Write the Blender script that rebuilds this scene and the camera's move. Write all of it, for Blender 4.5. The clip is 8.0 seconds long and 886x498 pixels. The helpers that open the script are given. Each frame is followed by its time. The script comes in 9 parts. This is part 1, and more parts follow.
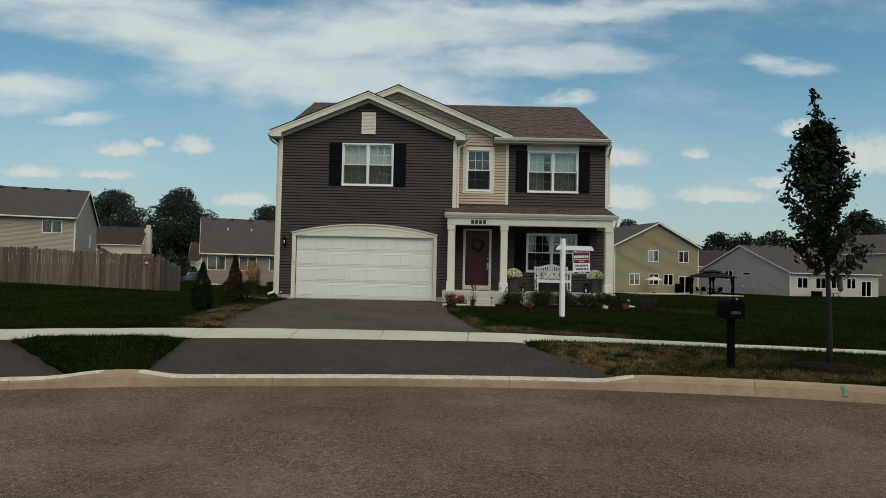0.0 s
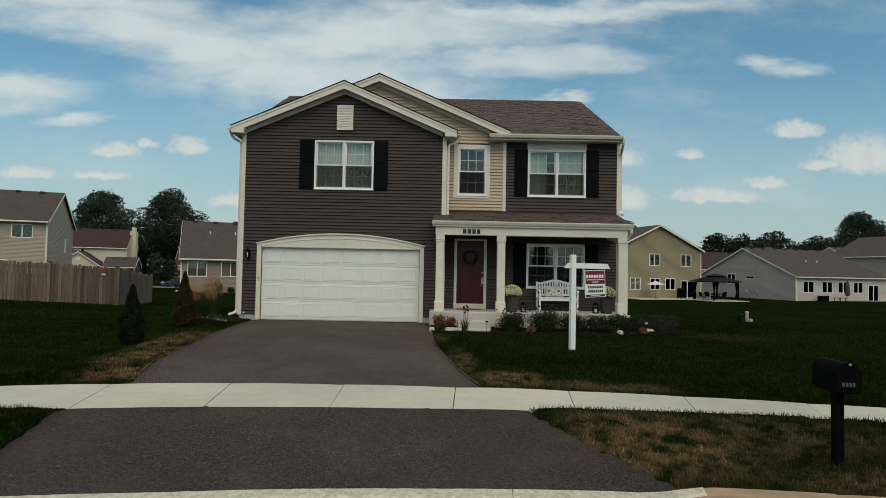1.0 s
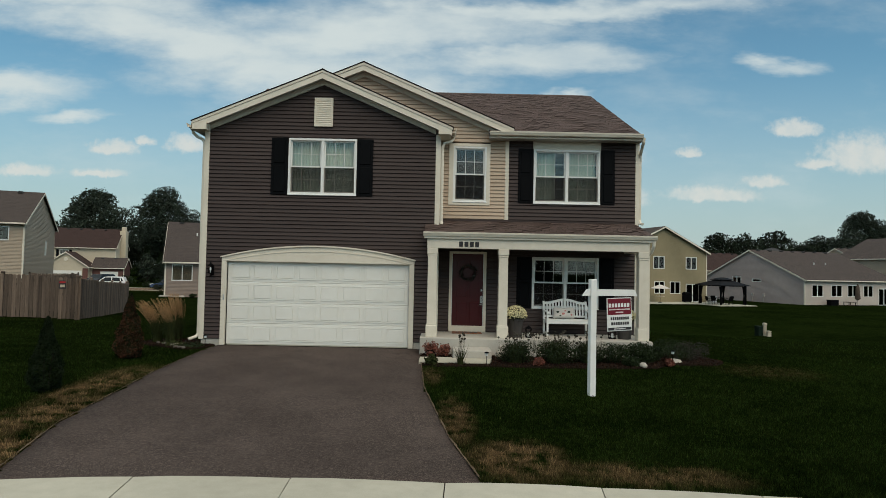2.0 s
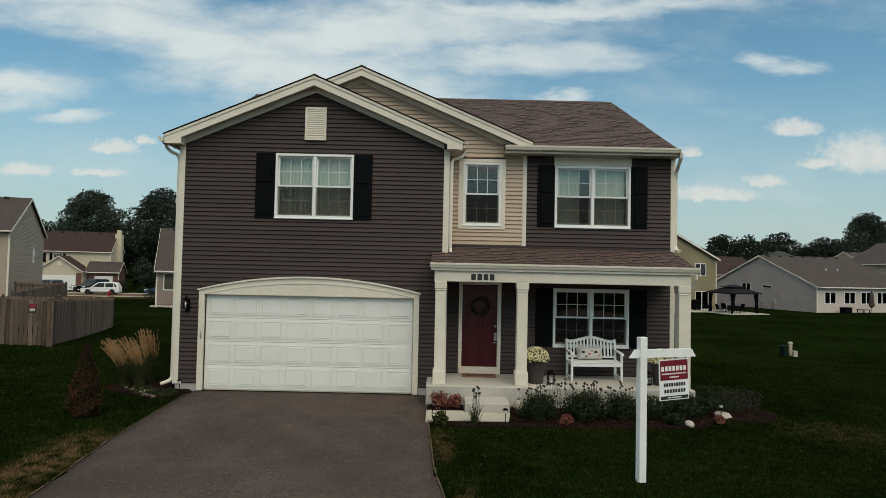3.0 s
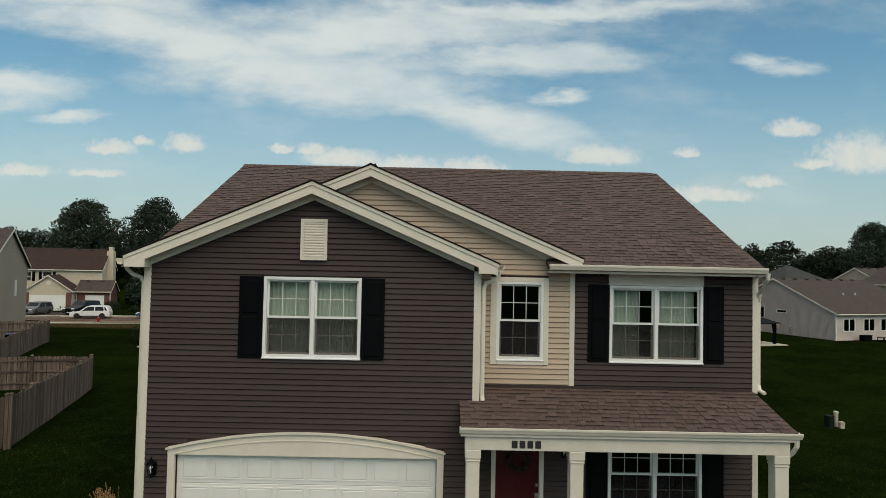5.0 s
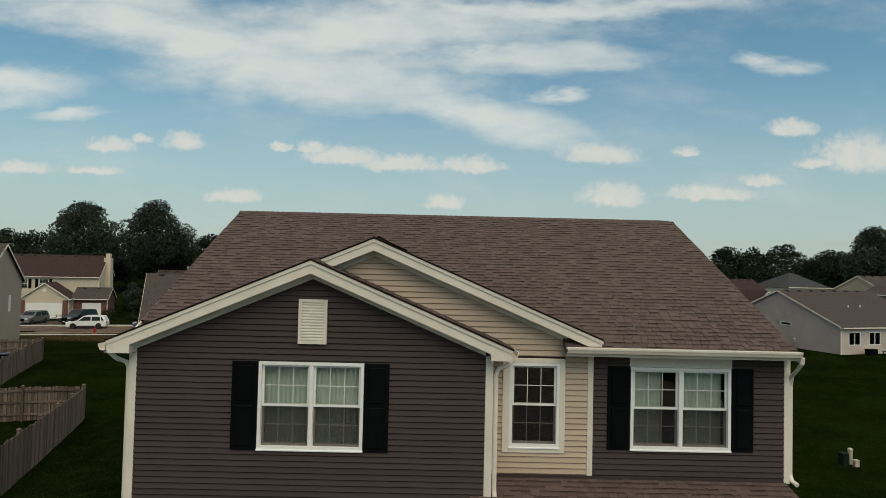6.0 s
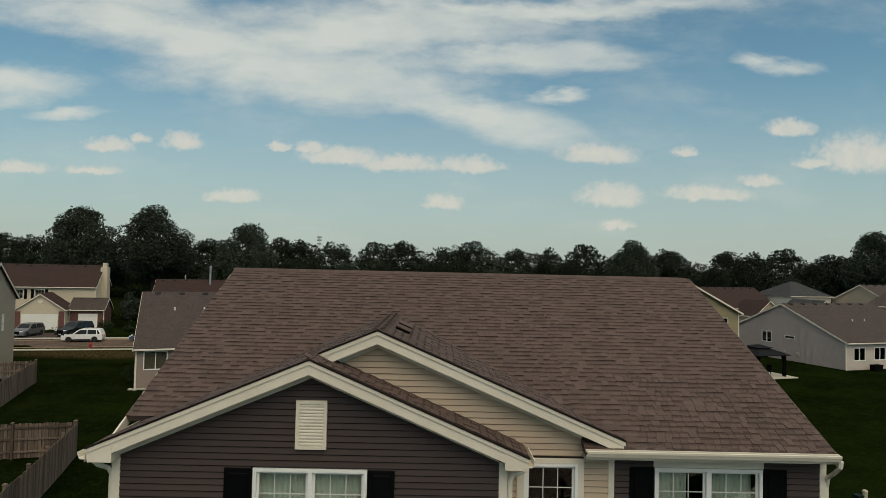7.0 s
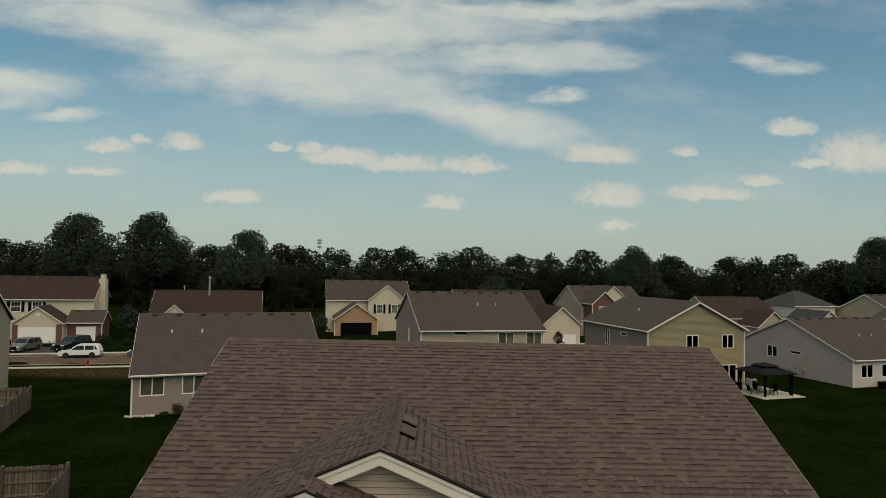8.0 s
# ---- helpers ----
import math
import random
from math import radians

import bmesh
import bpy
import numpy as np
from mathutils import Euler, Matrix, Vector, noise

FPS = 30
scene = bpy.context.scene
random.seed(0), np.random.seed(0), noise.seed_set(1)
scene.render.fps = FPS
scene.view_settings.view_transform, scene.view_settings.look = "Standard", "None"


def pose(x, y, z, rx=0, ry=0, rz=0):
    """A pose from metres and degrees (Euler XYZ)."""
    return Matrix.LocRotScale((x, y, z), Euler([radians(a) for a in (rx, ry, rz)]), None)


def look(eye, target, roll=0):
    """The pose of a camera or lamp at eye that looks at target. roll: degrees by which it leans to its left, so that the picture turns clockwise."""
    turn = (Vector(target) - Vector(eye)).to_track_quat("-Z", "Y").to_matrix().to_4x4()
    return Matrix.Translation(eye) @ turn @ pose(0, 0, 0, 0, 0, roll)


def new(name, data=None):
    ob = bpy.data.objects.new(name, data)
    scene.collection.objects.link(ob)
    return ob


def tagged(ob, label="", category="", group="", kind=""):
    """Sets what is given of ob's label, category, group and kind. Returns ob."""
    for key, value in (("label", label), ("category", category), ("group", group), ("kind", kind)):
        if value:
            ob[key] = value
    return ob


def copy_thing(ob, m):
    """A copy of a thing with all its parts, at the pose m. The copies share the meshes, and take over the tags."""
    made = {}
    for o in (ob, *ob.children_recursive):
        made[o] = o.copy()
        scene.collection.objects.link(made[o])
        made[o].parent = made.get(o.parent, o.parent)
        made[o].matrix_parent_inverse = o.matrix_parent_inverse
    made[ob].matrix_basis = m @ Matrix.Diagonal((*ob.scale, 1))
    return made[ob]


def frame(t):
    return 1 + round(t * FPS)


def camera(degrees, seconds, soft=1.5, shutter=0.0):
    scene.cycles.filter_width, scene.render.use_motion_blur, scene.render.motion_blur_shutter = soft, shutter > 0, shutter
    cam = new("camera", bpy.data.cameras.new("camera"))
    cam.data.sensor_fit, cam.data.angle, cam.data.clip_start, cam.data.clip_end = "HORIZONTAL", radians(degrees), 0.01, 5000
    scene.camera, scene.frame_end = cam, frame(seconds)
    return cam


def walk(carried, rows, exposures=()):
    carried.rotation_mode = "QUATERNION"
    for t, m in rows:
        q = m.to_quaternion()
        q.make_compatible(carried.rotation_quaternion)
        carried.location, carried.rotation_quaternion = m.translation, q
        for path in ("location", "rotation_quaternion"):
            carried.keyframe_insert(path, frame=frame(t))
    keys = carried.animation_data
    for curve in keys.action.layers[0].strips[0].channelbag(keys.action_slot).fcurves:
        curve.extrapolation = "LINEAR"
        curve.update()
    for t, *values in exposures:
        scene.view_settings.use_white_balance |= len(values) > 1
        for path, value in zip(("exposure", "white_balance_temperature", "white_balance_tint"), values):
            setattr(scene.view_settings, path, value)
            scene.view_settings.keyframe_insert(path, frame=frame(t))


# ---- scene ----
cam = camera(72.2, 8.0, soft=0.42)
PATH = [
    (0, (2.923, -21.36, 1.062), (2.908, -19.361, 1.135), 1.2),
    (0.5, (3.013, -20.012, 1.334), (3.003, -18.013, 1.403), 1.2),
    (1, (3.135, -18.565, 1.558), (3.134, -16.566, 1.633), 1.1),
    (2.5, (3.276, -15.121, 2.436), (3.281, -13.122, 2.503), 1.2),
    (3, (3.044, -14.14, 2.9), (3.048, -12.141, 2.967), 1.2),
    (3.5, (2.799, -13.227, 3.613), (2.804, -11.228, 3.681), 1.2),
    (4, (2.591, -12.404, 4.301), (2.603, -10.405, 4.371), 1.1),
    (4.5, (2.484, -11.854, 4.99), (2.494, -9.856, 5.061), 1.1),
    (6, (2.198, -10.613, 7.206), (2.211, -8.614, 7.27), 1.3),
    (6.5, (2.086, -10.224, 7.958), (2.098, -8.225, 8.024), 1.3),
    (7, (1.996, -9.842, 8.777), (2.013, -7.844, 8.841), 1.3),
    (7.5, (1.917, -9.414, 9.619), (1.934, -7.415, 9.684), 1.3),
    (8, (1.842, -9.024, 10.492), (1.858, -7.025, 10.557), 1.2),
]
walk(cam, [(t, look(eye, target, roll)) for t, eye, target, roll in PATH], [(0.0, -0.05, 6200, 8.8), (1.0, -0.05, 6200, 8.8), (3.5, 0.08, 6320, 9.6), (6.0, -0.03, 6550, 10), (8.0, -0.20, 6850, 10)])

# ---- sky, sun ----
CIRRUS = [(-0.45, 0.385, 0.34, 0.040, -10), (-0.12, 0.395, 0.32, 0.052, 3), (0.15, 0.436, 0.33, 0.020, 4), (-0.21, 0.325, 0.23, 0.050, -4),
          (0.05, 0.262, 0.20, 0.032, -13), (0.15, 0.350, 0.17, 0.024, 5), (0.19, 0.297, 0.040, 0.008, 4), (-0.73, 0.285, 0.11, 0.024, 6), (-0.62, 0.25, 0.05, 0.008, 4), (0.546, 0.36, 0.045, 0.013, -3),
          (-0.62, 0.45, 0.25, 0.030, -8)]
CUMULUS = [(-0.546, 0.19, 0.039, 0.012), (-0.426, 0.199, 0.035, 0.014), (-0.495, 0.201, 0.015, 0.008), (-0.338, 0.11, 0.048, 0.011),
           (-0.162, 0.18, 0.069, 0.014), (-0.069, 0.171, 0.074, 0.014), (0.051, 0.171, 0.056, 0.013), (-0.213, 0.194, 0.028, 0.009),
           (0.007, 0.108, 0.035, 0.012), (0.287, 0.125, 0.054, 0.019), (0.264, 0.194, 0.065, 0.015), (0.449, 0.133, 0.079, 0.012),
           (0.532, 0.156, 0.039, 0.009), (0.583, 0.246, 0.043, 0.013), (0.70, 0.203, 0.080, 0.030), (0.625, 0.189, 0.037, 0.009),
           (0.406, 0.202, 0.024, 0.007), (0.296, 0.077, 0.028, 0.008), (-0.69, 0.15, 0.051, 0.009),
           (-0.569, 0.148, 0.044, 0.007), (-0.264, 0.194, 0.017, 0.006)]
SUN_EL, SUN_AZ = 54.0, 160.0


def build_world():
    w = bpy.data.worlds.new("sky")
    scene.world = w
    w.use_nodes = True
    nt = w.node_tree
    nt.nodes.clear()
    N, L = nt.nodes.new, nt.links.new

    def math_node(op, a, b=None, clamp=False):
        n = N("ShaderNodeMath")
        n.operation, n.use_clamp = op, clamp
        for i, v in enumerate((a, b)):
            if v is None:
                continue
            if isinstance(v, (int, float)):
                n.inputs[i].default_value = v
            else:
                L(v, n.inputs[i])
        return n.outputs[0]

    def span(v, a, b, c=0.0, d=1.0, smooth=True):
        n = N("ShaderNodeMapRange")
        n.interpolation_type = "SMOOTHSTEP" if smooth else "LINEAR"
        L(v, n.inputs[0])
        for i, x in enumerate((a, b, c, d)):
            n.inputs[i + 1].default_value = x
        return n.outputs[0]

    tc = N("ShaderNodeTexCoord")
    sep = N("ShaderNodeSeparateXYZ")
    L(tc.outputs["Generated"], sep.inputs[0])
    ahead = math_node("MAXIMUM", math_node("ABSOLUTE", sep.outputs[1]), 0.15)
    u = math_node("DIVIDE", sep.outputs[0], ahead)
    v = math_node("DIVIDE", sep.outputs[2], ahead)
    comb = N("ShaderNodeCombineXYZ")
    L(u, comb.inputs[0])
    L(v, comb.inputs[1])
    stretch = N("ShaderNodeVectorMath")
    stretch.operation = "MULTIPLY"
    stretch.inputs[1].default_value = (1.0, 2.6, 1.0)
    L(comb.outputs[0], stretch.inputs[0])

    def wobble(scale, amount, detail=5.0, drawn=True):
        n = N("ShaderNodeTexNoise")
        n.inputs["Scale"].default_value, n.inputs["Detail"].default_value, n.inputs["Roughness"].default_value = scale, detail, 0.6
        L((stretch if drawn else comb).outputs[0], n.inputs["Vector"])
        s = N("ShaderNodeVectorMath")
        s.operation = "SUBTRACT"
        s.inputs[1].default_value = (0.5, 0.5, 0.5)
        L(n.outputs["Color"], s.inputs[0])
        m = N("ShaderNodeVectorMath")
        m.operation = "MULTIPLY"
        m.inputs[1].default_value = (amount, amount * 0.45, 0)
        L(s.outputs[0], m.inputs[0])
        a = N("ShaderNodeVectorMath")
        L(comb.outputs[0], a.inputs[0])
        L(m.outputs[0], a.inputs[1])
        f = N("ShaderNodeVectorMath")
        f.operation = "MULTIPLY"
        f.inputs[1].default_value = (1, 1, 0)
        L(a.outputs[0], f.inputs[0])
        return f.outputs[0], n.outputs[0]

    def clouds(rows, place, inner, outer, field, rag, flat=1.0):
        fray = math_node("MULTIPLY", math_node("SUBTRACT", field, 0.5), rag)
        total = None
        for cu, cv, su, sv, *lean in rows:
            a = N("ShaderNodeVectorMath")
            a.operation = "SUBTRACT"
            a.inputs[1].default_value = (cu, cv, 0)
            L(place, a.inputs[0])
            b = N("ShaderNodeVectorMath")
            b.operation = "MULTIPLY"
            b.inputs[1].default_value = (1 / su, 1 / sv, 0)
            turn = N("ShaderNodeVectorRotate")
            turn.rotation_type = "Z_AXIS"
            turn.inputs["Angle"].default_value = -radians(lean[0] if lean else 0)
            L(a.outputs[0], turn.inputs["Vector"])
            L(turn.outputs[0], b.inputs[0])
            under = N("ShaderNodeVectorMath")
            under.operation = "MULTIPLY"
            under.inputs[1].default_value = (-1, -flat, 0)
            L(b.outputs[0], under.inputs[0])
            fold = N("ShaderNodeVectorMath")
            fold.operation = "MAXIMUM"
            L(b.outputs[0], fold.inputs[0])
            L(under.outputs[0], fold.inputs[1])
            c = N("ShaderNodeVectorMath")
            c.operation = "LENGTH"
            L(fold.outputs[0], c.inputs[0])
            m = span(math_node("ADD", c.outputs["Value"], fray), inner, outer, 1.0, 0.0)
            total = m if total is None else math_node("MAXIMUM", total, m)
        return total

    p1, f1 = wobble(4.0, 0.20)
    p2, f2 = wobble(42.0, 0.045, 6.0, False)
    f3 = wobble(11.0, 0.0, 8.0)[1]
    f4 = wobble(70.0, 0.0, 8.0, False)[1]
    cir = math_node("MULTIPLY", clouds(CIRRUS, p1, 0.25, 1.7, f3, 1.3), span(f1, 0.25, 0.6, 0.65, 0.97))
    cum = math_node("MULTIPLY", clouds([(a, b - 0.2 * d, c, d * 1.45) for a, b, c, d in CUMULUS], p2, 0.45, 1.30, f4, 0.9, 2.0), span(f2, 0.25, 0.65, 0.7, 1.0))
    high = math_node("MULTIPLY", span(v, 0.50, 1.3), span(f1, 0.30, 0.62, 0.45, 0.95))
    veil = math_node("MULTIPLY", span(f1, 0.45, 0.75), 0.22)
    cover = math_node("MAXIMUM", math_node("MAXIMUM", math_node("MULTIPLY", cir, 1.0), veil), math_node("MAXIMUM", math_node("MULTIPLY", cum, 0.25), high), True)

    sky = N("ShaderNodeTexSky")
    sky.sky_type = "NISHITA"
    sky.sun_disc = False
    sky.sun_elevation, sky.sun_rotation = radians(SUN_EL), radians(SUN_AZ)
    sky.air_density, sky.dust_density, sky.ozone_density = 1.0, 1.2, 1.0
    tint = N("ShaderNodeMix")
    tint.data_type, tint.blend_type = "RGBA", "MULTIPLY"
    tint.inputs[0].default_value = 1.0
    L(sky.outputs[0], tint.inputs[6])
    tint.inputs[7].default_value = SKY_TINT
    haze = N("ShaderNodeMix")
    haze.data_type = "RGBA"
    L(span(v, -0.02, 0.40, HAZE, 0.05), haze.inputs[0])
    L(tint.outputs[2], haze.inputs[6])
    haze.inputs[7].default_value = HAZE_COL
    mix = N("ShaderNodeMix")
    mix.data_type = "RGBA"
    L(cover, mix.inputs[0])
    L(haze.outputs[2], mix.inputs[6])
    mix.inputs[7].default_value = CLOUD_COL
    heap = N("ShaderNodeMix")
    heap.data_type = "RGBA"
    L(math_node("MULTIPLY", cum, 0.80), heap.inputs[0])
    L(mix.outputs[2], heap.inputs[6])
    heap.inputs[7].default_value = HEAP_COL
    bg = N("ShaderNodeBackground")
    L(heap.outputs[2], bg.inputs[0])
    bg.inputs[1].default_value = 0.10
    out = N("ShaderNodeOutputWorld")
    L(bg.outputs[0], out.inputs[0])


SKY_TINT = (0.76, 1.17, 1.10, 1)
HAZE, HAZE_COL, CLOUD_COL, HEAP_COL = 0.82, (4.75, 5.25, 5.05, 1), (6.5, 7.0, 6.7, 1), (7.1, 7.0, 6.3, 1)
build_world()
sun = new("sun", bpy.data.lights.new("sun", "SUN"))
sun.data.energy, sun.data.angle, sun.data.color = 2.15, radians(60), (1.0, 0.805, 0.615)
sun.matrix_world = look((0, 0, 60), (60 * math.cos(radians(SUN_EL)) * -math.sin(radians(SUN_AZ)) / math.sin(radians(SUN_EL)),
                                     60 * math.cos(radians(SUN_EL)) * -math.cos(radians(SUN_AZ)) / math.sin(radians(SUN_EL)), 0))

# ---- materials ----


def nodes(name):
    m = bpy.data.materials.new(name)
    m.use_nodes = True
    nt = m.node_tree
    return m, nt, nt.nodes["Principled BSDF"], nt.nodes.new, nt.links.new


def surf(name, c1, c2, scale=6.0, rough=0.7, bump=0.1, bscale=60.0, metal=0.0, vary=0.0, island=0.0, laps=0.0, spec=0.35, stretch=(1, 1, 1), stain=0.25, dist=0.01, fine=0.5, coarse=1.0):
    """A surface of two colours mixed by fine and coarse noise, with relief. vary/island: change of tone from piece to piece; laps: height of painted boards far off."""
    m, nt, b, N, L = nodes(name)
    tc = N("ShaderNodeTexCoord")
    geo = N("ShaderNodeNewGeometry")
    info = N("ShaderNodeObjectInfo")
    off = N("ShaderNodeVectorMath")
    off.operation = "MULTIPLY_ADD"
    off.inputs[1].default_value = stretch
    L(tc.outputs["Object"], off.inputs[0])
    sh = N("ShaderNodeMath")
    sh.operation = "MULTIPLY"
    sh.inputs[1].default_value = 37.0
    L(info.outputs["Random"], sh.inputs[0])
    L(sh.outputs[0], off.inputs[2])
    n1 = N("ShaderNodeTexNoise")
    n1.inputs["Scale"].default_value, n1.inputs["Detail"].default_value, n1.inputs["Roughness"].default_value = scale, 6, 0.65
    L(off.outputs[0], n1.inputs["Vector"])
    n2 = N("ShaderNodeTexNoise")
    n2.inputs["Scale"].default_value, n2.inputs["Detail"].default_value = bscale, 3
    L(off.outputs[0], n2.inputs["Vector"])
    n3 = N("ShaderNodeTexNoise")
    n3.inputs["Scale"].default_value, n3.inputs["Detail"].default_value = scale * 0.13, 4
    L(tc.outputs["Object"], n3.inputs["Vector"])
    add = N("ShaderNodeMath")
    add.operation = "MULTIPLY_ADD"
    L(n2.outputs[0], add.inputs[0])
    add.inputs[1].default_value = fine
    soft = N("ShaderNodeMath")
    soft.operation = "MULTIPLY"
    soft.inputs[1].default_value = coarse
    L(n1.outputs[0], soft.inputs[0])
    L(soft.outputs[0], add.inputs[2])
    rng = N("ShaderNodeMapRange")
    L(add.outputs[0], rng.inputs[0])
    rng.inputs[1].default_value, rng.inputs[2].default_value = 0.34 * (fine + coarse), 0.66 * (fine + coarse)
    mix = N("ShaderNodeMix")
    mix.data_type = "RGBA"
    L(rng.outputs[0], mix.inputs[0])
    mix.inputs[6].default_value, mix.inputs[7].default_value = (*c1, 1), (*c2, 1)
    val = N("ShaderNodeMapRange")
    L(n3.outputs[0], val.inputs[0])
    val.inputs[1].default_value, val.inputs[2].default_value, val.inputs[3].default_value, val.inputs[4].default_value = 0.3, 0.7, 1 - stain, 1 + stain
    tone = val.outputs[0]
    for amount, src in ((vary, info.outputs["Random"]), (island, geo.outputs["Random Per Island"])):
        if amount:
            r = N("ShaderNodeMapRange")
            L(src, r.inputs[0])
            r.inputs[3].default_value, r.inputs[4].default_value = 1 - amount, 1 + amount
            mu = N("ShaderNodeMath")
            mu.operation = "MULTIPLY"
            L(tone, mu.inputs[0])
            L(r.outputs[0], mu.inputs[1])
            tone = mu.outputs[0]
    hsv = N("ShaderNodeHueSaturation")
    L(mix.outputs[2], hsv.inputs["Color"])
    L(tone, hsv.inputs["Value"])
    L(hsv.outputs[0], b.inputs["Base Color"])
    rr = N("ShaderNodeMapRange")
    L(n1.outputs[0], rr.inputs[0])
    rr.inputs[3].default_value, rr.inputs[4].default_value = max(0.02, rough - 0.12), min(1, rough + 0.12)
    L(rr.outputs[0], b.inputs["Roughness"])
    b.inputs["Metallic"].default_value, b.inputs["Specular IOR Level"].default_value = metal, spec
    bm1 = N("ShaderNodeBump")
    bm1.inputs["Strength"].default_value, bm1.inputs["Distance"].default_value = bump, dist
    L(add.outputs[0], bm1.inputs["Height"])
    last = bm1
    if laps:
        sp = N("ShaderNodeSeparateXYZ")
        L(tc.outputs["Object"], sp.inputs[0])
        dv = N("ShaderNodeMath")
        dv.operation = "DIVIDE"
        dv.inputs[1].default_value = laps
        L(sp.outputs[2], dv.inputs[0])
        fr = N("ShaderNodeMath")
        fr.operation = "FRACT"
        L(dv.outputs[0], fr.inputs[0])
        iv = N("ShaderNodeMath")
        iv.operation = "SUBTRACT"
        iv.inputs[0].default_value = 1.0
        L(fr.outputs[0], iv.inputs[1])
        bm2 = N("ShaderNodeBump")
        bm2.inputs["Strength"].default_value, bm2.inputs["Distance"].default_value = 1.0, 0.02
        L(iv.outputs[0], bm2.inputs["Height"])
        L(bm1.outputs[0], bm2.inputs["Normal"])
        last = bm2
    L(last.outputs[0], b.inputs["Normal"])
    return m


def glass_mat(name, tint, rough=0.02):
    m, nt, b, N, L = nodes(name)
    nt.nodes.remove(b)
    tr, gl, mx, fr = N("ShaderNodeBsdfTransparent"), N("ShaderNodeBsdfGlossy"), N("ShaderNodeMixShader"), N("ShaderNodeFresnel")
    tr.inputs[0].default_value = (*tint, 1)
    gl.inputs["Roughness"].default_value = rough
    fr.inputs[0].default_value = 1.75
    L(fr.outputs[0], mx.inputs[0])
    L(tr.outputs[0], mx.inputs[1])
    L(gl.outputs[0], mx.inputs[2])
    L(mx.outputs[0], nt.nodes["Material Output"].inputs[0])
    return m


def lawn_mat(name, blade):
    """Turf: greens in drifts, straw-coloured where the turf has dried along the asphalt."""
    m, nt, b, N, L = nodes(name)
    tc = N("ShaderNodeTexCoord")

    def noise_at(scale, detail=4.0):
        n = N("ShaderNodeTexNoise")
        n.inputs["Scale"].default_value, n.inputs["Detail"].default_value, n.inputs["Roughness"].default_value = scale, detail, 0.6
        L(tc.outputs["Object"], n.inputs["Vector"])
        return n.outputs[0]

    def ramp(src, a, c, lo=0.0, hi=1.0):
        r = N("ShaderNodeMapRange")
        r.interpolation_type = "SMOOTHSTEP"
        L(src, r.inputs[0])
        for i, x in enumerate((a, c, lo, hi)):
            r.inputs[i + 1].default_value = x
        return r.outputs[0]

    def blend(f, a, c):
        x = N("ShaderNodeMix")
        x.data_type = "RGBA"
        L(f, x.inputs[0])
        for i, s in ((6, a), (7, c)):
            if isinstance(s, tuple):
                x.inputs[i].default_value = (*s, 1)
            else:
                L(s, x.inputs[i])
        return x.outputs[2]

    fine, tuft, mid, broad = noise_at(38.0), noise_at(10.0, 8.0), noise_at(1.6, 6.0), noise_at(0.22)
    col = blend(ramp(broad, 0.35, 0.65), (0.0051, 0.0102, 0.0019), (0.0116, 0.0205, 0.0040))
    col = blend(ramp(mid, 0.45, 0.72, 0, 0.6), col, (0.0185, 0.030, 0.0070))
    col = blend(ramp(tuft, 0.52, 0.72, 0, 0.75), col, (0.029, 0.042, 0.0105))
    col = blend(ramp(tuft, 0.48, 0.30, 0, 0.8), col, (0.0030, 0.0060, 0.0013))
    col = blend(ramp(fine, 0.45, 0.7, 0, 0.6), col, (0.0030, 0.0060, 0.0013))
    dry = None
    for cx, cy, rx, ry, k in ((-1.75, -9.1, 0.8, 1.0, 1.0), (-2.35, -7.4, 0.70, 1.5, 1.0), (-2.75, -5.4, 0.55, 1.8, 1.0), (4.2, -9.0, 0.75, 0.9, 1.0), (3.5, -7.2, 0.35, 1.6, 0.7), (5.6, -9.4, 1.3, 0.45, 0.7), (3.1, -3.8, 0.3, 1.2, 0.45),
                              (5.3, -12.2, 1.4, 1.2, 1.0), (8.2, -13.1, 2.8, 0.55, 0.85), (6.8, -11.9, 1.6, 0.8, 0.6), (10.6, -2.6, 1.3, 1.1, 0.22), (-2.75, -4.3, 0.7, 1.2, 0.5),
                              (-33.0, 55.0, 14.0, 5.0, 0.75)):
        s = N("ShaderNodeVectorMath")
        s.operation = "SUBTRACT"
        s.inputs[1].default_value = (cx, cy, 0)
        L(tc.outputs["Object"], s.inputs[0])
        q = N("ShaderNodeVectorMath")
        q.operation = "MULTIPLY"
        q.inputs[1].default_value = (1 / rx, 1 / ry, 0)
        L(s.outputs[0], q.inputs[0])
        ln = N("ShaderNodeVectorMath")
        ln.operation = "LENGTH"
        L(q.outputs[0], ln.inputs[0])
        one = ramp(ln.outputs["Value"], 0.25, 1.15, k, 0.0)
        if dry is None:
            dry = one
        else:
            mx = N("ShaderNodeMath")
            mx.operation = "MAXIMUM"
            L(dry, mx.inputs[0])
            L(one, mx.inputs[1])
            dry = mx.outputs[0]
    pr = N("ShaderNodeMath")
    pr.operation = "MULTIPLY"
    L(dry, pr.inputs[0])
    L(ramp(noise_at(4.5, 8.0), 0.36, 0.64), pr.inputs[1])
    col = blend(pr.outputs[0], col, (0.150, 0.098, 0.050))
    # turf under the blades: the shade of the gaps is put into its colour
    if not blade:
        hsv = N("ShaderNodeHueSaturation")
        L(col, hsv.inputs["Color"])
        hsv.inputs["Value"].default_value = 0.72
        col = hsv.outputs[0]
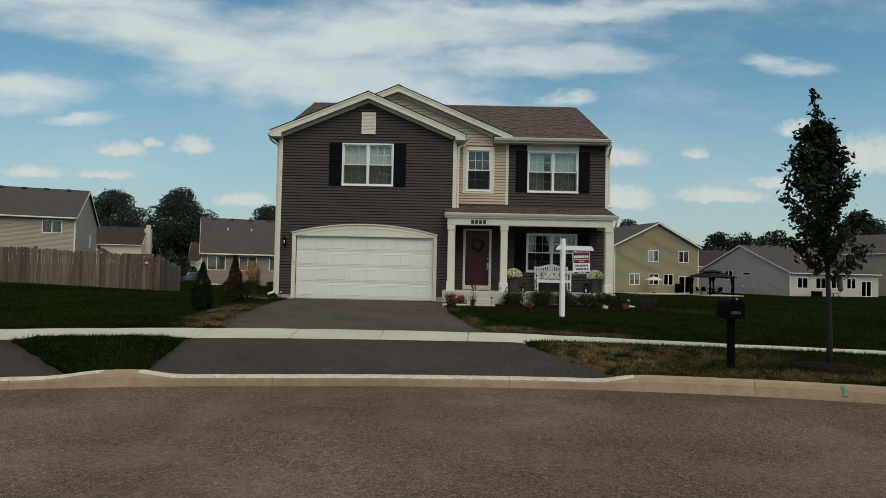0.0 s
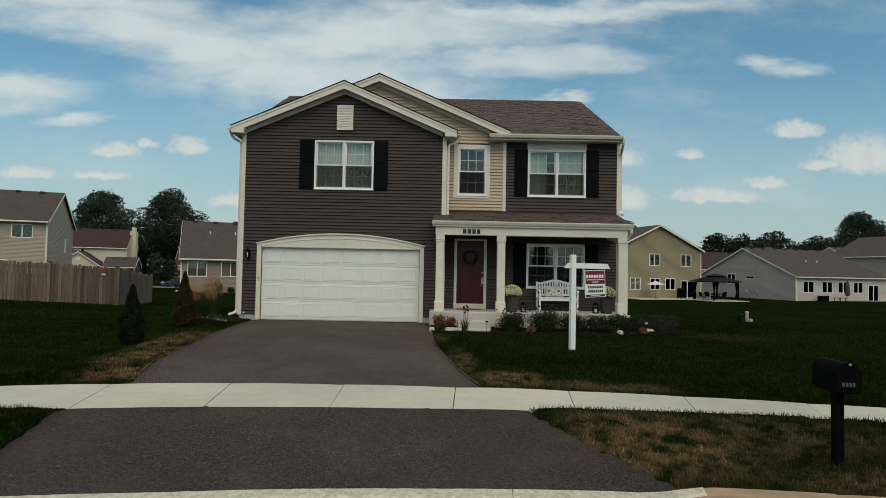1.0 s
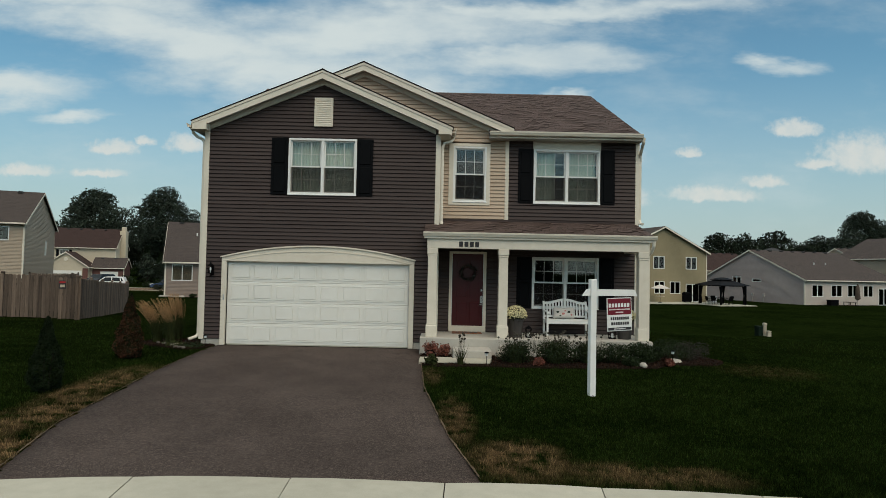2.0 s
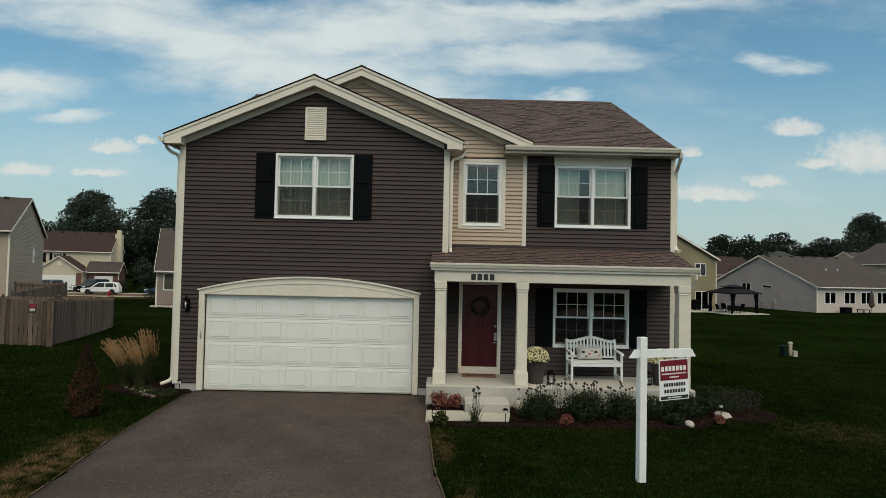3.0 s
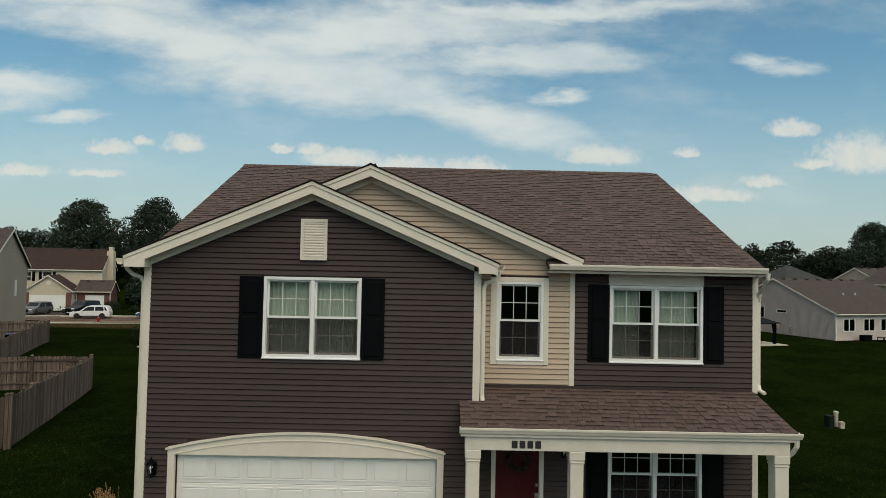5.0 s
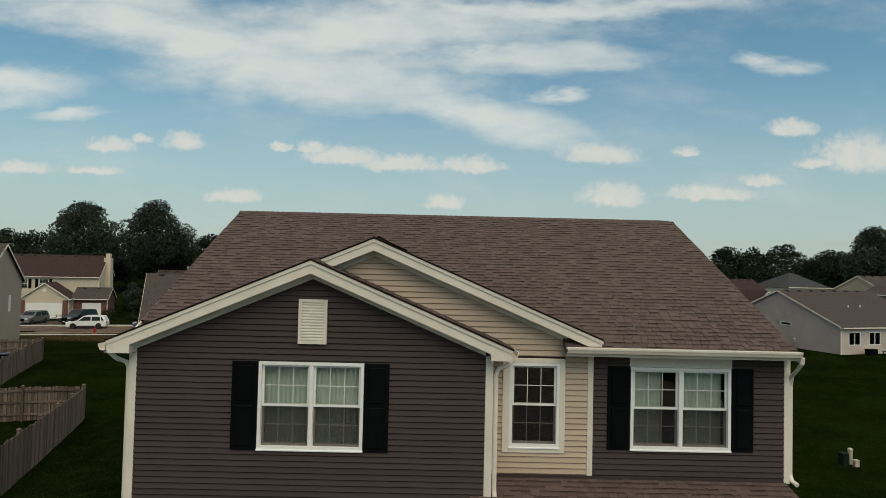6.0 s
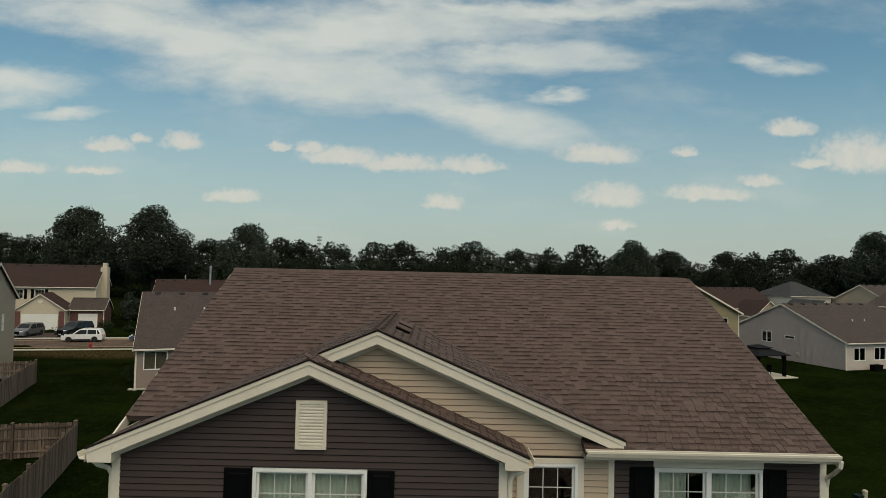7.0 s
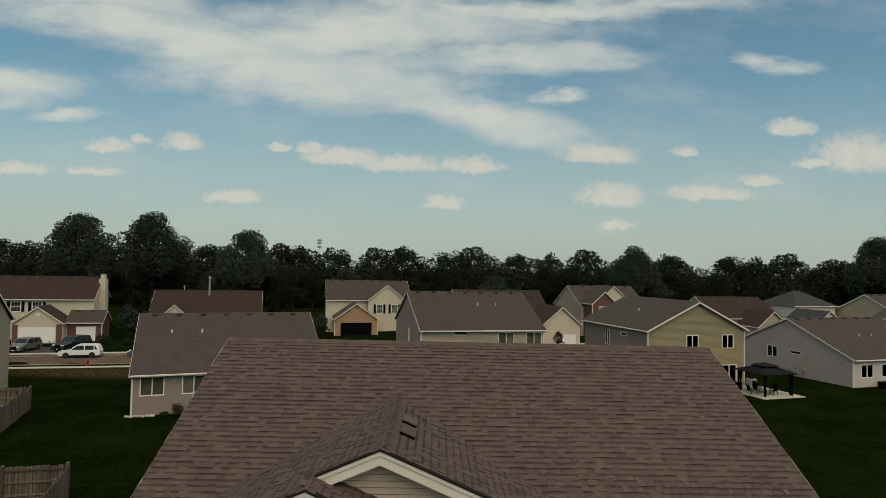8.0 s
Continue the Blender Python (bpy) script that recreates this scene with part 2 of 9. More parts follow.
    if blade:
        geo = N("ShaderNodeNewGeometry")
        hsv = N("ShaderNodeHueSaturation")
        L(col, hsv.inputs["Color"])
        # uneven tone, brighter on the whole than the turf, for lit blade tips
        L(ramp(geo.outputs["Random Per Island"], 0, 1, 0.6, 2.7), hsv.inputs["Value"])
        col = hsv.outputs[0]
    L(col, b.inputs["Base Color"])
    b.inputs["Roughness"].default_value, b.inputs["Specular IOR Level"].default_value = 0.9, 0.0
    bm = N("ShaderNodeBump")
    bm.inputs["Strength"].default_value, bm.inputs["Distance"].default_value = 0.9, 0.04
    L(noise_at(45.0, 6.0), bm.inputs["Height"])
    L(bm.outputs[0], b.inputs["Normal"])
    return m


def asphalt_mat(name, binder, stone, worn, stones=85.0, patch=0.22, grit=0.3):
    """Rolled asphalt: chips of stone of uneven tone in dark binder, worn drifts, small cracks' grit."""
    m, nt, b, N, L = nodes(name)
    tc = N("ShaderNodeTexCoord")

    def noise_at(scale, detail=4.0, rough=0.6):
        n = N("ShaderNodeTexNoise")
        n.inputs["Scale"].default_value, n.inputs["Detail"].default_value, n.inputs["Roughness"].default_value = scale, detail, rough
        L(tc.outputs["Object"], n.inputs["Vector"])
        return n.outputs[0]

    def ramp(src, a, c, lo=0.0, hi=1.0):
        r = N("ShaderNodeMapRange")
        r.interpolation_type = "SMOOTHSTEP"
        L(src, r.inputs[0])
        for i, x in enumerate((a, c, lo, hi)):
            r.inputs[i + 1].default_value = x
        return r.outputs[0]

    def blend(f, a, c):
        x = N("ShaderNodeMix")
        x.data_type = "RGBA"
        L(f, x.inputs[0])
        for i, q in ((6, a), (7, c)):
            if isinstance(q, tuple):
                x.inputs[i].default_value = (*q, 1)
            else:
                L(q, x.inputs[i])
        return x.outputs[2]

    def chips(scale):
        v = N("ShaderNodeTexVoronoi")
        v.inputs["Scale"].default_value = scale
        L(tc.outputs["Object"], v.inputs["Vector"])
        sp = N("ShaderNodeSeparateColor")
        L(v.outputs["Color"], sp.inputs[0])
        return sp.outputs[0], v.outputs["Distance"]

    tone, far = chips(stones)
    tone2 = chips(stones * 0.38)[0]
    col = blend(ramp(tone, 0.30, 1.0), binder, stone)
    col = blend(ramp(tone2, 0.90, 0.99, 0.0, 0.6), col, tuple(1.3 * c for c in stone))
    col = blend(ramp(noise_at(1.3, 8.0), 0.42, 0.68, 0.0, 0.55), col, worn)
    hsv = N("ShaderNodeHueSaturation")
    L(col, hsv.inputs["Color"])
    mul = N("ShaderNodeMath")
    mul.operation = "MULTIPLY"
    L(ramp(noise_at(0.35, 6.0), 0.3, 0.7, 1 - patch, 1 + patch), mul.inputs[0])
    L(ramp(noise_at(22.0, 5.0, 0.75), 0.3, 0.7, 1 - grit, 1 + grit), mul.inputs[1])
    L(mul.outputs[0], hsv.inputs["Value"])
    L(hsv.outputs[0], b.inputs["Base Color"])
    b.inputs["Roughness"].default_value, b.inputs["Specular IOR Level"].default_value = 0.95, 0.06
    bm = N("ShaderNodeBump")
    bm.inputs["Strength"].default_value, bm.inputs["Distance"].default_value = 0.8, 0.006
    L(far, bm.inputs["Height"])
    bm.invert = True
    L(bm.outputs[0], b.inputs["Normal"])
    return m


M = {}
M["siding"] = surf("plum_brown_siding", (0.0415, 0.0300, 0.0275), (0.0530, 0.0387, 0.0352), 3, 0.6, 0.05, 90, vary=0.07, stretch=(0.15, 1, 3), stain=0.06, spec=0.2)
M["siding_tan"] = surf("tan_siding", (0.41, 0.315, 0.225), (0.47, 0.365, 0.265), 3, 0.55, 0.05, 90, vary=0.06, stretch=(0.15, 1, 3), stain=0.06)
M["trim"] = surf("cream_trim", (0.62, 0.57, 0.465), (0.70, 0.65, 0.545), 4, 0.5, 0.04, 60, stain=0.06)
M["white"] = surf("white_vinyl", (0.70, 0.71, 0.68), (0.78, 0.79, 0.76), 4, 0.45, 0.03, 60, stain=0.04)
M["door_white"] = surf("white_steel_door", (0.71, 0.705, 0.645), (0.76, 0.755, 0.70), 3, 0.42, 0.04, 120, stain=0.04)
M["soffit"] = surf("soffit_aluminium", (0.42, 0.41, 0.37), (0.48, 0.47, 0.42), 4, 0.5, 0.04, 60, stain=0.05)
M["shutter"] = surf("black_shutter", (0.0022, 0.0025, 0.0031), (0.0038, 0.0042, 0.0050), 4, 0.5, 0.05, 80, spec=0.06)
M["shingle"] = surf("brown_shingle", (0.056, 0.0380, 0.0325), (0.118, 0.0808, 0.0685), 30, 0.86, 0.6, 75, vary=0.18, stain=0.06, spec=0.38, fine=0.9)
M["shingle_field"] = surf("brown_shingle_courses", (0.056, 0.0380, 0.0325), (0.118, 0.0808, 0.0685), 30, 0.86, 0.6, 75, island=0.18, stain=0.06, spec=0.38, fine=0.9)
# dark granules and cut edges also carry the shade lines between courses
M["shingle_shade_band"] = surf("granule_shade_band", (0.036, 0.0245, 0.0208), (0.082, 0.0560, 0.0470), 30, 0.92, 0.6, 75, vary=0.2, island=0.2, stain=0.06, spec=0.22, fine=0.9)
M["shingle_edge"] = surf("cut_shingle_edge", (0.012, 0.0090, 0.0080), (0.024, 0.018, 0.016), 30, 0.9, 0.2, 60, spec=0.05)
M["shingle_dark"] = surf("far_brown_shingle", (0.012, 0.0098, 0.0088), (0.104, 0.082, 0.071), 8.0, 0.92, 0.7, 20, stain=0.08, spec=0.25, laps=0.14, stretch=(0.7, 1, 1), fine=1.8)
M["shingle_red"] = surf("far_red_shingle", (0.013, 0.0080, 0.0068), (0.066, 0.039, 0.033), 8.0, 0.92, 0.7, 20, stain=0.08, spec=0.2, laps=0.14, stretch=(0.7, 1, 1), fine=1.8)
M["shingle_grey"] = surf("far_grey_shingle", (0.010, 0.0108, 0.011), (0.070, 0.072, 0.072), 5.0, 0.92, 0.7, 9, stain=0.08, spec=0.25, laps=0.14, stretch=(0.5, 1, 1), fine=2.2)
M["lap_cream"] = surf("cream_lap", (0.50, 0.435, 0.325), (0.55, 0.48, 0.36), 2, 0.6, 0.05, 40, stain=0.06, spec=0.15)
M["lap_beige"] = surf("beige_lap", (0.33, 0.272, 0.205), (0.37, 0.305, 0.23), 2, 0.6, 0.05, 40, stain=0.06, spec=0.15)
# light grey siding again, darkened for the shade on the end wall
M["lap_grey_shaded"] = surf("shaded_grey_lap", (0.365, 0.305, 0.278), (0.405, 0.342, 0.312), 2, 0.6, 0.05, 40, stain=0.06, spec=0.15)
M["lap_light"] = surf("light_grey_lap", (0.45, 0.395, 0.345), (0.50, 0.44, 0.385), 2, 0.6, 0.05, 40, stain=0.06, spec=0.15)
M["lap_white"] = surf("white_lap", (0.64, 0.60, 0.52), (0.70, 0.66, 0.58), 2, 0.6, 0.05, 40, stain=0.06, spec=0.15)
M["lap_olive"] = surf("olive_yellow_lap", (0.235, 0.200, 0.118), (0.268, 0.228, 0.138), 2, 0.6, 0.05, 40, stain=0.06, spec=0.15)
M["lap_taupe"] = surf("taupe_lap", (0.225, 0.178, 0.148), (0.262, 0.208, 0.173), 2, 0.6, 0.05, 40, stain=0.06, spec=0.15)
M["brick_far"] = surf("tan_brick", (0.30, 0.17, 0.10), (0.40, 0.25, 0.16), 14, 0.85, 0.4, 40, stain=0.1)
M["brick_red"] = surf("dark_red_brick", (0.10, 0.045, 0.038), (0.16, 0.075, 0.06), 14, 0.85, 0.4, 40, stain=0.1)
M["glass"] = glass_mat("window_glass", (0.80, 0.86, 0.84))
M["glass_dark"] = glass_mat("far_window_glass", (0.84, 0.88, 0.86))
M["muntin"] = surf("grey_muntin", (0.52, 0.54, 0.52), (0.60, 0.62, 0.60), 4, 0.5, 0.0, 60, stain=0.03)


def screen_mat(name, cover):
    m, nt, b, N, L = nodes(name)
    mx, tr = N("ShaderNodeMixShader"), N("ShaderNodeBsdfTransparent")
    b.inputs["Base Color"].default_value, b.inputs["Roughness"].default_value, b.inputs["Specular IOR Level"].default_value = (0.018, 0.018, 0.018, 1), 0.9, 0.1
    mx.inputs[0].default_value = cover
    L(tr.outputs[0], mx.inputs[1])
    L(b.outputs[0], mx.inputs[2])
    L(mx.outputs[0], nt.nodes["Material Output"].inputs[0])
    return m


M["screen"] = screen_mat("insect_screen", 0.52)
M["curtain"] = surf("pale_curtain", (0.56, 0.66, 0.61), (0.68, 0.77, 0.72), 5, 0.9, 0.2, 80, stain=0.1)
M["far_blind"] = surf("beige_blind", (0.20, 0.18, 0.145), (0.27, 0.245, 0.20), 3, 0.8, 0.1, 60, vary=0.45, stain=0.1)
# near black: the darkness of the unlit rooms is put into the colour
M["room"] = surf("room_dark", (0.012, 0.0115, 0.011), (0.018, 0.017, 0.016), 4, 0.9, 0.05, 30)
M["asphalt"] = asphalt_mat("driveway_asphalt", (0.046, 0.0365, 0.0320), (0.108, 0.086, 0.0750), (0.092, 0.073, 0.0635), 140.0, 0.14, 0.25)
M["apron_asphalt"] = asphalt_mat("apron_asphalt", (0.027, 0.0216, 0.0192), (0.080, 0.064, 0.056), (0.062, 0.049, 0.043), 150.0, 0.16, 0.26)
M["road"] = asphalt_mat("road_asphalt", (0.056, 0.040, 0.031), (0.178, 0.129, 0.100), (0.150, 0.108, 0.082), 140.0, 0.20, 0.26)
M["concrete"] = surf("pale_concrete", (0.375, 0.360, 0.288), (0.455, 0.438, 0.355), 5, 0.9, 0.25, 120, vary=0.05, stain=0.07)
M["kerb"] = surf("stained_concrete", (0.215, 0.150, 0.092), (0.33, 0.245, 0.160), 4, 0.9, 0.4, 70, vary=0.08, stain=0.2)
# worn concrete, its paleness also standing for sun on the kerb's top
M["kerb_lip"] = surf("sunlit_worn_concrete", (0.30, 0.27, 0.20), (0.62, 0.57, 0.46), 16, 0.95, 0.9, 45, stain=0.1, dist=0.02)
M["porch_concrete"] = surf("porch_concrete", (0.36, 0.345, 0.30), (0.43, 0.41, 0.36), 5, 0.9, 0.25, 110, stain=0.10)
M["lawn"] = lawn_mat("lawn_turf", False)
M["blade"] = lawn_mat("lawn_blades", True)
M["soil"] = surf("sandy_soil", (0.06, 0.045, 0.029), (0.15, 0.115, 0.078), 9, 0.95, 0.8, 50, stain=0.2, spec=0.05)
M["mulch"] = surf("dark_mulch", (0.0035, 0.003, 0.0025), (0.020, 0.013, 0.009), 22, 0.95, 1.0, 60, stain=0.15, dist=0.03, spec=0.03)
M["fence"] = surf("weathered_cedar", (0.056, 0.041, 0.031), (0.165, 0.124, 0.093), 4, 0.9, 0.5, 40, vary=0.45, island=0.1, stretch=(4, 4, 0.25), stain=0.12)
M["bark"] = surf("bark", (0.010, 0.008, 0.007), (0.026, 0.020, 0.016), 12, 0.95, 0.9, 60, stretch=(2, 2, 0.4))
M["leaf"] = surf("leaf_green", (0.018, 0.030, 0.012), (0.034, 0.052, 0.020), 3, 0.55, 0.1, 30, island=0.45, vary=0.15, spec=0.08)
M["leaf_far"] = surf("leaf_grove", (0.0060, 0.0100, 0.0058), (0.0235, 0.0325, 0.0185), 0.6, 0.65, 0.1, 20, island=0.7, vary=0.22, spec=0.08)
M["leaf_silver"] = surf("leaf_silver_green", (0.0125, 0.0195, 0.0125), (0.050, 0.066, 0.046), 0.6, 0.6, 0.1, 20, island=0.7, vary=0.15, spec=0.12)
M["needle"] = surf("conifer_green", (0.006, 0.011, 0.005), (0.014, 0.022, 0.010), 3, 0.7, 0.1, 30, island=0.4, vary=0.15, spec=0.03)
M["rust_leaf"] = surf("rusty_needles", (0.034, 0.016, 0.010), (0.085, 0.036, 0.021), 3, 0.7, 0.1, 30, island=0.4, spec=0.03)
M["plume"] = surf("straw_plume", (0.27, 0.150, 0.060), (0.42, 0.26, 0.125), 5, 0.8, 0.1, 60, island=0.3)
M["grassleaf"] = surf("ornamental_grass", (0.018, 0.027, 0.009), (0.050, 0.058, 0.021), 5, 0.7, 0.1, 60, island=0.35, spec=0.06)
M["red_leaf"] = surf("coleus_red", (0.10, 0.022, 0.016), (0.20, 0.075, 0.045), 20, 0.6, 0.1, 60, island=0.45)
M["mum"] = surf("cream_flowers", (0.62, 0.55, 0.26), (0.74, 0.70, 0.46), 18, 0.7, 0.1, 60, island=0.18)
M["seed"] = surf("seed_heads", (0.022, 0.020, 0.013), (0.05, 0.044, 0.028), 18, 0.8, 0.1, 60, island=0.3)
M["red_door"] = surf("red_door_paint", (0.046, 0.0022, 0.0036), (0.056, 0.0030, 0.0044), 4, 0.35, 0.03, 80, stain=0.05)
M["metal_black"] = surf("black_metal", (0.0025, 0.0025, 0.0028), (0.005, 0.005, 0.0055), 8, 0.6, 0.08, 90, spec=0.02)
M["steel"] = surf("brushed_steel", (0.45, 0.45, 0.45), (0.55, 0.55, 0.55), 12, 0.3, 0.05, 90, metal=1.0)
M["maroon"] = surf("maroon_print", (0.13, 0.008, 0.018), (0.15, 0.010, 0.022), 4, 0.4, 0.02, 60)
M["ink"] = surf("dark_print", (0.02, 0.02, 0.022), (0.03, 0.03, 0.032), 4, 0.5, 0.02, 60)
M["stone"] = surf("pale_stone", (0.34, 0.31, 0.26), (0.46, 0.43, 0.37), 8, 0.9, 0.5, 60, vary=0.15)
M["stone_dark"] = surf("weathered_stone", (0.060, 0.052, 0.043), (0.13, 0.112, 0.092), 8, 0.9, 0.5, 60, vary=0.3)
M["pot"] = surf("dark_planter", (0.030, 0.027, 0.025), (0.055, 0.048, 0.043), 9, 0.6, 0.2, 60)
M["rust_mat"] = surf("coir_mat", (0.16, 0.07, 0.035), (0.24, 0.11, 0.06), 30, 0.95, 0.6, 150)
M["fabric"] = surf("pale_cushion", (0.50, 0.47, 0.43), (0.58, 0.55, 0.50), 8, 0.9, 0.3, 200)
M["pink"] = surf("pink_print", (0.35, 0.12, 0.11), (0.45, 0.20, 0.17), 20, 0.9, 0.2, 200)
M["green_box"] = surf("green_enamel", (0.006, 0.013, 0.008), (0.011, 0.019, 0.013), 6, 0.6, 0.1, 60, spec=0.05)
M["mulch_chip"] = surf("mulch_chips", (0.008, 0.005, 0.004), (0.045, 0.025, 0.017), 30, 0.95, 0.3, 60, island=0.6, spec=0.03)
M["tan_plastic"] = surf("tan_plastic", (0.42, 0.37, 0.28), (0.48, 0.43, 0.33), 6, 0.5, 0.05, 60)
M["car_white"] = surf("white_car_paint", (0.66, 0.66, 0.65), (0.72, 0.72, 0.71), 3, 0.25, 0.01, 60, spec=0.6, stain=0.03)
M["car_grey"] = surf("grey_car_paint", (0.10, 0.10, 0.10), (0.13, 0.13, 0.13), 3, 0.25, 0.01, 60, spec=0.6, stain=0.03)
M["car_black"] = surf("black_car_paint", (0.010, 0.010, 0.011), (0.014, 0.014, 0.015), 3, 0.2, 0.01, 60, spec=0.6, stain=0.03)
M["car_blue"] = surf("blue_car_paint", (0.045, 0.075, 0.16), (0.055, 0.09, 0.19), 3, 0.22, 0.01, 60, spec=0.6, stain=0.03)
M["rubber"] = surf("tyre_rubber", (0.012, 0.012, 0.012), (0.02, 0.02, 0.02), 12, 0.85, 0.1, 60)
M["hydrant"] = surf("hydrant_red", (0.30, 0.012, 0.012), (0.36, 0.02, 0.02), 6, 0.4, 0.05, 60)
M["lamp_glass"] = surf("frosted_bulb", (0.75, 0.75, 0.72), (0.8, 0.8, 0.77), 4, 0.3, 0.0, 60)
M["teal_paint"] = surf("green_marking", (0.10, 0.22, 0.14), (0.16, 0.34, 0.24), 30, 0.9, 0.2, 80)
M["metal_mast"] = surf("galvanised_steel", (0.30, 0.31, 0.32), (0.36, 0.37, 0.38), 4, 0.5, 0.02, 40, metal=0.3)
M["leaf_dark"] = surf("dark_glossy_leaf", (0.012, 0.020, 0.008), (0.024, 0.036, 0.014), 6, 0.5, 0.1, 30, island=0.5, spec=0.06)
M["seed_dark"] = surf("dark_twigs", (0.016, 0.013, 0.011), (0.035, 0.028, 0.022), 18, 0.8, 0.1, 60, island=0.3)
M["car_glass"] = surf("car_window", (0.010, 0.012, 0.013), (0.014, 0.016, 0.017), 3, 0.12, 0.0, 60, spec=0.25)
M["gazebo_roof"] = surf("gazebo_steel", (0.007, 0.007, 0.008), (0.012, 0.012, 0.013), 6, 0.6, 0.05, 60, spec=0.06)
M["umbrella_cloth"] = surf("brown_cloth", (0.055, 0.040, 0.030), (0.085, 0.062, 0.046), 8, 0.9, 0.2, 60)
M["number_grey"] = surf("worn_number", (0.06, 0.06, 0.06), (0.10, 0.10, 0.10), 6, 0.7, 0.02, 60)

# ---- building helpers ----


class Geo:
    """Gathers corners and faces of one mesh."""

    def __init__(self):
        self.v, self.f = [], []

    def add(self, vs, fs):
        n = len(self.v)
        self.v += [tuple(p) for p in vs]
        self.f += [tuple(n + i for i in q) for q in fs]
        return self

    def box(self, x0, x1, y0, y1, z0, z1, c=0.0):
        """A box; c: width of its chamfered edges."""
        if x1 < x0: x0, x1 = x1, x0
        if y1 < y0: y0, y1 = y1, y0
        if z1 < z0: z0, z1 = z1, z0
        if c <= 0:
            vs = [(x, y, z) for z in (z0, z1) for y in (y0, y1) for x in (x0, x1)]
            return self.add(vs, [(0, 2, 3, 1), (4, 5, 7, 6), (0, 1, 5, 4), (2, 6, 7, 3), (0, 4, 6, 2), (1, 3, 7, 5)])
        c = min(c, (x1 - x0) / 2.2, (y1 - y0) / 2.2, (z1 - z0) / 2.2)
        X, Y, Z = (x0, x1), (y0, y1), (z0, z1)
        s = (1, -1)
        vs, idx = [], {}
        for i in (0, 1):
            for j in (0, 1):
                for k in (0, 1):
                    for a in range(3):
                        p = [X[i] + c * s[i], Y[j] + c * s[j], Z[k] + c * s[k]]
                        p[a] = (X[i], Y[j], Z[k])[a]
                        idx[i, j, k, a] = len(vs)
                        vs.append(p)
        fs = []
        for a in range(3):
            b, d = (a + 1) % 3, (a + 2) % 3
            for e in (0, 1):
                q = []
                for (m, n) in ((0, 0), (1, 0), (1, 1), (0, 1)):
                    key = [0, 0, 0]
                    key[a], key[b], key[d] = e, m, n
                    q.append(idx[(*key, a)])
                fs.append(q if e else q[::-1])
            for m in (0, 1):
                for n in (0, 1):
                    k0, k1 = [0, 0, 0], [0, 0, 0]
                    k0[a], k0[b], k0[d] = 0, m, n
                    k1[a], k1[b], k1[d] = 1, m, n
                    q = [idx[(*k0, b)], idx[(*k1, b)], idx[(*k1, d)], idx[(*k0, d)]]
                    fs.append(q if (m == n) else q[::-1])
        for i in (0, 1):
            for j in (0, 1):
                for k in (0, 1):
                    t = [idx[i, j, k, 0], idx[i, j, k, 1], idx[i, j, k, 2]]
                    fs.append(t if (i + j + k) % 2 else t[::-1])
        return self.add(vs, fs)

    def prism(self, poly, a0, a1, axis="y"):
        """A flat outline swept along an axis. poly: (x, z) for y, (y, z) for x, (x, y) for z."""
        n = len(poly)
        put = {"y": lambda p, a: (p[0], a, p[1]), "x": lambda p, a: (a, p[0], p[1]), "z": lambda p, a: (p[0], p[1], a)}[axis]
        vs = [put(p, a0) for p in poly] + [put(p, a1) for p in poly]
        fs = [tuple(range(n)), tuple(range(2 * n - 1, n - 1, -1))]
        fs += [(i, i + n, (i + 1) % n + n, (i + 1) % n) for i in range(n)]
        return self.add(vs, fs)

    def tube(self, pts, r, n=8, flat=1.0, close=True):
        """A bar along a line of points; r: radius or one for each point."""
        pts = [Vector(p) for p in pts]
        rs = r if isinstance(r, (list, tuple)) else [r] * len(pts)
        up = Vector((0, 0, 1)) if abs((pts[-1] - pts[0]).normalized().z) < 0.9 else Vector((0, 1, 0))
        rings = []
        for i, p in enumerate(pts):
            d = (pts[min(i + 1, len(pts) - 1)] - pts[max(i - 1, 0)]).normalized()
            a = d.cross(up).normalized()
            b = a.cross(d)
            off = math.pi / n
            rings.append([p + (a * math.cos(off + 2 * math.pi * k / n) + b * flat * math.sin(off + 2 * math.pi * k / n)) * rs[i] for k in range(n)])
        vs = [q for ring in rings for q in ring]
        fs = [(i * n + k, i * n + (k + 1) % n, (i + 1) * n + (k + 1) % n, (i + 1) * n + k) for i in range(len(pts) - 1) for k in range(n)]
        if close:
            fs += [tuple(range(n - 1, -1, -1)), tuple((len(pts) - 1) * n + k for k in range(n))]
        return self.add(vs, fs)

    def lathe(self, profile, cx=0, cy=0, n=16):
        """A turned form: profile of (radius, height)."""
        vs = [(cx + r * math.cos(2 * math.pi * k / n), cy + r * math.sin(2 * math.pi * k / n), z) for r, z in profile for k in range(n)]
        fs = [(i * n + k, i * n + (k + 1) % n, (i + 1) * n + (k + 1) % n, (i + 1) * n + k) for i in range(len(profile) - 1) for k in range(n)]
        fs += [tuple(range(n - 1, -1, -1)), tuple((len(profile) - 1) * n + k for k in range(n))]
        return self.add(vs, fs)

    def mesh(self, name, mat, smooth=False):
        me = bpy.data.meshes.new(name)
        me.from_pydata(self.v, [], self.f)
        me.materials.append(mat)
        if smooth:
            me.shade_smooth()
        bm = bmesh.new()
        bm.from_mesh(me)
        bmesh.ops.recalc_face_normals(bm, faces=bm.faces)
        bm.to_mesh(me)
        bm.free()
        return me


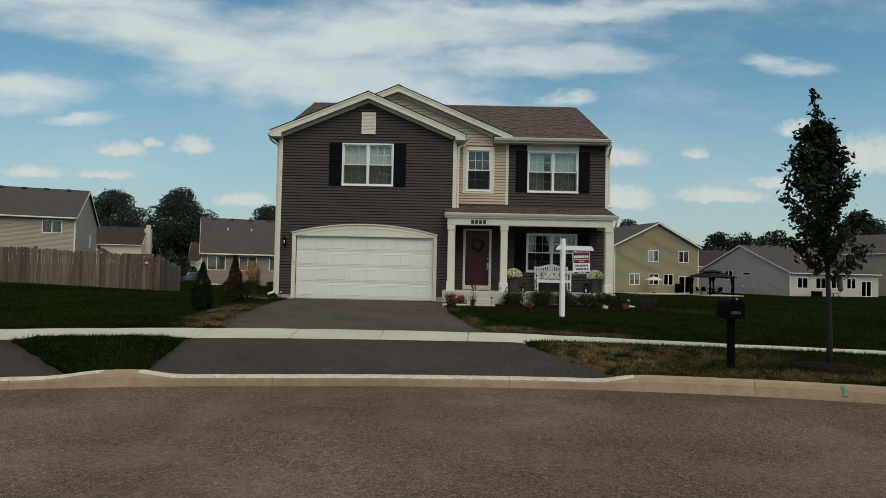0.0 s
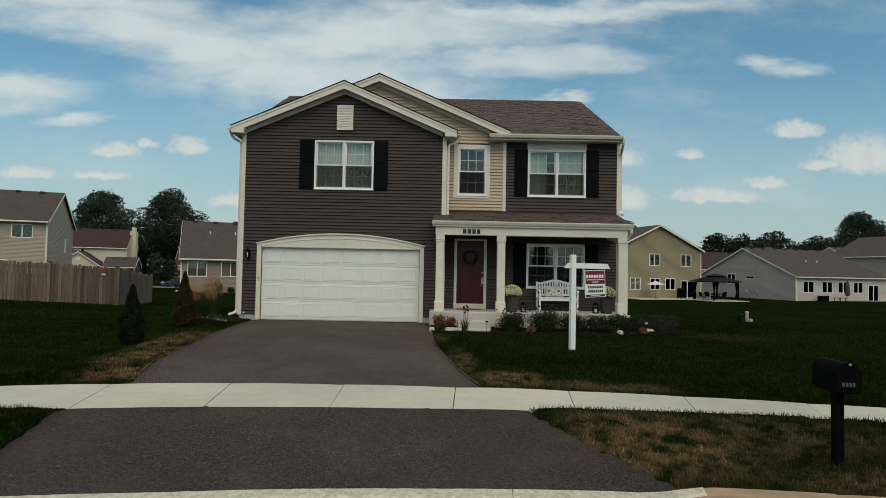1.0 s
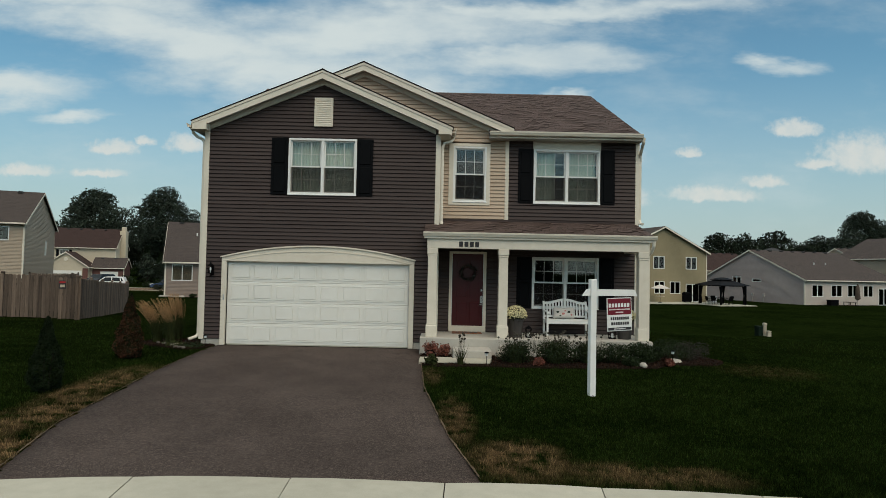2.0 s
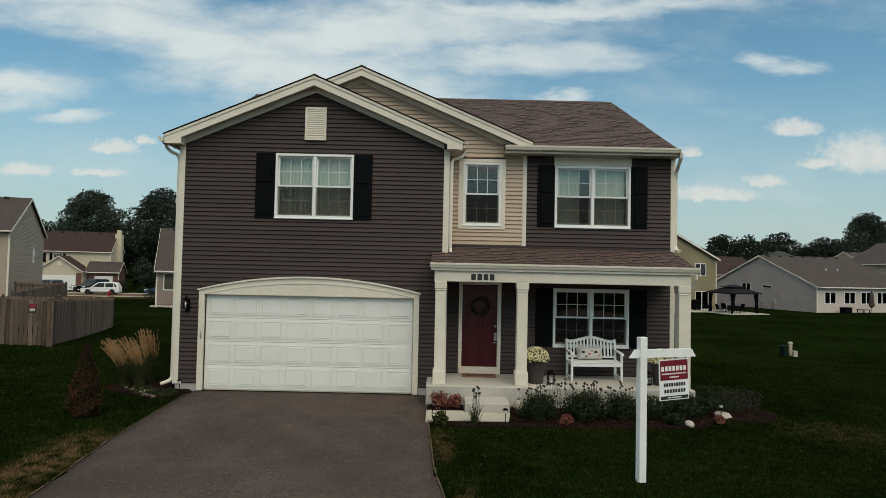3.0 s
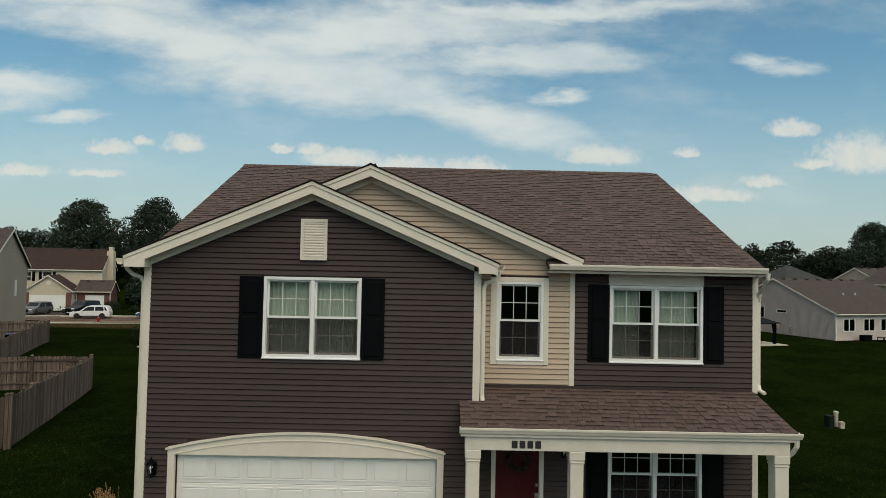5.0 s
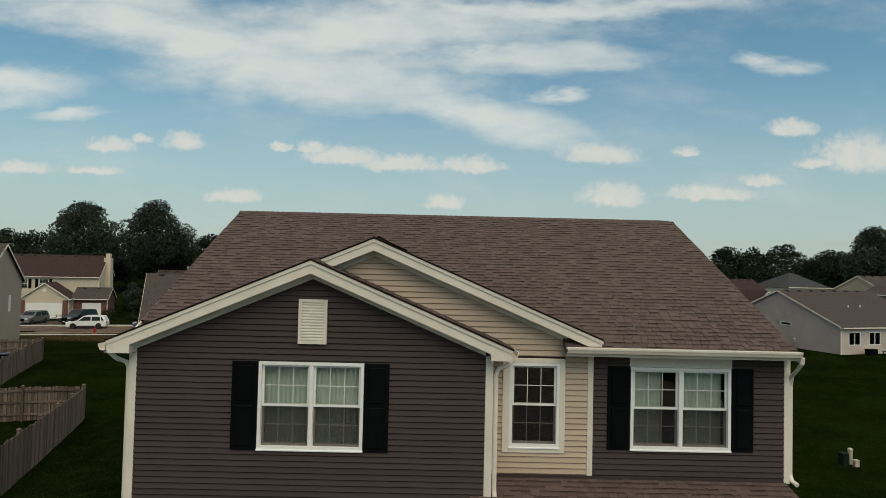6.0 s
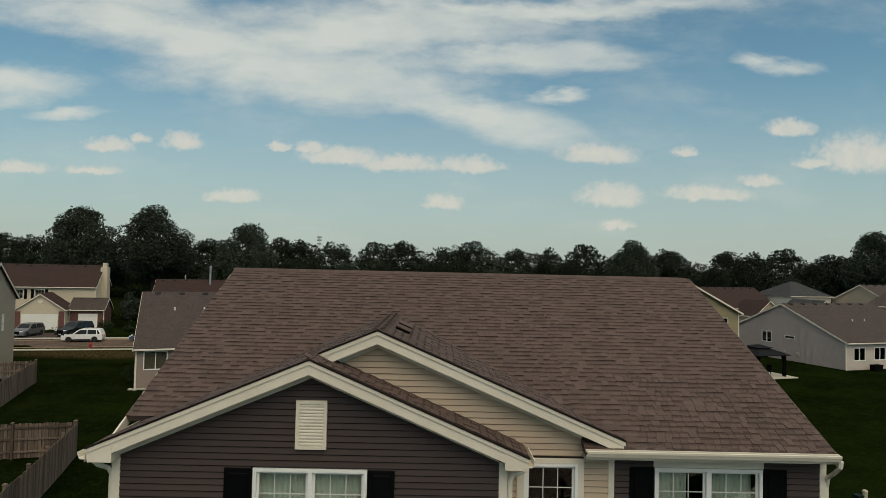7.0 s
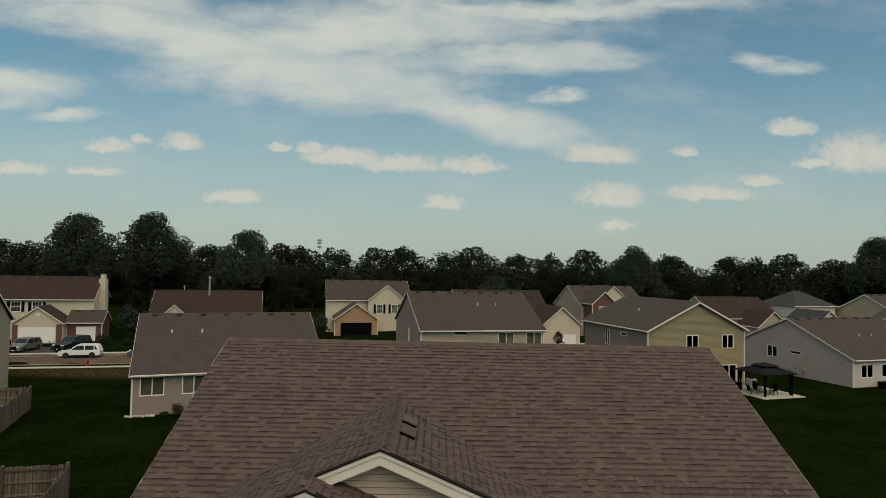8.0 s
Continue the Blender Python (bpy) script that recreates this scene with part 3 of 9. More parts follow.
def wall_grid(u0, u1, z0, z1, holes, y0, y1, apex=None):
    """One welded wall in the plane of x and z, from y0 to y1, with openings right through it; apex: (u, z) of a gable's point."""
    us = sorted({u0, u1, *[min(max(v, u0), u1) for h in holes for v in h[:2]]})
    zs = sorted({z0, z1, *[min(max(v, z0), z1) for h in holes for v in h[2:]]})
    nu, nz = len(us), len(zs)
    solid = {(i, j): not any(h[0] < (us[i] + us[i + 1]) / 2 < h[1] and h[2] < (zs[j] + zs[j + 1]) / 2 < h[3] for h in holes) for i in range(nu - 1) for j in range(nz - 1)}
    vs = [(u, y, z) for y in (y0, y1) for z in zs for u in us]
    n = nu * nz
    fs = []
    for (i, j), ok in solid.items():
        if not ok:
            continue
        a, b, c, d = j * nu + i, j * nu + i + 1, (j + 1) * nu + i + 1, (j + 1) * nu + i
        fs += [(a, b, c, d), (a + n, d + n, c + n, b + n)]
        top = j == nz - 2 and apex is not None
        for (p, q, nb) in ((a, b, (i, j - 1)), (b, c, (i + 1, j)), (c, d, (i, j + 1)), (d, a, (i - 1, j))):
            if not solid.get(nb, False) and not (top and (p, q) == (c, d)):
                fs.append((p, p + n, q + n, q))
    if apex is not None:
        k = len(vs)
        vs += [(apex[0], y0, apex[1]), (apex[0], y1, apex[1])]
        row = [(nz - 1) * nu + i for i in range(nu)]
        fs += [(*row, k), (*[r + n for r in row[::-1]], k + 1), (row[0], k, k + 1, row[0] + n), (row[-1], row[-1] + n, k + 1, k)]
    return Geo().add(vs, fs)


def part(name, g, mat, parent=None, label="", smooth=False, at=None):
    """One mesh object, under a thing or a part."""
    ob = new(name, g if isinstance(g, bpy.types.Mesh) else g.mesh(name, mat, smooth))
    if parent is not None:
        ob.parent = parent
    if at is not None:
        ob.matrix_basis = at
    if label:
        ob["label"] = label
    return ob


def thing(name, label, category, m=None, group="", kind=""):
    ob = new(name)
    if m is not None:
        ob.matrix_basis = m
    return tagged(ob, label, category, group, kind)


def np_mesh(name, V, F, mat):
    """A mesh from arrays of corners and of faces with equal numbers of corners."""
    me = bpy.data.meshes.new(name)
    V, F = np.asarray(V, dtype=np.float32), np.asarray(F, dtype=np.int32)
    me.vertices.add(len(V))
    me.vertices.foreach_set("co", V.ravel())
    me.loops.add(F.size)
    me.loops.foreach_set("vertex_index", F.ravel())
    me.polygons.add(len(F))
    me.polygons.foreach_set("loop_start", np.arange(len(F), dtype=np.int32) * F.shape[1])
    me.update(calc_edges=True)
    me.materials.append(mat)
    me.shade_flat()
    return me


def leaf_quads(C, size, rng, out=None, droop=0.0):
    """Small pointed leaves round the places C; out: outward directions that they lean to."""
    n = len(C)
    d = rng.normal(size=(n, 3))
    if out is not None:
        d = d * 0.7 + out
    d /= np.linalg.norm(d, axis=1)[:, None] + 1e-9
    a = np.cross(d, rng.normal(size=(n, 3)))
    a /= np.linalg.norm(a, axis=1)[:, None] + 1e-9
    b = np.cross(d, a)
    s = size * rng.uniform(0.6, 1.3, n)[:, None]
    V = np.stack([C - a * s, C - b * s * 0.5 + d * s * 0.12, C + a * s, C + b * s * 0.5 + d * s * 0.12], 1)
    return V.reshape(-1, 3), np.arange(4 * n).reshape(-1, 4)


def crown_points(rng, lobes, n, shell=0.55):
    """Places of leaves on and in a crown made of lobes (centre, radii)."""
    vol = np.array([l[1][0] * l[1][1] * l[1][2] for l in lobes]) ** 0.67
    pick = rng.choice(len(lobes), n, p=vol / vol.sum())
    c = np.array([l[0] for l in lobes])[pick]
    r = np.array([l[1] for l in lobes])[pick]
    d = rng.normal(size=(n, 3))
    d /= np.linalg.norm(d, axis=1)[:, None]
    k = shell + (1 - shell) * rng.uniform(0, 1, n) ** 0.5
    k = k * (1 + 0.10 * np.sin(d[:, 0] * 9 + pick) + 0.10 * np.sin(d[:, 2] * 11 + 2 * pick))
    return c + d * r * k[:, None], d


def smooth01(x, a, b):
    """0 at a, 1 at b, either way round."""
    t = min(1.0, max(0.0, (x - a) / (b - a)))
    return t * t * (3 - 2 * t)


# ---- the lie of the land ----
CX, CY = 2.4, -30.0                       # centre of the turning circle
R_GUT, R_KERB, R_WALK0, R_WALK1 = 16.28, 16.72, 18.85, 20.28


def gutter_r(x):
    """Distance of the road's edge from the circle's centre: the kerb is no true circle."""
    return 16.28 + float(np.interp(x, [-6, -1.3, 0.8, 3.0, 5.5, 7.5, 12], [0.12, 0.14, 0.13, 0.27, 0.52, 0.75, 1.15]))


def walk_r(x):
    """Distance of the sidewalk's far edge, and below of its near edge and its fall: past the driveway it runs straighter and lower."""
    return float(np.interp(x, [-9, 0.5, 3.2, 5.0, 7.3, 9.5, 14], [20.28, 20.28, 20.15, 20.32, 20.72, 20.98, 21.3]))


def walk0_r(x):
    return float(np.interp(x, [-9, 2.8, 4.3, 6.9, 9.0, 14], [18.85, 18.87, 19.0, 19.5, 19.8, 20.1]))


def walk_fall(x):
    return 0.09 * smooth01(x, 3.5, 8.0)


def kerb_r(x):
    return gutter_r(x) + 0.23


def drive_left(y):
    """The asphalt's edges, between the sidewalk and the garage."""
    return float(np.interp(y, [-10.2, -9.6, -7.8, -4.0, -1.1, 0.2], [-1.25, -1.38, -1.90, -2.40, -2.58, -2.60]))


def drive_right(y):
    return float(np.interp(y, [-10.2, -9.7, -8.2, -5.0, -1.0, 0.2], [3.82, 3.72, 3.42, 3.0, 2.78, 2.74]))


def apron_edges(r):
    """x of the left and right edge of the apron, and the right edge of the one next door, at distance r from the circle's centre."""
    t = (R_WALK0 - r) / (R_WALK0 - R_KERB)
    t = min(1.0, max(0.0, t))
    return -1.27 + 0.33 * t, 4.22 + 1.27 * t ** 1.05, -3.7 + 1.99 * t


def kerb_top(x):
    """The kerb's height: full beside the lawns, dropped where the drives cross it."""
    full = max(smooth01(x, 4.85, 5.5), smooth01(x, -0.40, -1.05) * smooth01(x, -2.05, -1.15), smooth01(x, -9.5, -10.2)) if x < 20 else 1
    return -0.32 + 0.075 * full


def land(x, y):
    r = math.hypot(x - CX, y - CY)
    z = -0.03 - 0.07 * smooth01(-y, 1.0, 9.5)
    z -= 0.70 * smooth01(y, 2, 18) + 0.40 * smooth01(x, 8.5, 22) * smooth01(y, -3, 14) + 0.65 * smooth01(y, 42, 66) * smooth01(x, 10, -20) + 0.25 * smooth01(y, 62, 95)
    z += 0.20 * smooth01(x, -17, -24) * smooth01(y, 24, 34) * smooth01(y, 50, 40) + 0.025 * noise.noise((x * 0.3, y * 0.3, 0))
    z += 0.26 * smooth01(x, -8, -18) * smooth01(y, -2, 5) * smooth01(y, 22, 12)
    if y < 0 and r < walk_r(x) + 1.5:
        edge = -walk_fall(x) - 0.10 if r > walk0_r(x) - 0.02 else max(-0.24, -walk_fall(x) * 0.6 - 0.055 - 0.185 * smooth01(walk0_r(x) - r, 0.3, 2.0))
        z = edge + (z - edge) * smooth01(r, walk_r(x), walk_r(x) + 1.5)
        if r < walk0_r(x):
            l, rr, nb = apron_edges(r)
            gap = min(abs(x - l), abs(x - rr), abs(x - nb)) if not (l < x < rr or x < nb) else 0.0
            low = apron_z(r) + 0.005
            z = low + (z - low) * smooth01(gap, 0.0, 0.4)
    return z


def apron_z(r):
    return -0.105 - 0.235 * (R_WALK0 - r) / (R_WALK0 - R_KERB)


def sheet(x, y):
    """The turf's height: as the land, but a little under whatever paves it."""
    r = math.hypot(x - CX, y - CY)
    z = land(x, y)
    if y < 0.3:
        if r < kerb_r(x) - 0.06:
            return -0.62
        if walk0_r(x) + 0.06 < r < walk_r(x) - 0.06:
            return z - 0.10
        if r <= walk0_r(x):
            l, rr, nb = apron_edges(r)
            if l < x < rr or x < nb:
                return apron_z(r) - 0.07
        elif r >= walk_r(x) - 0.06 and y < 0.1 and drive_left(y) + 0.05 < x < drive_right(y) - 0.05:
            return z - 0.08
    return z


def polar(r, a):
    return CX + r * math.sin(a), CY + r * math.cos(a)


def axis_steps(lo, hi, fine_lo, fine_hi, fine):
    out, s, x = [], fine, fine_hi
    while x < hi:
        s *= 1.25
        x += s
        out.append(x)
    low, s, x = [], fine, fine_lo
    while x > lo:
        s *= 1.25
        x -= s
        low.append(x)
    return low[::-1] + list(np.arange(fine_lo, fine_hi + 1e-6, fine)) + out


def build_ground():
    xs, ys = axis_steps(-1500, 1500, -9, 14, 0.12), axis_steps(-700, 2600, -14.6, 1, 0.12)
    V = np.array([(x, y, sheet(x, y)) for y in ys for x in xs])
    nx = len(xs)
    I = np.arange((len(ys) - 1) * nx).reshape(-1, nx)[:, :-1].ravel()
    F = np.stack([I, I + 1, I + nx + 1, I + nx], 1)
    ob = new("ground", np_mesh("ground", V, F, M["lawn"]))
    ob.data.shade_smooth()
    tagged(ob, "dark green mown lawn with dry straw-coloured patches", "lawn", kind="structure")


build_ground()


def build_paving():
    # turning circle
    g = Geo()
    rings = [0.01, 4, 8, 12, 15, 16.0, R_GUT]
    n = 240
    vs = []
    for r in rings:
        for k in range(n):
            a = 2 * math.pi * k / n
            out = gutter_r(polar(R_GUT, a)[0]) + 0.03 if r == R_GUT and math.cos(a) > 0 else r
            vs.append((*polar(out, a), -0.43 + 0.10 * (1 - (min(out, R_GUT) / R_GUT) ** 2)))
    fs = [(i * n + k, i * n + (k + 1) % n, (i + 1) * n + (k + 1) % n, (i + 1) * n + k) for i in range(len(rings) - 1) for k in range(n)]
    g.add(vs, fs)
    g.prism([(CX - 4.6, -60), (CX + 4.6, -60), (CX + 4.6, -44), (CX - 4.6, -44)], -0.47, -0.425, "z")
    tagged(part("road", g, M["road"]), "worn brown-grey asphalt road of a turning circle", "road", kind="structure")
    # kerb, in cast lengths
    kerb = thing("kerb", "stained concrete kerb dropped at the driveways", "kerb", kind="structure")
    step = 3.05 / R_KERB
    a0 = math.asin((0.72 - CX) / R_KERB)
    for k in range(-8, 9):
        b0, b1 = a0 + k * step + 0.00015, a0 + (k + 1) * step - 0.00015
        m = 40
        vs, fs, lip = [], [], []
        for i in range(m + 1):
            a = b0 + (b1 - b0) * i / m
            x = polar(R_KERB, a)[0]
            zt, g0 = kerb_top(x), gutter_r(x)
            lift = (zt + 0.32) / 0.075
            k0 = g0 + 0.23
            prof = [(g0, -0.60), (g0, -0.44), (g0 + 0.012 + 0.015 * lift, zt - 0.03 - 0.03 * lift), (g0 + 0.022 + 0.03 * lift, zt - 0.012), (g0 + 0.04 + 0.04 * lift, zt),
                    (k0 - 0.015, zt - 0.002), (k0, zt - 0.015), (k0, -0.60)]
            if lift < 0.9:
                w = 0.012 * noise.noise((a * 160, 1, 0)) + 0.006 * noise.noise((a * 500, 2, 0))
                e = 0.012 * noise.noise((a * 210, 4, 0)) + 0.010 * noise.noise((a * 700, 5, 0))
                lip.append([(*polar(g0 + 0.020 + 0.03 * lift + 0.4 * w, a), zt - 0.010 + w * 0.3), (*polar(g0 + 0.046 + 0.04 * lift, a), zt + 0.005), (*polar(k0 - 0.02, a), zt + 0.006 + e * 0.3), (*polar(k0 + 0.012 + e, a), zt - 0.006)])
            vs += [(*polar(r, a), z) for r, z in prof]
        p = len(prof)
        fs += [(i * p + j, i * p + (j + 1) % p, (i + 1) * p + (j + 1) % p, (i + 1) * p + j) for i in range(m) for j in range(p)]
        fs += [tuple(range(p)), tuple(m * p + j for j in range(p - 1, -1, -1))]
        length = part("kerb_length", Geo().add(vs, fs), M["kerb"], kerb, smooth=False)
        if len(lip) > 2:
            part("worn_edge", Geo().add([p for q in lip for p in q], [(i * 4 + j, i * 4 + j + 1, i * 4 + j + 5, i * 4 + j + 4) for i in range(len(lip) - 1) for j in range(3)]), M["kerb_lip"], length, "worn top of the dropped kerb, paler for the sun on it")
    a = math.asin((7.72 - CX) / R_KERB)
    g = Geo()
    vs = []
    g0, zt = gutter_r(7.72), kerb_top(7.72)
    for da in (-0.0014, 0.0014):
        for r, z in ((0.0, -0.36), (0.016, zt - 0.08), (0.045, zt - 0.012), (0.10, zt + 0.002)):
            vs.append((*polar(g0 + r - 0.006, a + da + 0.001 * math.sin(r * 90)), z + 0.004))
    g.add(vs, [(0, 1, 5, 4), (1, 2, 6, 5), (2, 3, 7, 6)])
    part("paint_mark", g, M["teal_paint"], kerb, "green utility paint mark")
    # sidewalk, slab by slab
    walkway = thing("sidewalk", "pale concrete sidewalk in square slabs", "sidewalk", kind="structure")
    step = 1.535 / (R_WALK0 + 0.6)
    a0 = math.asin((1.78 - CX) / (R_WALK0 + 0.6))
    for k in range(-16, 17):
        b0, b1 = a0 + k * step + 0.0003, a0 + (k + 1) * step - 0.0003
        vs, m = [], 4
        dz = random.uniform(-0.004, 0.004)
        for i in range(m + 1):
            a = b0 + (b1 - b0) * i / m
            e = 0.006 if i in (0, m) else 0
            x = polar(R_WALK0 + 0.7, a)[0]
            w0, w1, f = walk0_r(x), walk_r(x), dz - walk_fall(x)
            vs += [(*polar(w0, a), -0.22 + f), (*polar(w0, a), -0.105 + f), (*polar(w0 + 0.012, a), -0.092 + f - e), (*polar(w1 - 0.012, a), -0.078 + f - e), (*polar(w1, a), -0.092 + f), (*polar(w1, a), -0.22 + f)]
        fs = [(i * 6 + j, i * 6 + (j + 1) % 6, (i + 1) * 6 + (j + 1) % 6, (i + 1) * 6 + j) for i in range(m) for j in range(6)]
        fs += [tuple(range(6)), tuple(m * 6 + j for j in range(5, -1, -1))]
        part("slab", Geo().add(vs, fs), M["concrete"], walkway)
    # driveway and aprons
    rng = random.Random(5)

    def strip(rows, z_of, name, label, wob=0.02):
        g, m = Geo(), 16
        for l, r in rows:
            d = (r[0] - l[0], r[1] - l[1])
            w0, w1 = rng.uniform(-wob, wob), rng.uniform(-wob, wob)
            for i in range(m + 1):
                t = i / m
                x, y = l[0] + d[0] * t + (w0 if i == 0 else w1 if i == m else 0), l[1] + d[1] * t
                g.v.append((x, y, z_of(x, y) - (0.012 if i in (0, m) else 0)))
        k = len(g.v)
        g.v += [(x, y, z - 0.12) for x, y, z in g.v]
        n = len(rows)
        for a in range(n - 1):
            for i in range(m):
                q = a * (m + 1) + i
                g.f.append((q, q + 1, q + m + 2, q + m + 1))
            for i in (0, m):
                q = a * (m + 1) + i
                g.f.append((q, q + m + 1, q + m + 1 + k, q + k))
        for a in (0, n - 1):
            g.f += [(a * (m + 1) + i, a * (m + 1) + i + 1, a * (m + 1) + i + 1 + k, a * (m + 1) + i + k) for i in range(m)]
        tagged(part(name, g, M["asphalt"], smooth=True), label, "driveway", kind="structure")

    rows = []
    n = 44
    for i in range(n + 1):
        t = i / n
        row = []
        for edge, dx in ((drive_left, -1), (drive_right, 1)):
            y0 = -9.85
            for _ in range(8):
                x = edge(y0)
                y0 = CY + math.sqrt((walk_r(x) + 0.008) ** 2 - (x - CX) ** 2)
            y = y0 * (1 - t) + (-0.005 if dx < 0 else -0.005) * t
            row.append((edge(y), y))
        rows.append(row)
    strip(rows, lambda x, y: -0.078 * smooth01(-y, 0, 9.8) - 0.016 * smooth01(-y, 9.0, 9.6) - 0.004 + 0.008 * noise.noise((x * 0.7, y * 0.7, 3)), "driveway", "dark asphalt driveway leading up to the garage")

    for edge, sg in ((drive_left, -1), (drive_right, 1)):
        g = Geo()
        n = 150
        for i in range(n + 1):
            y = -9.75 + 9.4 * i / n
            x = edge(y)
            w = 0.006 + 0.03 * noise.noise((y * 2.3, sg, 0)) + 0.02 * noise.noise((y * 9, sg, 3))
            z = max(land(x, y), -0.078 * smooth01(-y, 0, 9.8) - 0.004)
            g.v += [(x - sg * (0.012 + 0.2 * w), y, z + 0.004), (x + sg * max(-0.008, w), y, z + 0.004)]
        g.f += [(2 * i, 2 * i + 1, 2 * i + 3, 2 * i + 2) for i in range(n)]
        tagged(part("soil_edge", g, M["soil"]), "thin line of bare sandy soil along the driveway", "soil", kind="structure")

    def ring_rows(side):
        out = []
        for i in range(15):
            r = R_WALK0 - 0.006 + (R_KERB + 0.006 - R_WALK0 + 0.006) * i / 14
            l, rr, nb = apron_edges(r)
            pair = (l, rr) if side == 0 else (-9.6 - 0.8 * i / 14, nb)
            out.append([(x, CY + math.sqrt(max(0.1, r * r - (x - CX) ** 2))) for x in pair])
        return out

    def on_arc(x, y):
        return apron_z(math.hypot(x - CX, y - CY))
    for side, nm in ((0, "apron"), (1, "apron_next_door")):
        g, m = Geo(), 30
        rows = ring_rows(side)
        for i, (l, r) in enumerate(rows):
            w0, w1 = rng.uniform(-0.025, 0.025), rng.uniform(-0.025, 0.025)
            for j in range(m + 1):
                x = l[0] + (r[0] - l[0]) * j / m + (w0 if j == 0 else w1 if j == m else 0)
                rad = walk0_r(x) - 0.006 + (kerb_r(x) + 0.014 - walk0_r(x)) * i / 14
                y = CY + math.sqrt(max(0.1, rad * rad - (x - CX) ** 2))
                g.v.append((x, y, -0.105 - 0.225 * i / 14 - (0.012 if j in (0, m) else 0)))
        k = len(g.v)
        g.v += [(x, y, z - 0.1) for x, y, z in g.v]
        for i in range(14):
            for j in range(m):
                q = i * (m + 1) + j
                g.f.append((q, q + 1, q + m + 2, q + m + 1))
            for j in (0, m):
                q = i * (m + 1) + j
                g.f.append((q, q + m + 1, q + m + 1 + k, q + k))
        tagged(part(nm, g, M["apron_asphalt"], smooth=True), "dark asphalt driveway apron between sidewalk and kerb", "driveway", kind="structure")


build_paving()

# ---- the house ----
house = thing("house", "two-storey house with plum-brown siding, cream trim and a white garage door", "house")
KS = 0.42                                   # pitch of the two front gables
G1X, G1Z, G2X, G2Z = 0.03, 7.30, 1.03, 7.72  # their ridges
MR_Y, MR_Z, MS = 6.19, 8.64, 0.47           # main ridge and pitch
WY = 0.57                                   # wall over the porch
LAP = 0.1016


def lap_board(x0, x1, y, z0, z1):
    g = Geo()
    return g.prism([(y + 0.016, z0), (y - 0.006, z0), (y - 0.026, z0 + 0.015), (y - 0.028, z0 + 0.018), (y - 0.027, z0 + 0.024), (y - 0.004, z1), (y + 0.016, z1)], x0, x1, "x")


def clad(parent, x_of, y, z0, z1, holes, mat, lap=LAP):
    """Lap siding, board by board. x_of(z): the stretch of wall at a height."""
    z = z0
    while z < z1 - 0.02:
        t = min(z + lap, z1)
        spans = []
        a, b = x_of((z + t) / 2)
        cuts = [(a, b)]
        for h in holes:
            if h[2] < (z + t) / 2 < h[3]:
                nxt = []
                for p, q in cuts:
                    if h[1] <= p or h[0] >= q:
                        nxt.append((p, q))
                    else:
                        if h[0] - p > 0.02: nxt.append((p, h[0]))
                        if q - h[1] > 0.02: nxt.append((h[1], q))
                cuts = nxt
        for p, q in cuts:
            if q - p > 0.02:
                part("siding_board", lap_board(p, q, y, z, t + 0.004), mat, parent)
        z = t


# walls
W1, W2, W3, W4 = (-0.87, 0.95, 4.03, 5.53), (3.54, 4.46, 3.99, 5.52), (5.76, 7.60, 3.99, 5.48), (5.76, 7.59, 1.11, 2.50)
GAR, DOOR = (-2.42, 2.42, 0.0, 2.215), (3.53, 4.46, 0.46, 2.57)
g = wall_grid(-3.08, 3.15, 0.0, 5.72, [GAR, W1], 0.017, 0.16, (G1X, 5.72 + KS * 3.06))
garage_wall = part("wall", g, M["siding"], house, "plum-brown lap-sided garage wall with gable")
g = wall_grid(3.15, 8.62, 0.05, 5.72, [W2, W3, W4, DOOR], WY + 0.017, WY + 0.16)
part("gable_wall", Geo().prism([(-2.6, 5.722), (5.05, 5.722), (G2X, 7.50)], WY + 0.017, WY + 0.16), M["siding_tan"], house, "tan upper gable wall")
porch_wall = part("wall", g, M["siding"], house, "plum-brown and tan wall over the porch")
for x, y0 in ((-3.08, 0.16), (8.47, WY + 0.16)):
    part("wall", Geo().prism([(y0, 0.0), (11.65, 0.0), (11.65, 5.85), (MR_Y, MR_Z - 0.18), (0.9, 5.95), (y0, 5.7)], x, x + 0.15, "x"), M["siding"], house, "plum-brown side wall")
part("wall", Geo().box(-3.08, 8.62, 11.65, 11.8, 0, 5.85), M["siding"], house, "plum-brown rear wall")
part("wall", Geo().box(3.0, 3.15, 0.16, WY + 0.02, 0.0, 5.7), M["siding"], house, "short return wall")
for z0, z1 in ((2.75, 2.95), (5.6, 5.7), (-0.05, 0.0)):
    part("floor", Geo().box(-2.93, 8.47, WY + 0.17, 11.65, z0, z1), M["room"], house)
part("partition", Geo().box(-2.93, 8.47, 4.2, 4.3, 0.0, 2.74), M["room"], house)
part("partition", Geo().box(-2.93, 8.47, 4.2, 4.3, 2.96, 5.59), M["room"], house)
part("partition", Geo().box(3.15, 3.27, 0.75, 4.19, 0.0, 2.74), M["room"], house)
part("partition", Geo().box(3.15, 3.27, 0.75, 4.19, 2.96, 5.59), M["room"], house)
part("foundation", Geo().box(-3.06, -2.56, 0.01, 0.15, -0.3, 0.16, 0.01), M["porch_concrete"], house, "grey concrete foundation")
part("foundation", Geo().box(2.56, 3.14, 0.01, 0.15, -0.3, 0.16, 0.01), M["porch_concrete"], house, "grey concrete foundation")


def gable1(z):
    h = max(0.02, (G1Z - 0.22 - z) / KS) if z > 5.7 else 9
    return max(-2.98, G1X - h), min(3.06, G1X + h)


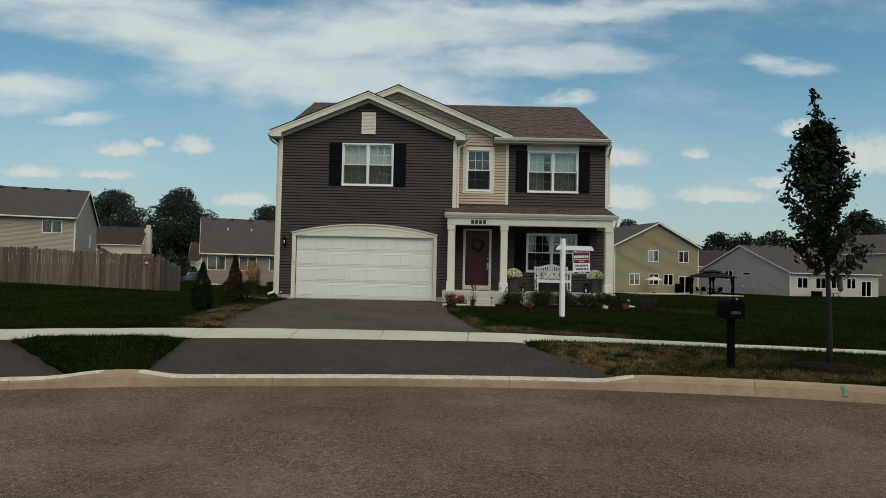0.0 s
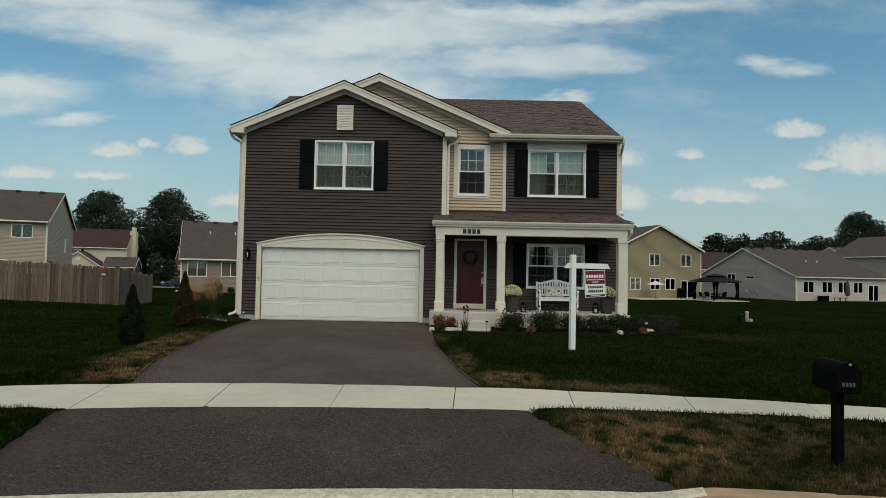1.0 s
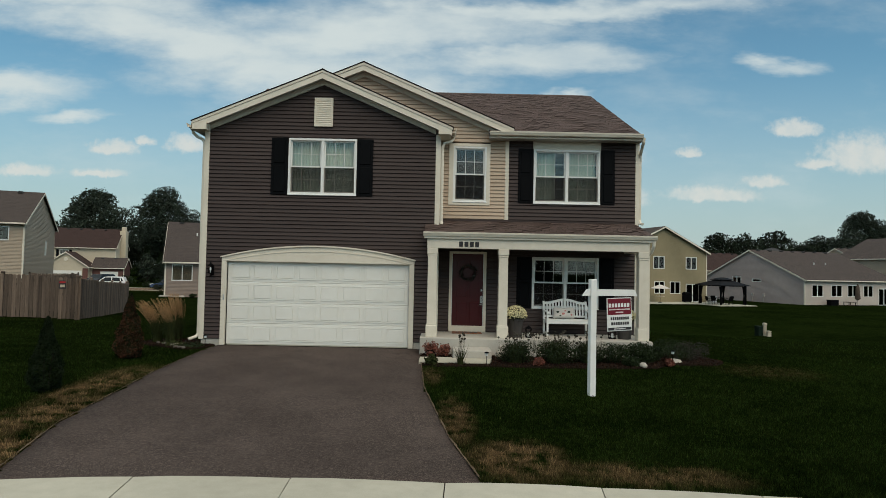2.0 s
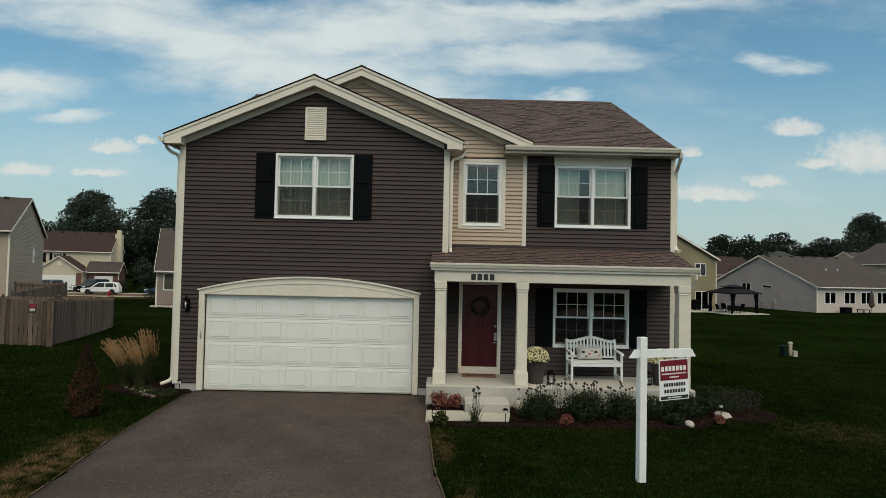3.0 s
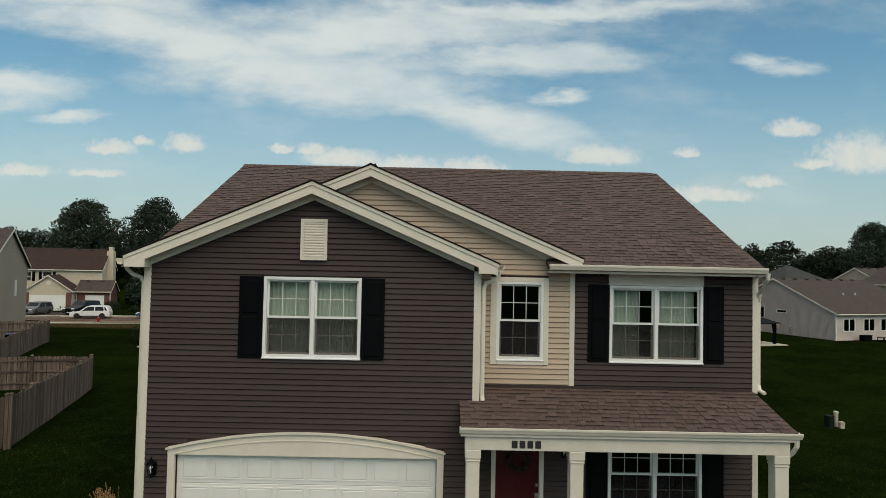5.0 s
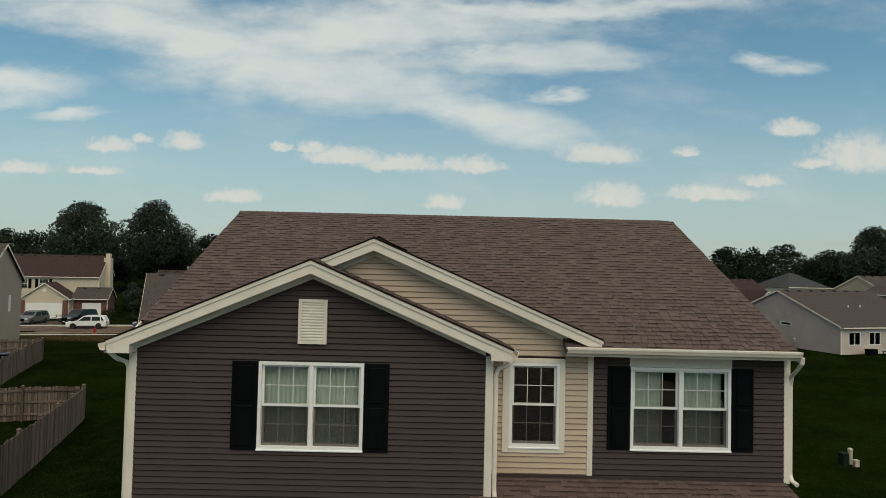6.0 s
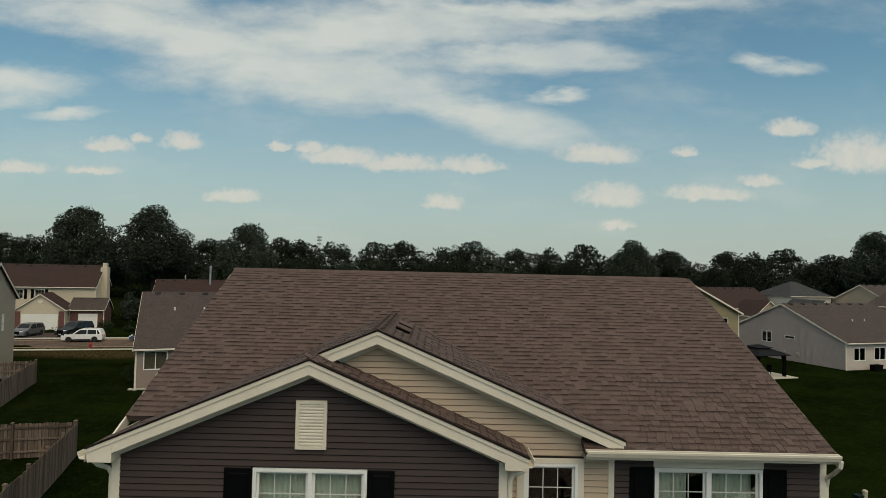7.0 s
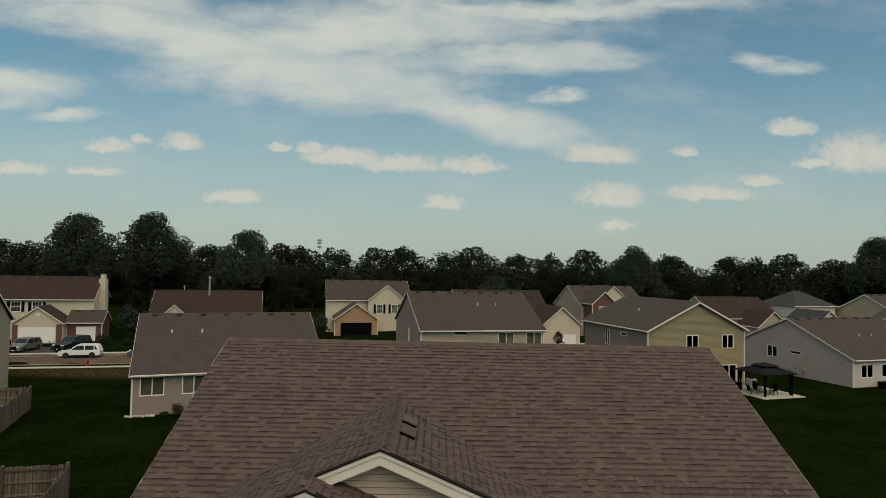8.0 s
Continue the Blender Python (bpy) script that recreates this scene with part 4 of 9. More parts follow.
def gable2(z):
    h = max(0.02, (G2Z - 0.22 - z) / KS) if z > 5.7 else 9
    low = 3.17 if z < 5.7 else G1X + (G1Z - z) / KS - 0.5 if z < G1Z else -9
    return max(low, G2X - h), min(5.0, G2X + h)


clad(garage_wall, gable1, 0.0, 0.16, 7.02, [(-2.56, 2.56, 0, 2.36), (-2.2, 2.2, 2.3, 2.5), (-1.5, 1.5, 2.4, 2.60), (-0.90, 0.98, 4.0, 5.56)], M["siding"])
clad(porch_wall, gable2, WY, 3.30, 7.44, [(3.42, 4.56, 3.90, 5.60)], M["siding_tan"])
clad(porch_wall, lambda z: (5.07, 8.58), WY, 3.30, 5.74, [(5.74, 7.62, 3.97, 5.75)], M["siding"])
clad(porch_wall, lambda z: (3.17, 8.58), WY, 0.42, 2.9, [(3.47, 4.52, 0.3, 2.615), (5.74, 7.61, 1.09, 2.52)], M["siding"])


# trim
def board(name, x0, x1, y0, y1, z0, z1, mat="trim", parent=house, label="", c=0.006):
    return part(name, Geo().box(x0, x1, y0, y1, z0, z1, c), M[mat], parent, label)


board("corner_board", -3.115, -2.98, -0.028, 0.14, 0.14, 5.70)
board("corner_board", 3.055, 3.19, -0.028, 0.60, 2.92, 5.70)
board("corner_board", 3.055, 3.19, -0.028, 0.60, 0.14, 2.56)
board("corner_board", 4.97, 5.075, WY - 0.03, WY + 0.01, 3.42, 5.72)
board("corner_board", 8.575, 8.69, WY - 0.03, WY + 0.14, 0.42, 2.66)
board("corner_board", 8.575, 8.69, WY - 0.03, WY + 0.14, 3.42, 5.70)
board("head_trim", 5.74, 7.62, WY - 0.03, WY + 0.012, 5.485, 5.72)


def rake(cx, cz, y0, y1, half_l, half_r, depth, name, mat, drop=0.0):
    """Sloping boards on both sides of a ridge."""
    for s, h in ((-1, half_l), (1, half_r)):
        p = [(cx, cz - drop), (cx + s * h, cz - drop - KS * h), (cx + s * h, cz - drop - KS * h - depth), (cx, cz - drop - depth)]
        part(name, Geo().prism(p, y0, y1), M[mat], house)


rake(G1X, G1Z - 0.03, -0.30, -0.265, 3.38, 3.44, 0.20, "rake_board", "trim")
rake(G1X, G1Z - 0.01, -0.318, -0.30, 3.40, 3.46, 0.06, "rake_cap", "trim")
rake(G1X, G1Z - 0.20, -0.060, 0.002, 3.02, 3.02, 0.125, "frieze_board", "trim", 0.0)
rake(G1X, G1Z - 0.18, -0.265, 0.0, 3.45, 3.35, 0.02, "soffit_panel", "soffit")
rake(G1X, G1Z + 0.022, -0.335, -0.22, 3.42, 3.48, 0.020, "starter_course", "shingle_edge")
rake(G2X, G2Z + 0.022, WY - 0.335, WY - 0.22, 1.02, 4.15, 0.020, "starter_course", "shingle_edge")
rake(G2X, G2Z - 0.03, WY - 0.30, WY - 0.265, 1.06, 4.12, 0.19, "rake_board", "trim")
rake(G2X, G2Z - 0.01, WY - 0.318, WY - 0.30, 1.04, 4.14, 0.06, "rake_cap", "trim")
rake(G2X, G2Z - 0.20, WY - 0.060, WY + 0.002, 1.2, 3.95, 0.115, "frieze_board", "trim")
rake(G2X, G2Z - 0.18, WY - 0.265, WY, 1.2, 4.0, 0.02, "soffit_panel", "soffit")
# boxed returns at the foot of the front gable
for s, x0, x1 in ((-1, -3.37, -2.98), (1, 3.12, 3.47)):
    a, b = (x0, x1) if s < 0 else (x1, x0)
    za, zb = G1Z - 0.04 - KS * abs(a - G1X), G1Z - 0.04 - KS * abs(b - G1X)
    part("eave_return", Geo().prism([(a, za), (b, zb), (b, 5.66), (a + s * -0.02, 5.66)], -0.305, 0.02 if s < 0 else 0.55), M["trim"], house)
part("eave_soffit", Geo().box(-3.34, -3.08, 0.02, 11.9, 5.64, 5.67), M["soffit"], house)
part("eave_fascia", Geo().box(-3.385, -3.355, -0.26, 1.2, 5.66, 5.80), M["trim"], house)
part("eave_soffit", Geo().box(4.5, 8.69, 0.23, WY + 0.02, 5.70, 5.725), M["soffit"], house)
part("eave_fascia", Geo().box(4.5, 8.69, 0.20, 0.232, 5.70, 5.86, 0.005), M["trim"], house)


def gutter(x0, x1, y, z, label="cream aluminium gutter"):
    """A moulded gutter along x with its front at y."""
    p = [(y + 0.12, z + 0.11), (y + 0.12, z), (y + 0.055, z), (y + 0.03, z + 0.012), (y + 0.012, z + 0.055), (y, z + 0.075), (y - 0.004, z + 0.11), (y + 0.012, z + 0.115),
         (y + 0.014, z + 0.085), (y + 0.03, z + 0.03), (y + 0.06, z + 0.014), (y + 0.108, z + 0.014), (y + 0.108, z + 0.11)]
    return part("gutter", Geo().prism(p, x0, x1, "x"), M["trim"], house, label)


def gutter_y(y0, y1, x, z, s):
    p = [(x, z + 0.11), (x, z), (x + s * 0.065, z), (x + s * 0.09, z + 0.012), (x + s * 0.108, z + 0.055), (x + s * 0.12, z + 0.075), (x + s * 0.124, z + 0.11), (x + s * 0.108, z + 0.115), (x + s * 0.09, z + 0.03), (x + s * 0.012, z + 0.014)]
    return part("gutter", Geo().prism(p, y0, y1, "y"), M["trim"], house, "cream aluminium gutter")


gutter(4.50, 8.65, 0.08, 5.755)
gutter(2.80, 8.66, -1.00, 2.93)
gutter_y(-0.30, 11.7, -3.385, 5.70, -1)
gutter_y(-0.30, 0.50, 3.47, 5.70, 1)


def spout(pts, r=0.042):
    return part("downspout", Geo().tube(pts, r, 8, 0.8), M["trim"], house, smooth=False)


spout([(-3.44, -0.05, 5.72), (-3.43, -0.03, 5.62), (-3.34, 0.02, 5.52), (-3.20, 0.06, 5.46), (-3.155, 0.07, 5.36), (-3.155, 0.07, 0.28), (-3.19, 0.02, 0.20), (-3.34, -0.10, 0.14)])
spout([(3.53, 0.1, 5.72), (3.52, 0.10, 5.62), (3.46, 0.06, 5.54), (3.28, 0.02, 5.48), (3.24, 0.0, 5.38), (3.24, 0.0, 3.40), (3.25, -0.04, 3.30)])
spout([(8.67, 0.14, 5.77), (8.67, 0.16, 5.66), (8.68, 0.34, 5.50), (8.70, 0.52, 5.38), (8.72, 0.60, 5.2), (8.72, 0.60, 3.58), (8.72, 0.54, 3.48), (8.74, 0.40, 3.45)])
spout([(8.60, -0.92, 2.95), (8.60, -0.90, 2.80), (8.58, -0.80, 2.66), (8.53, -0.74, 2.58), (8.52, -0.72, 2.48), (8.52, -0.72, 0.45)])


# roofs
def slope_deck(name, o, u, w, lu, lw, label, thick=0.10, n0=None):
    """A roof plane: corner o, along the eave u, up the slope w."""
    o, u, w = Vector(o), Vector(u).normalized(), Vector(w).normalized()
    nrm = u.cross(w).normalized()
    if nrm.z < 0:
        nrm = -nrm
    g = Geo()
    c = [o, o + u * lu, o + u * lu + w * lw, o + w * lw]
    g.add([*[p - nrm * thick for p in c], *c], [(0, 3, 2, 1), (4, 5, 6, 7), (0, 1, 5, 4), (1, 2, 6, 5), (2, 3, 7, 6), (3, 0, 4, 7)])
    return part(name, g, M["shingle"], house, label), o, u, w, nrm


TAB = {}


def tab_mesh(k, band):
    """One tab k * 4 cm wide; band: with a strip of darker granules, which also puts the shade under the next course
    into the colour.
    """
    if (k, band) not in TAB:
        a = k * 0.04 - 0.007
        g = Geo()
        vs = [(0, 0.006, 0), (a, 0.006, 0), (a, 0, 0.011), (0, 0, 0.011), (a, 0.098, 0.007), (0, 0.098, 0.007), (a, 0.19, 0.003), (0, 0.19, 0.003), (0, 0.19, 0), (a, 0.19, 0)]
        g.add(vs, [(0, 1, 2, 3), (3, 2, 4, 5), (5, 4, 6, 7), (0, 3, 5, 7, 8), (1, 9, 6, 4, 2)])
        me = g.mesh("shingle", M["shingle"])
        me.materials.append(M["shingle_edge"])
        me.materials.append(M["shingle_shade_band"])
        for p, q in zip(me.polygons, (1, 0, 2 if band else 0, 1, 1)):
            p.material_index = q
        TAB[k, band] = me
    return TAB[k, band]


def shingles(deck, o, u, w, nrm, lu, lw, near, inside=None, cap=300, seed=1):
    """Laminated shingles course by course; those where near(u, w) holds are pieces of their own, up to cap."""
    rng = random.Random(seed)
    rows, F, mats, count = [], [], [], 0
    e = 0.143
    v = -0.012
    basis = Matrix((u, w, nrm)).transposed().to_4x4()
    while v < lw - 0.02:
        s = -rng.uniform(0, 0.3)
        while s < lu:
            k = rng.choice((3, 3, 4, 4, 5))
            a = k * 0.04
            s0, s1 = max(s, 0.0), min(s + a, lu)
            if s1 - s0 > 0.03 and (inside is None or inside((s0 + s1) / 2, v)):
                lift = rng.choice((0.0, 0.001, 0.002, 0.006, 0.007))
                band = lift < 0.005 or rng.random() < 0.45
                if count < cap and s0 == s and s1 == s + a and near(s0, v):
                    ob = new("shingle", tab_mesh(k, band))
                    ob.parent = deck
                    ob.matrix_basis = Matrix.Translation(o + u * s0 + w * v + nrm * (0.001 + lift)) @ basis
                    count += 1
                else:
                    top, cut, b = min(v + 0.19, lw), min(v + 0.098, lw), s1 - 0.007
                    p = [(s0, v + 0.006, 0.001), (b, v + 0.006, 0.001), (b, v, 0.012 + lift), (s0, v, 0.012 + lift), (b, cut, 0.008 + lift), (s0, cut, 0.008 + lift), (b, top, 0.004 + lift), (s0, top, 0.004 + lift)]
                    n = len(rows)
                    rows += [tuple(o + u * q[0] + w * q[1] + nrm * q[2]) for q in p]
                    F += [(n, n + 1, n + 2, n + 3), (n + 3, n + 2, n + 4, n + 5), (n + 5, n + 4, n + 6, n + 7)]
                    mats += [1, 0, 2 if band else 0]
            s += a
        v += e
    if rows:
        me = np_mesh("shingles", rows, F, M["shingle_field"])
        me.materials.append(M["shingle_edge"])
        me.materials.append(M["shingle_shade_band"])
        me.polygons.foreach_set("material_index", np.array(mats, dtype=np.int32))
        ob = new("shingles", me)
        ob.parent = deck
        ob["kind"] = "stuff"


def unit(a, b):
    h = math.hypot(a, b)
    return a / h, b / h


my, mz = unit(1, MS)
XL, XR = -3.33, 8.68
lw = (MR_Y - 0.17) / my
d = slope_deck("roof", (4.5, 0.17, MR_Z - MS * (MR_Y - 0.17)), (1, 0, 0), (0, my, mz), XR - 4.5, lw, "brown laminated shingle roof")
shingles(*d, XR - 4.5, lw, lambda s, v: s > 1.0, seed=2)
lw2 = (MR_Y - 0.80) / my
d = slope_deck("roof", (XL, 0.80, MR_Z - MS * (MR_Y - 0.80)), (1, 0, 0), (0, my, mz), 4.5 - XL, lw2, "brown laminated shingle roof behind the gables")
shingles(*d, 4.5 - XL, lw2, lambda s, v: s > 4.0 and v > 3.0, seed=22)
d = slope_deck("roof", (XR, 12.2, MR_Z - MS * (12.2 - MR_Y)), (-1, 0, 0), (0, -my, mz), XR - XL, (12.2 - MR_Y) / my, "brown laminated shingle roof, rear side")
shingles(*d, XR - XL, (12.2 - MR_Y) / my, lambda s, v: False, seed=3)
kx, kz = unit(1, KS)


def meets(z):
    """How far back a gable's plane runs at a height before it meets the main roof."""
    return MR_Y - (MR_Z - z) / MS


def gable_side(cx, cz, y0, half, s, name, seed, near, back):
    lw = half / kx
    e = (cx + s * half, y0 if s > 0 else back, cz - KS * half)
    lu = back - y0
    dk = slope_deck(name, e, (0, 1 if s > 0 else -1, 0), (-s * kx, 0, kz), lu, lw, "brown shingle slope of a front gable", 0.03)

    def inside(a, v):
        yy = y0 + a if s > 0 else back - a
        z = cz - KS * half + v * kz
        return yy < meets(z) + 0.25
    shingles(*dk, lu, lw, near, inside, seed=seed)


gable_side(G1X, G1Z, -0.31, 3.41, -1, "roof", 4, lambda a, v: v > 2.2 and a > 2.0, 4.3)
gable_side(G1X, G1Z, -0.31, 3.47, 1, "roof", 5, lambda a, v: a < 0.9, WY + 0.01)
gable_side(G2X, G2Z, WY - 0.31, 1.0, -1, "roof", 6, lambda a, v: True, 4.3)
gable_side(G2X, G2Z, WY - 0.31, 4.16, 1, "roof", 7, lambda a, v: v > 0.8, 4.3)
# ridge caps
def caps(p, q, slope):
    p, q = Vector(p), Vector(q)
    d = q - p
    n = int(d.length / 0.145)
    d.normalize()
    vs = [(0.14, 0, 0.026 - 0.14 * slope), (0, 0, 0.040), (-0.14, 0, 0.026 - 0.14 * slope), (0.14, 0.29, 0.014 - 0.14 * slope), (0, 0.29, 0.028), (-0.14, 0.29, 0.014 - 0.14 * slope), (0, 0.01, 0.0)]
    me = Geo().add(vs, [(0, 1, 4, 3), (1, 2, 5, 4), (0, 6, 1), (1, 6, 2)]).mesh("ridge_cap", M["shingle"])
    rz = math.degrees(math.atan2(d.y, d.x)) - 90
    for i in range(n):
        c = p + d * (i * 0.145)
        part("ridge_cap", me, None, house, at=pose(c.x, c.y, c.z, 0, 0, rz))


caps((XL, MR_Y, MR_Z), (XR - 0.2, MR_Y, MR_Z), MS)
caps((G2X, WY - 0.31, G2Z), (G2X, 4.1, G2Z), KS)
caps((G1X, -0.31, G1Z), (G1X, WY + 0.2, G1Z), KS)
# two low vents on the gable's slope
for y0, y1 in ((1.52, 1.96), (2.30, 2.74)):
    mt = Matrix.Translation(Vector((G2X + 0.34, (y0 + y1) / 2, G2Z - 0.34 * KS + 0.02))) @ Euler((0, math.atan(KS), 0)).to_matrix().to_4x4()
    h = (y1 - y0) / 2
    vent = part("roof_vent", Geo().box(-0.15, 0.15, -h, h, 0.03, 0.055, 0.006), M["shingle"], house, "low brown roof vent", at=mt)
    # black body that draws the shaded gap under the vent's lid
    part("vent_throat", Geo().box(-0.135, 0.14, -h + 0.012, h - 0.012, -0.02, 0.031), M["metal_black"], vent)
# rake edge of the main roof
for x0, x1 in ((XL - 0.02, XL + 0.012), (XR - 0.012, XR + 0.02)):
    p = [(0.2, MR_Z - MS * (MR_Y - 0.2) - 0.02), (MR_Y, MR_Z - 0.02), (MR_Y, MR_Z - 0.2), (0.2, MR_Z - MS * (MR_Y - 0.2) - 0.2)]
    part("rake_board", Geo().prism(p, x0, x1, "x"), M["trim"], house)
    p = [(12.18, MR_Z - MS * (12.18 - MR_Y) - 0.02), (MR_Y, MR_Z - 0.02), (MR_Y, MR_Z - 0.2), (12.18, MR_Z - MS * (12.18 - MR_Y) - 0.2)]
    part("rake_board", Geo().prism(p, x0, x1, "x"), M["trim"], house)
# porch roof
py, pz = unit(1, 0.28)
plw = 1.50 / py
d = slope_deck("porch_roof", (2.82, -0.93, 3.03), (1, 0, 0), (0, py, pz), 5.79, plw, "brown shingle lean-to roof over the porch", 0.05)
shingles(*d, 5.79, plw, lambda s, v: True, seed=9)
part("porch_flashing", Geo().box(3.2, 8.55, WY - 0.05, WY, 3.40, 3.50), M["siding"], house)


def sash_window(parent, x0, x1, z0, z1, y, units, curtain=None, label="white double-hung window", rim=0.055, mull=0.075, grid=(3, 2)):
    """Double-hung windows side by side: rim, sashes, panes with muntins, sill. curtain: shares of each unit's width that hang drawn."""
    win = part("window", wall_grid(x0, x1, z0, z1, [(x0 + rim, x1 - rim, z0 + rim, z1 - rim)], y - 0.035, y + 0.10), M["white"], parent, label)
    part("window_sill", Geo().box(x0 - 0.01, x1 + 0.01, y - 0.055, y + 0.02, z0 - 0.03, z0 + 0.004, 0.008), M["white"], win)
    inner = (x1 - x0 - 2 * rim - mull * (units - 1)) / units
    for i in range(units):
        a = x0 + rim + i * (inner + mull)
        b = a + inner
        if i:
            part("mullion", Geo().box(a - mull, a, y - 0.032, y + 0.10, z0 + rim, z1 - rim, 0.006), M["white"], win)
        zm = (z0 + z1) / 2
        for j, (c, d, dy) in enumerate(((zm - 0.02, z1 - rim, 0.02), (z0 + rim, zm + 0.02, 0.05))):
            s = 0.032
            sash = part("sash", wall_grid(a, b, c, d, [(a + s, b - s, c + s, d - s)], y + dy, y + dy + 0.03), M["white"], win)
            gx = [a + s + (b - a - 2 * s) * k / grid[0] for k in range(grid[0] + 1)]
            gz = [c + s + (d - c - 2 * s) * k / grid[1] for k in range(grid[1] + 1)]
            t = 0.0075
            holes = [(gx[k] + t, gx[k + 1] - t, gz[q] + t, gz[q + 1] - t) for k in range(grid[0]) for q in range(grid[1])]
            part("muntins", wall_grid(a + s, b - s, c + s, d - s, holes, y + dy + 0.006, y + dy + 0.013), M["muntin"], win)
            if j == 1:
                part("screen", Geo().box(a + 0.01, b - 0.01, y + 0.018, y + 0.0185, c, d - 0.045), M["screen"], win, "grey insect screen").visible_shadow = False
            pane = part("pane", Geo().box(a + s, b - s, y + dy + 0.014, y + dy + 0.018, c + s, d - s), M["glass"], win)
            pane.visible_shadow = False
        for c0, c1 in (curtain[i] if curtain else ()):
            n = max(6, int((c1 - c0) * inner / 0.012))
            vs = []
            for q in range(n + 1):
                xx = a + inner * (c0 + (c1 - c0) * q / n)
                yy = y + 0.17 + 0.006 * math.sin(q * 0.9 + i) + 0.005 * math.sin(q * 0.31)
                vs += [(xx, yy, z0 - 0.1), (xx, yy, z1 + 0.02)]
            part("curtain", Geo().add(vs, [(2 * q, 2 * q + 2, 2 * q + 3, 2 * q + 1) for q in range(n)]), M["curtain"], win, "pale curtain")
    return win


def shutter(x0, x1, z0, z1, y):
    g = Geo().box(x0, x1, y - 0.03, y - 0.002, z0, z1, 0.006)
    ob = part("shutter", g, M["shutter"], house, "black raised-panel shutter")
    zm = z0 + (z1 - z0) * 0.53
    for a, b in ((z0 + 0.07, zm - 0.035), (zm + 0.035, z1 - 0.07)):
        part("panel", Geo().box(x0 + 0.07, x1 - 0.07, y - 0.050, y - 0.025, a, b, 0.020), M["shutter"], ob)


sash_window(house, *W1, 0.0, 2, [[(0, 1)], [(0, 1)]])
win = sash_window(house, *W2, WY, 1)
for a, b, c, d in ((3.415, 3.545, 3.89, 5.60), (4.455, 4.56, 3.89, 5.60), (3.545, 4.455, 5.515, 5.60), (3.545, 4.455, 3.89, 3.965)):
    board("casing", a, b, WY - 0.04, WY + 0.012, c, d, "trim", win)
sash_window(house, *W3, WY, 2, [[(0, 0.68)], [(0, 0.95)]])
sash_window(house, *W4, WY, 2, [[], []])
shutter(-1.325, -0.89, 4.01, 5.53, -0.013)
shutter(0.965, 1.39, 4.01, 5.53, -0.013)
shutter(5.335, 5.745, 3.98, 5.49, WY - 0.013)
shutter(7.615, 8.01, 3.98, 5.49, WY - 0.013)
shutter(5.335, 5.745, 1.09, 2.50, WY - 0.013)
shutter(7.605, 8.015, 1.09, 2.50, WY - 0.013)
# gable vent
vent = part("gable_vent", wall_grid(-0.205, 0.29, 5.85, 6.62, [(-0.15, 0.235, 5.905, 6.565)], -0.07, 0.01), M["trim"], house, "cream louvred gable vent")
part("backing", Geo().box(-0.15, 0.235, -0.045, -0.033, 5.9, 6.57), M["trim"], vent)
for k in range(13):
    z = 5.905 + k * 0.0508
    part("louvre", Geo().prism([(-0.044, z + 0.048), (-0.056, z + 0.040), (-0.060, z + 0.022), (-0.056, z + 0.006), (-0.044, z + 0.001)], -0.15, 0.235, "x"), M["trim"], vent)

# garage door
gd = part("garage_door", Geo().box(-2.42, 2.42, 0.10, 0.13, 0.02, 2.22), M["door_white"], house, "white raised-panel garage door, shut")
for r in range(4):
    z0 = 0.025 + r * 0.5475
    sec = part("section", Geo().box(-2.415, 2.415, 0.062, 0.10, z0, z0 + 0.5435, 0.008), M["door_white"], gd)
    for c in range(8):
        x0 = -2.415 + 0.055 + c * 0.5925
        a, b, c0, d0 = x0 + 0.035, x0 + 0.55, z0 + 0.075, z0 + 0.485
        g = wall_grid(a, b, c0, d0, [(a + 0.022, b - 0.022, c0 + 0.022, d0 - 0.022)], 0.051, 0.064)
        g.box(a + 0.038, b - 0.038, 0.050, 0.064, c0 + 0.038, d0 - 0.038, 0.011)
        part("raised_panel", g, M["door_white"], sec)
part("bottom_seal", Geo().box(-2.41, 2.41, 0.06, 0.1, 0.0, 0.026), M["concrete"], gd)
part("handle", Geo().box(-2.50, -2.455, -0.055, -0.03, 1.18, 1.34, 0.008), M["steel"], gd, "grey keypad box")


def arch(x0, x1, z_end, z_top, n=28):
    half = (x1 - x0) / 2
    rise = z_top - z_end
    rad = (half * half + rise * rise) / (2 * rise)
    return [(x0 + (x1 - x0) * i / n, z_top - rad + math.sqrt(max(0, rad * rad - (x0 + (x1 - x0) * i / n - (x0 + x1) / 2) ** 2))) for i in range(n + 1)]


surround = part("garage_surround", Geo().prism([*arch(-2.55, 2.55, 2.345, 2.655), (2.55, 2.215), (-2.55, 2.215)], -0.05, 0.02), M["trim"], house, "cream arched trim round the garage door")
part("jamb", Geo().box(-2.55, -2.42, -0.05, 0.06, 0.0, 2.215, 0.006), M["trim"], surround)
part("jamb", Geo().box(2.42, 2.55, -0.05, 0.06, 0.0, 2.215, 0.006), M["trim"], surround)
up = arch(-2.58, 2.58, 2.335, 2.665)
lo = arch(-2.58, 2.58, 2.300, 2.625)
part("arch_cap", Geo().prism([*up, *lo[::-1]], -0.085, -0.05), M["trim"], surround)
up = arch(-2.42, 2.42, 2.232, 2.515)
lo = arch(-2.42, 2.42, 2.222, 2.498)
part("arch_bead", Geo().prism([*up, *lo[::-1]], -0.062, -0.05), M["trim"], surround)
part("stop", Geo().box(-2.42, 2.42, 0.02, 0.062, 2.19, 2.23), M["trim"], surround)

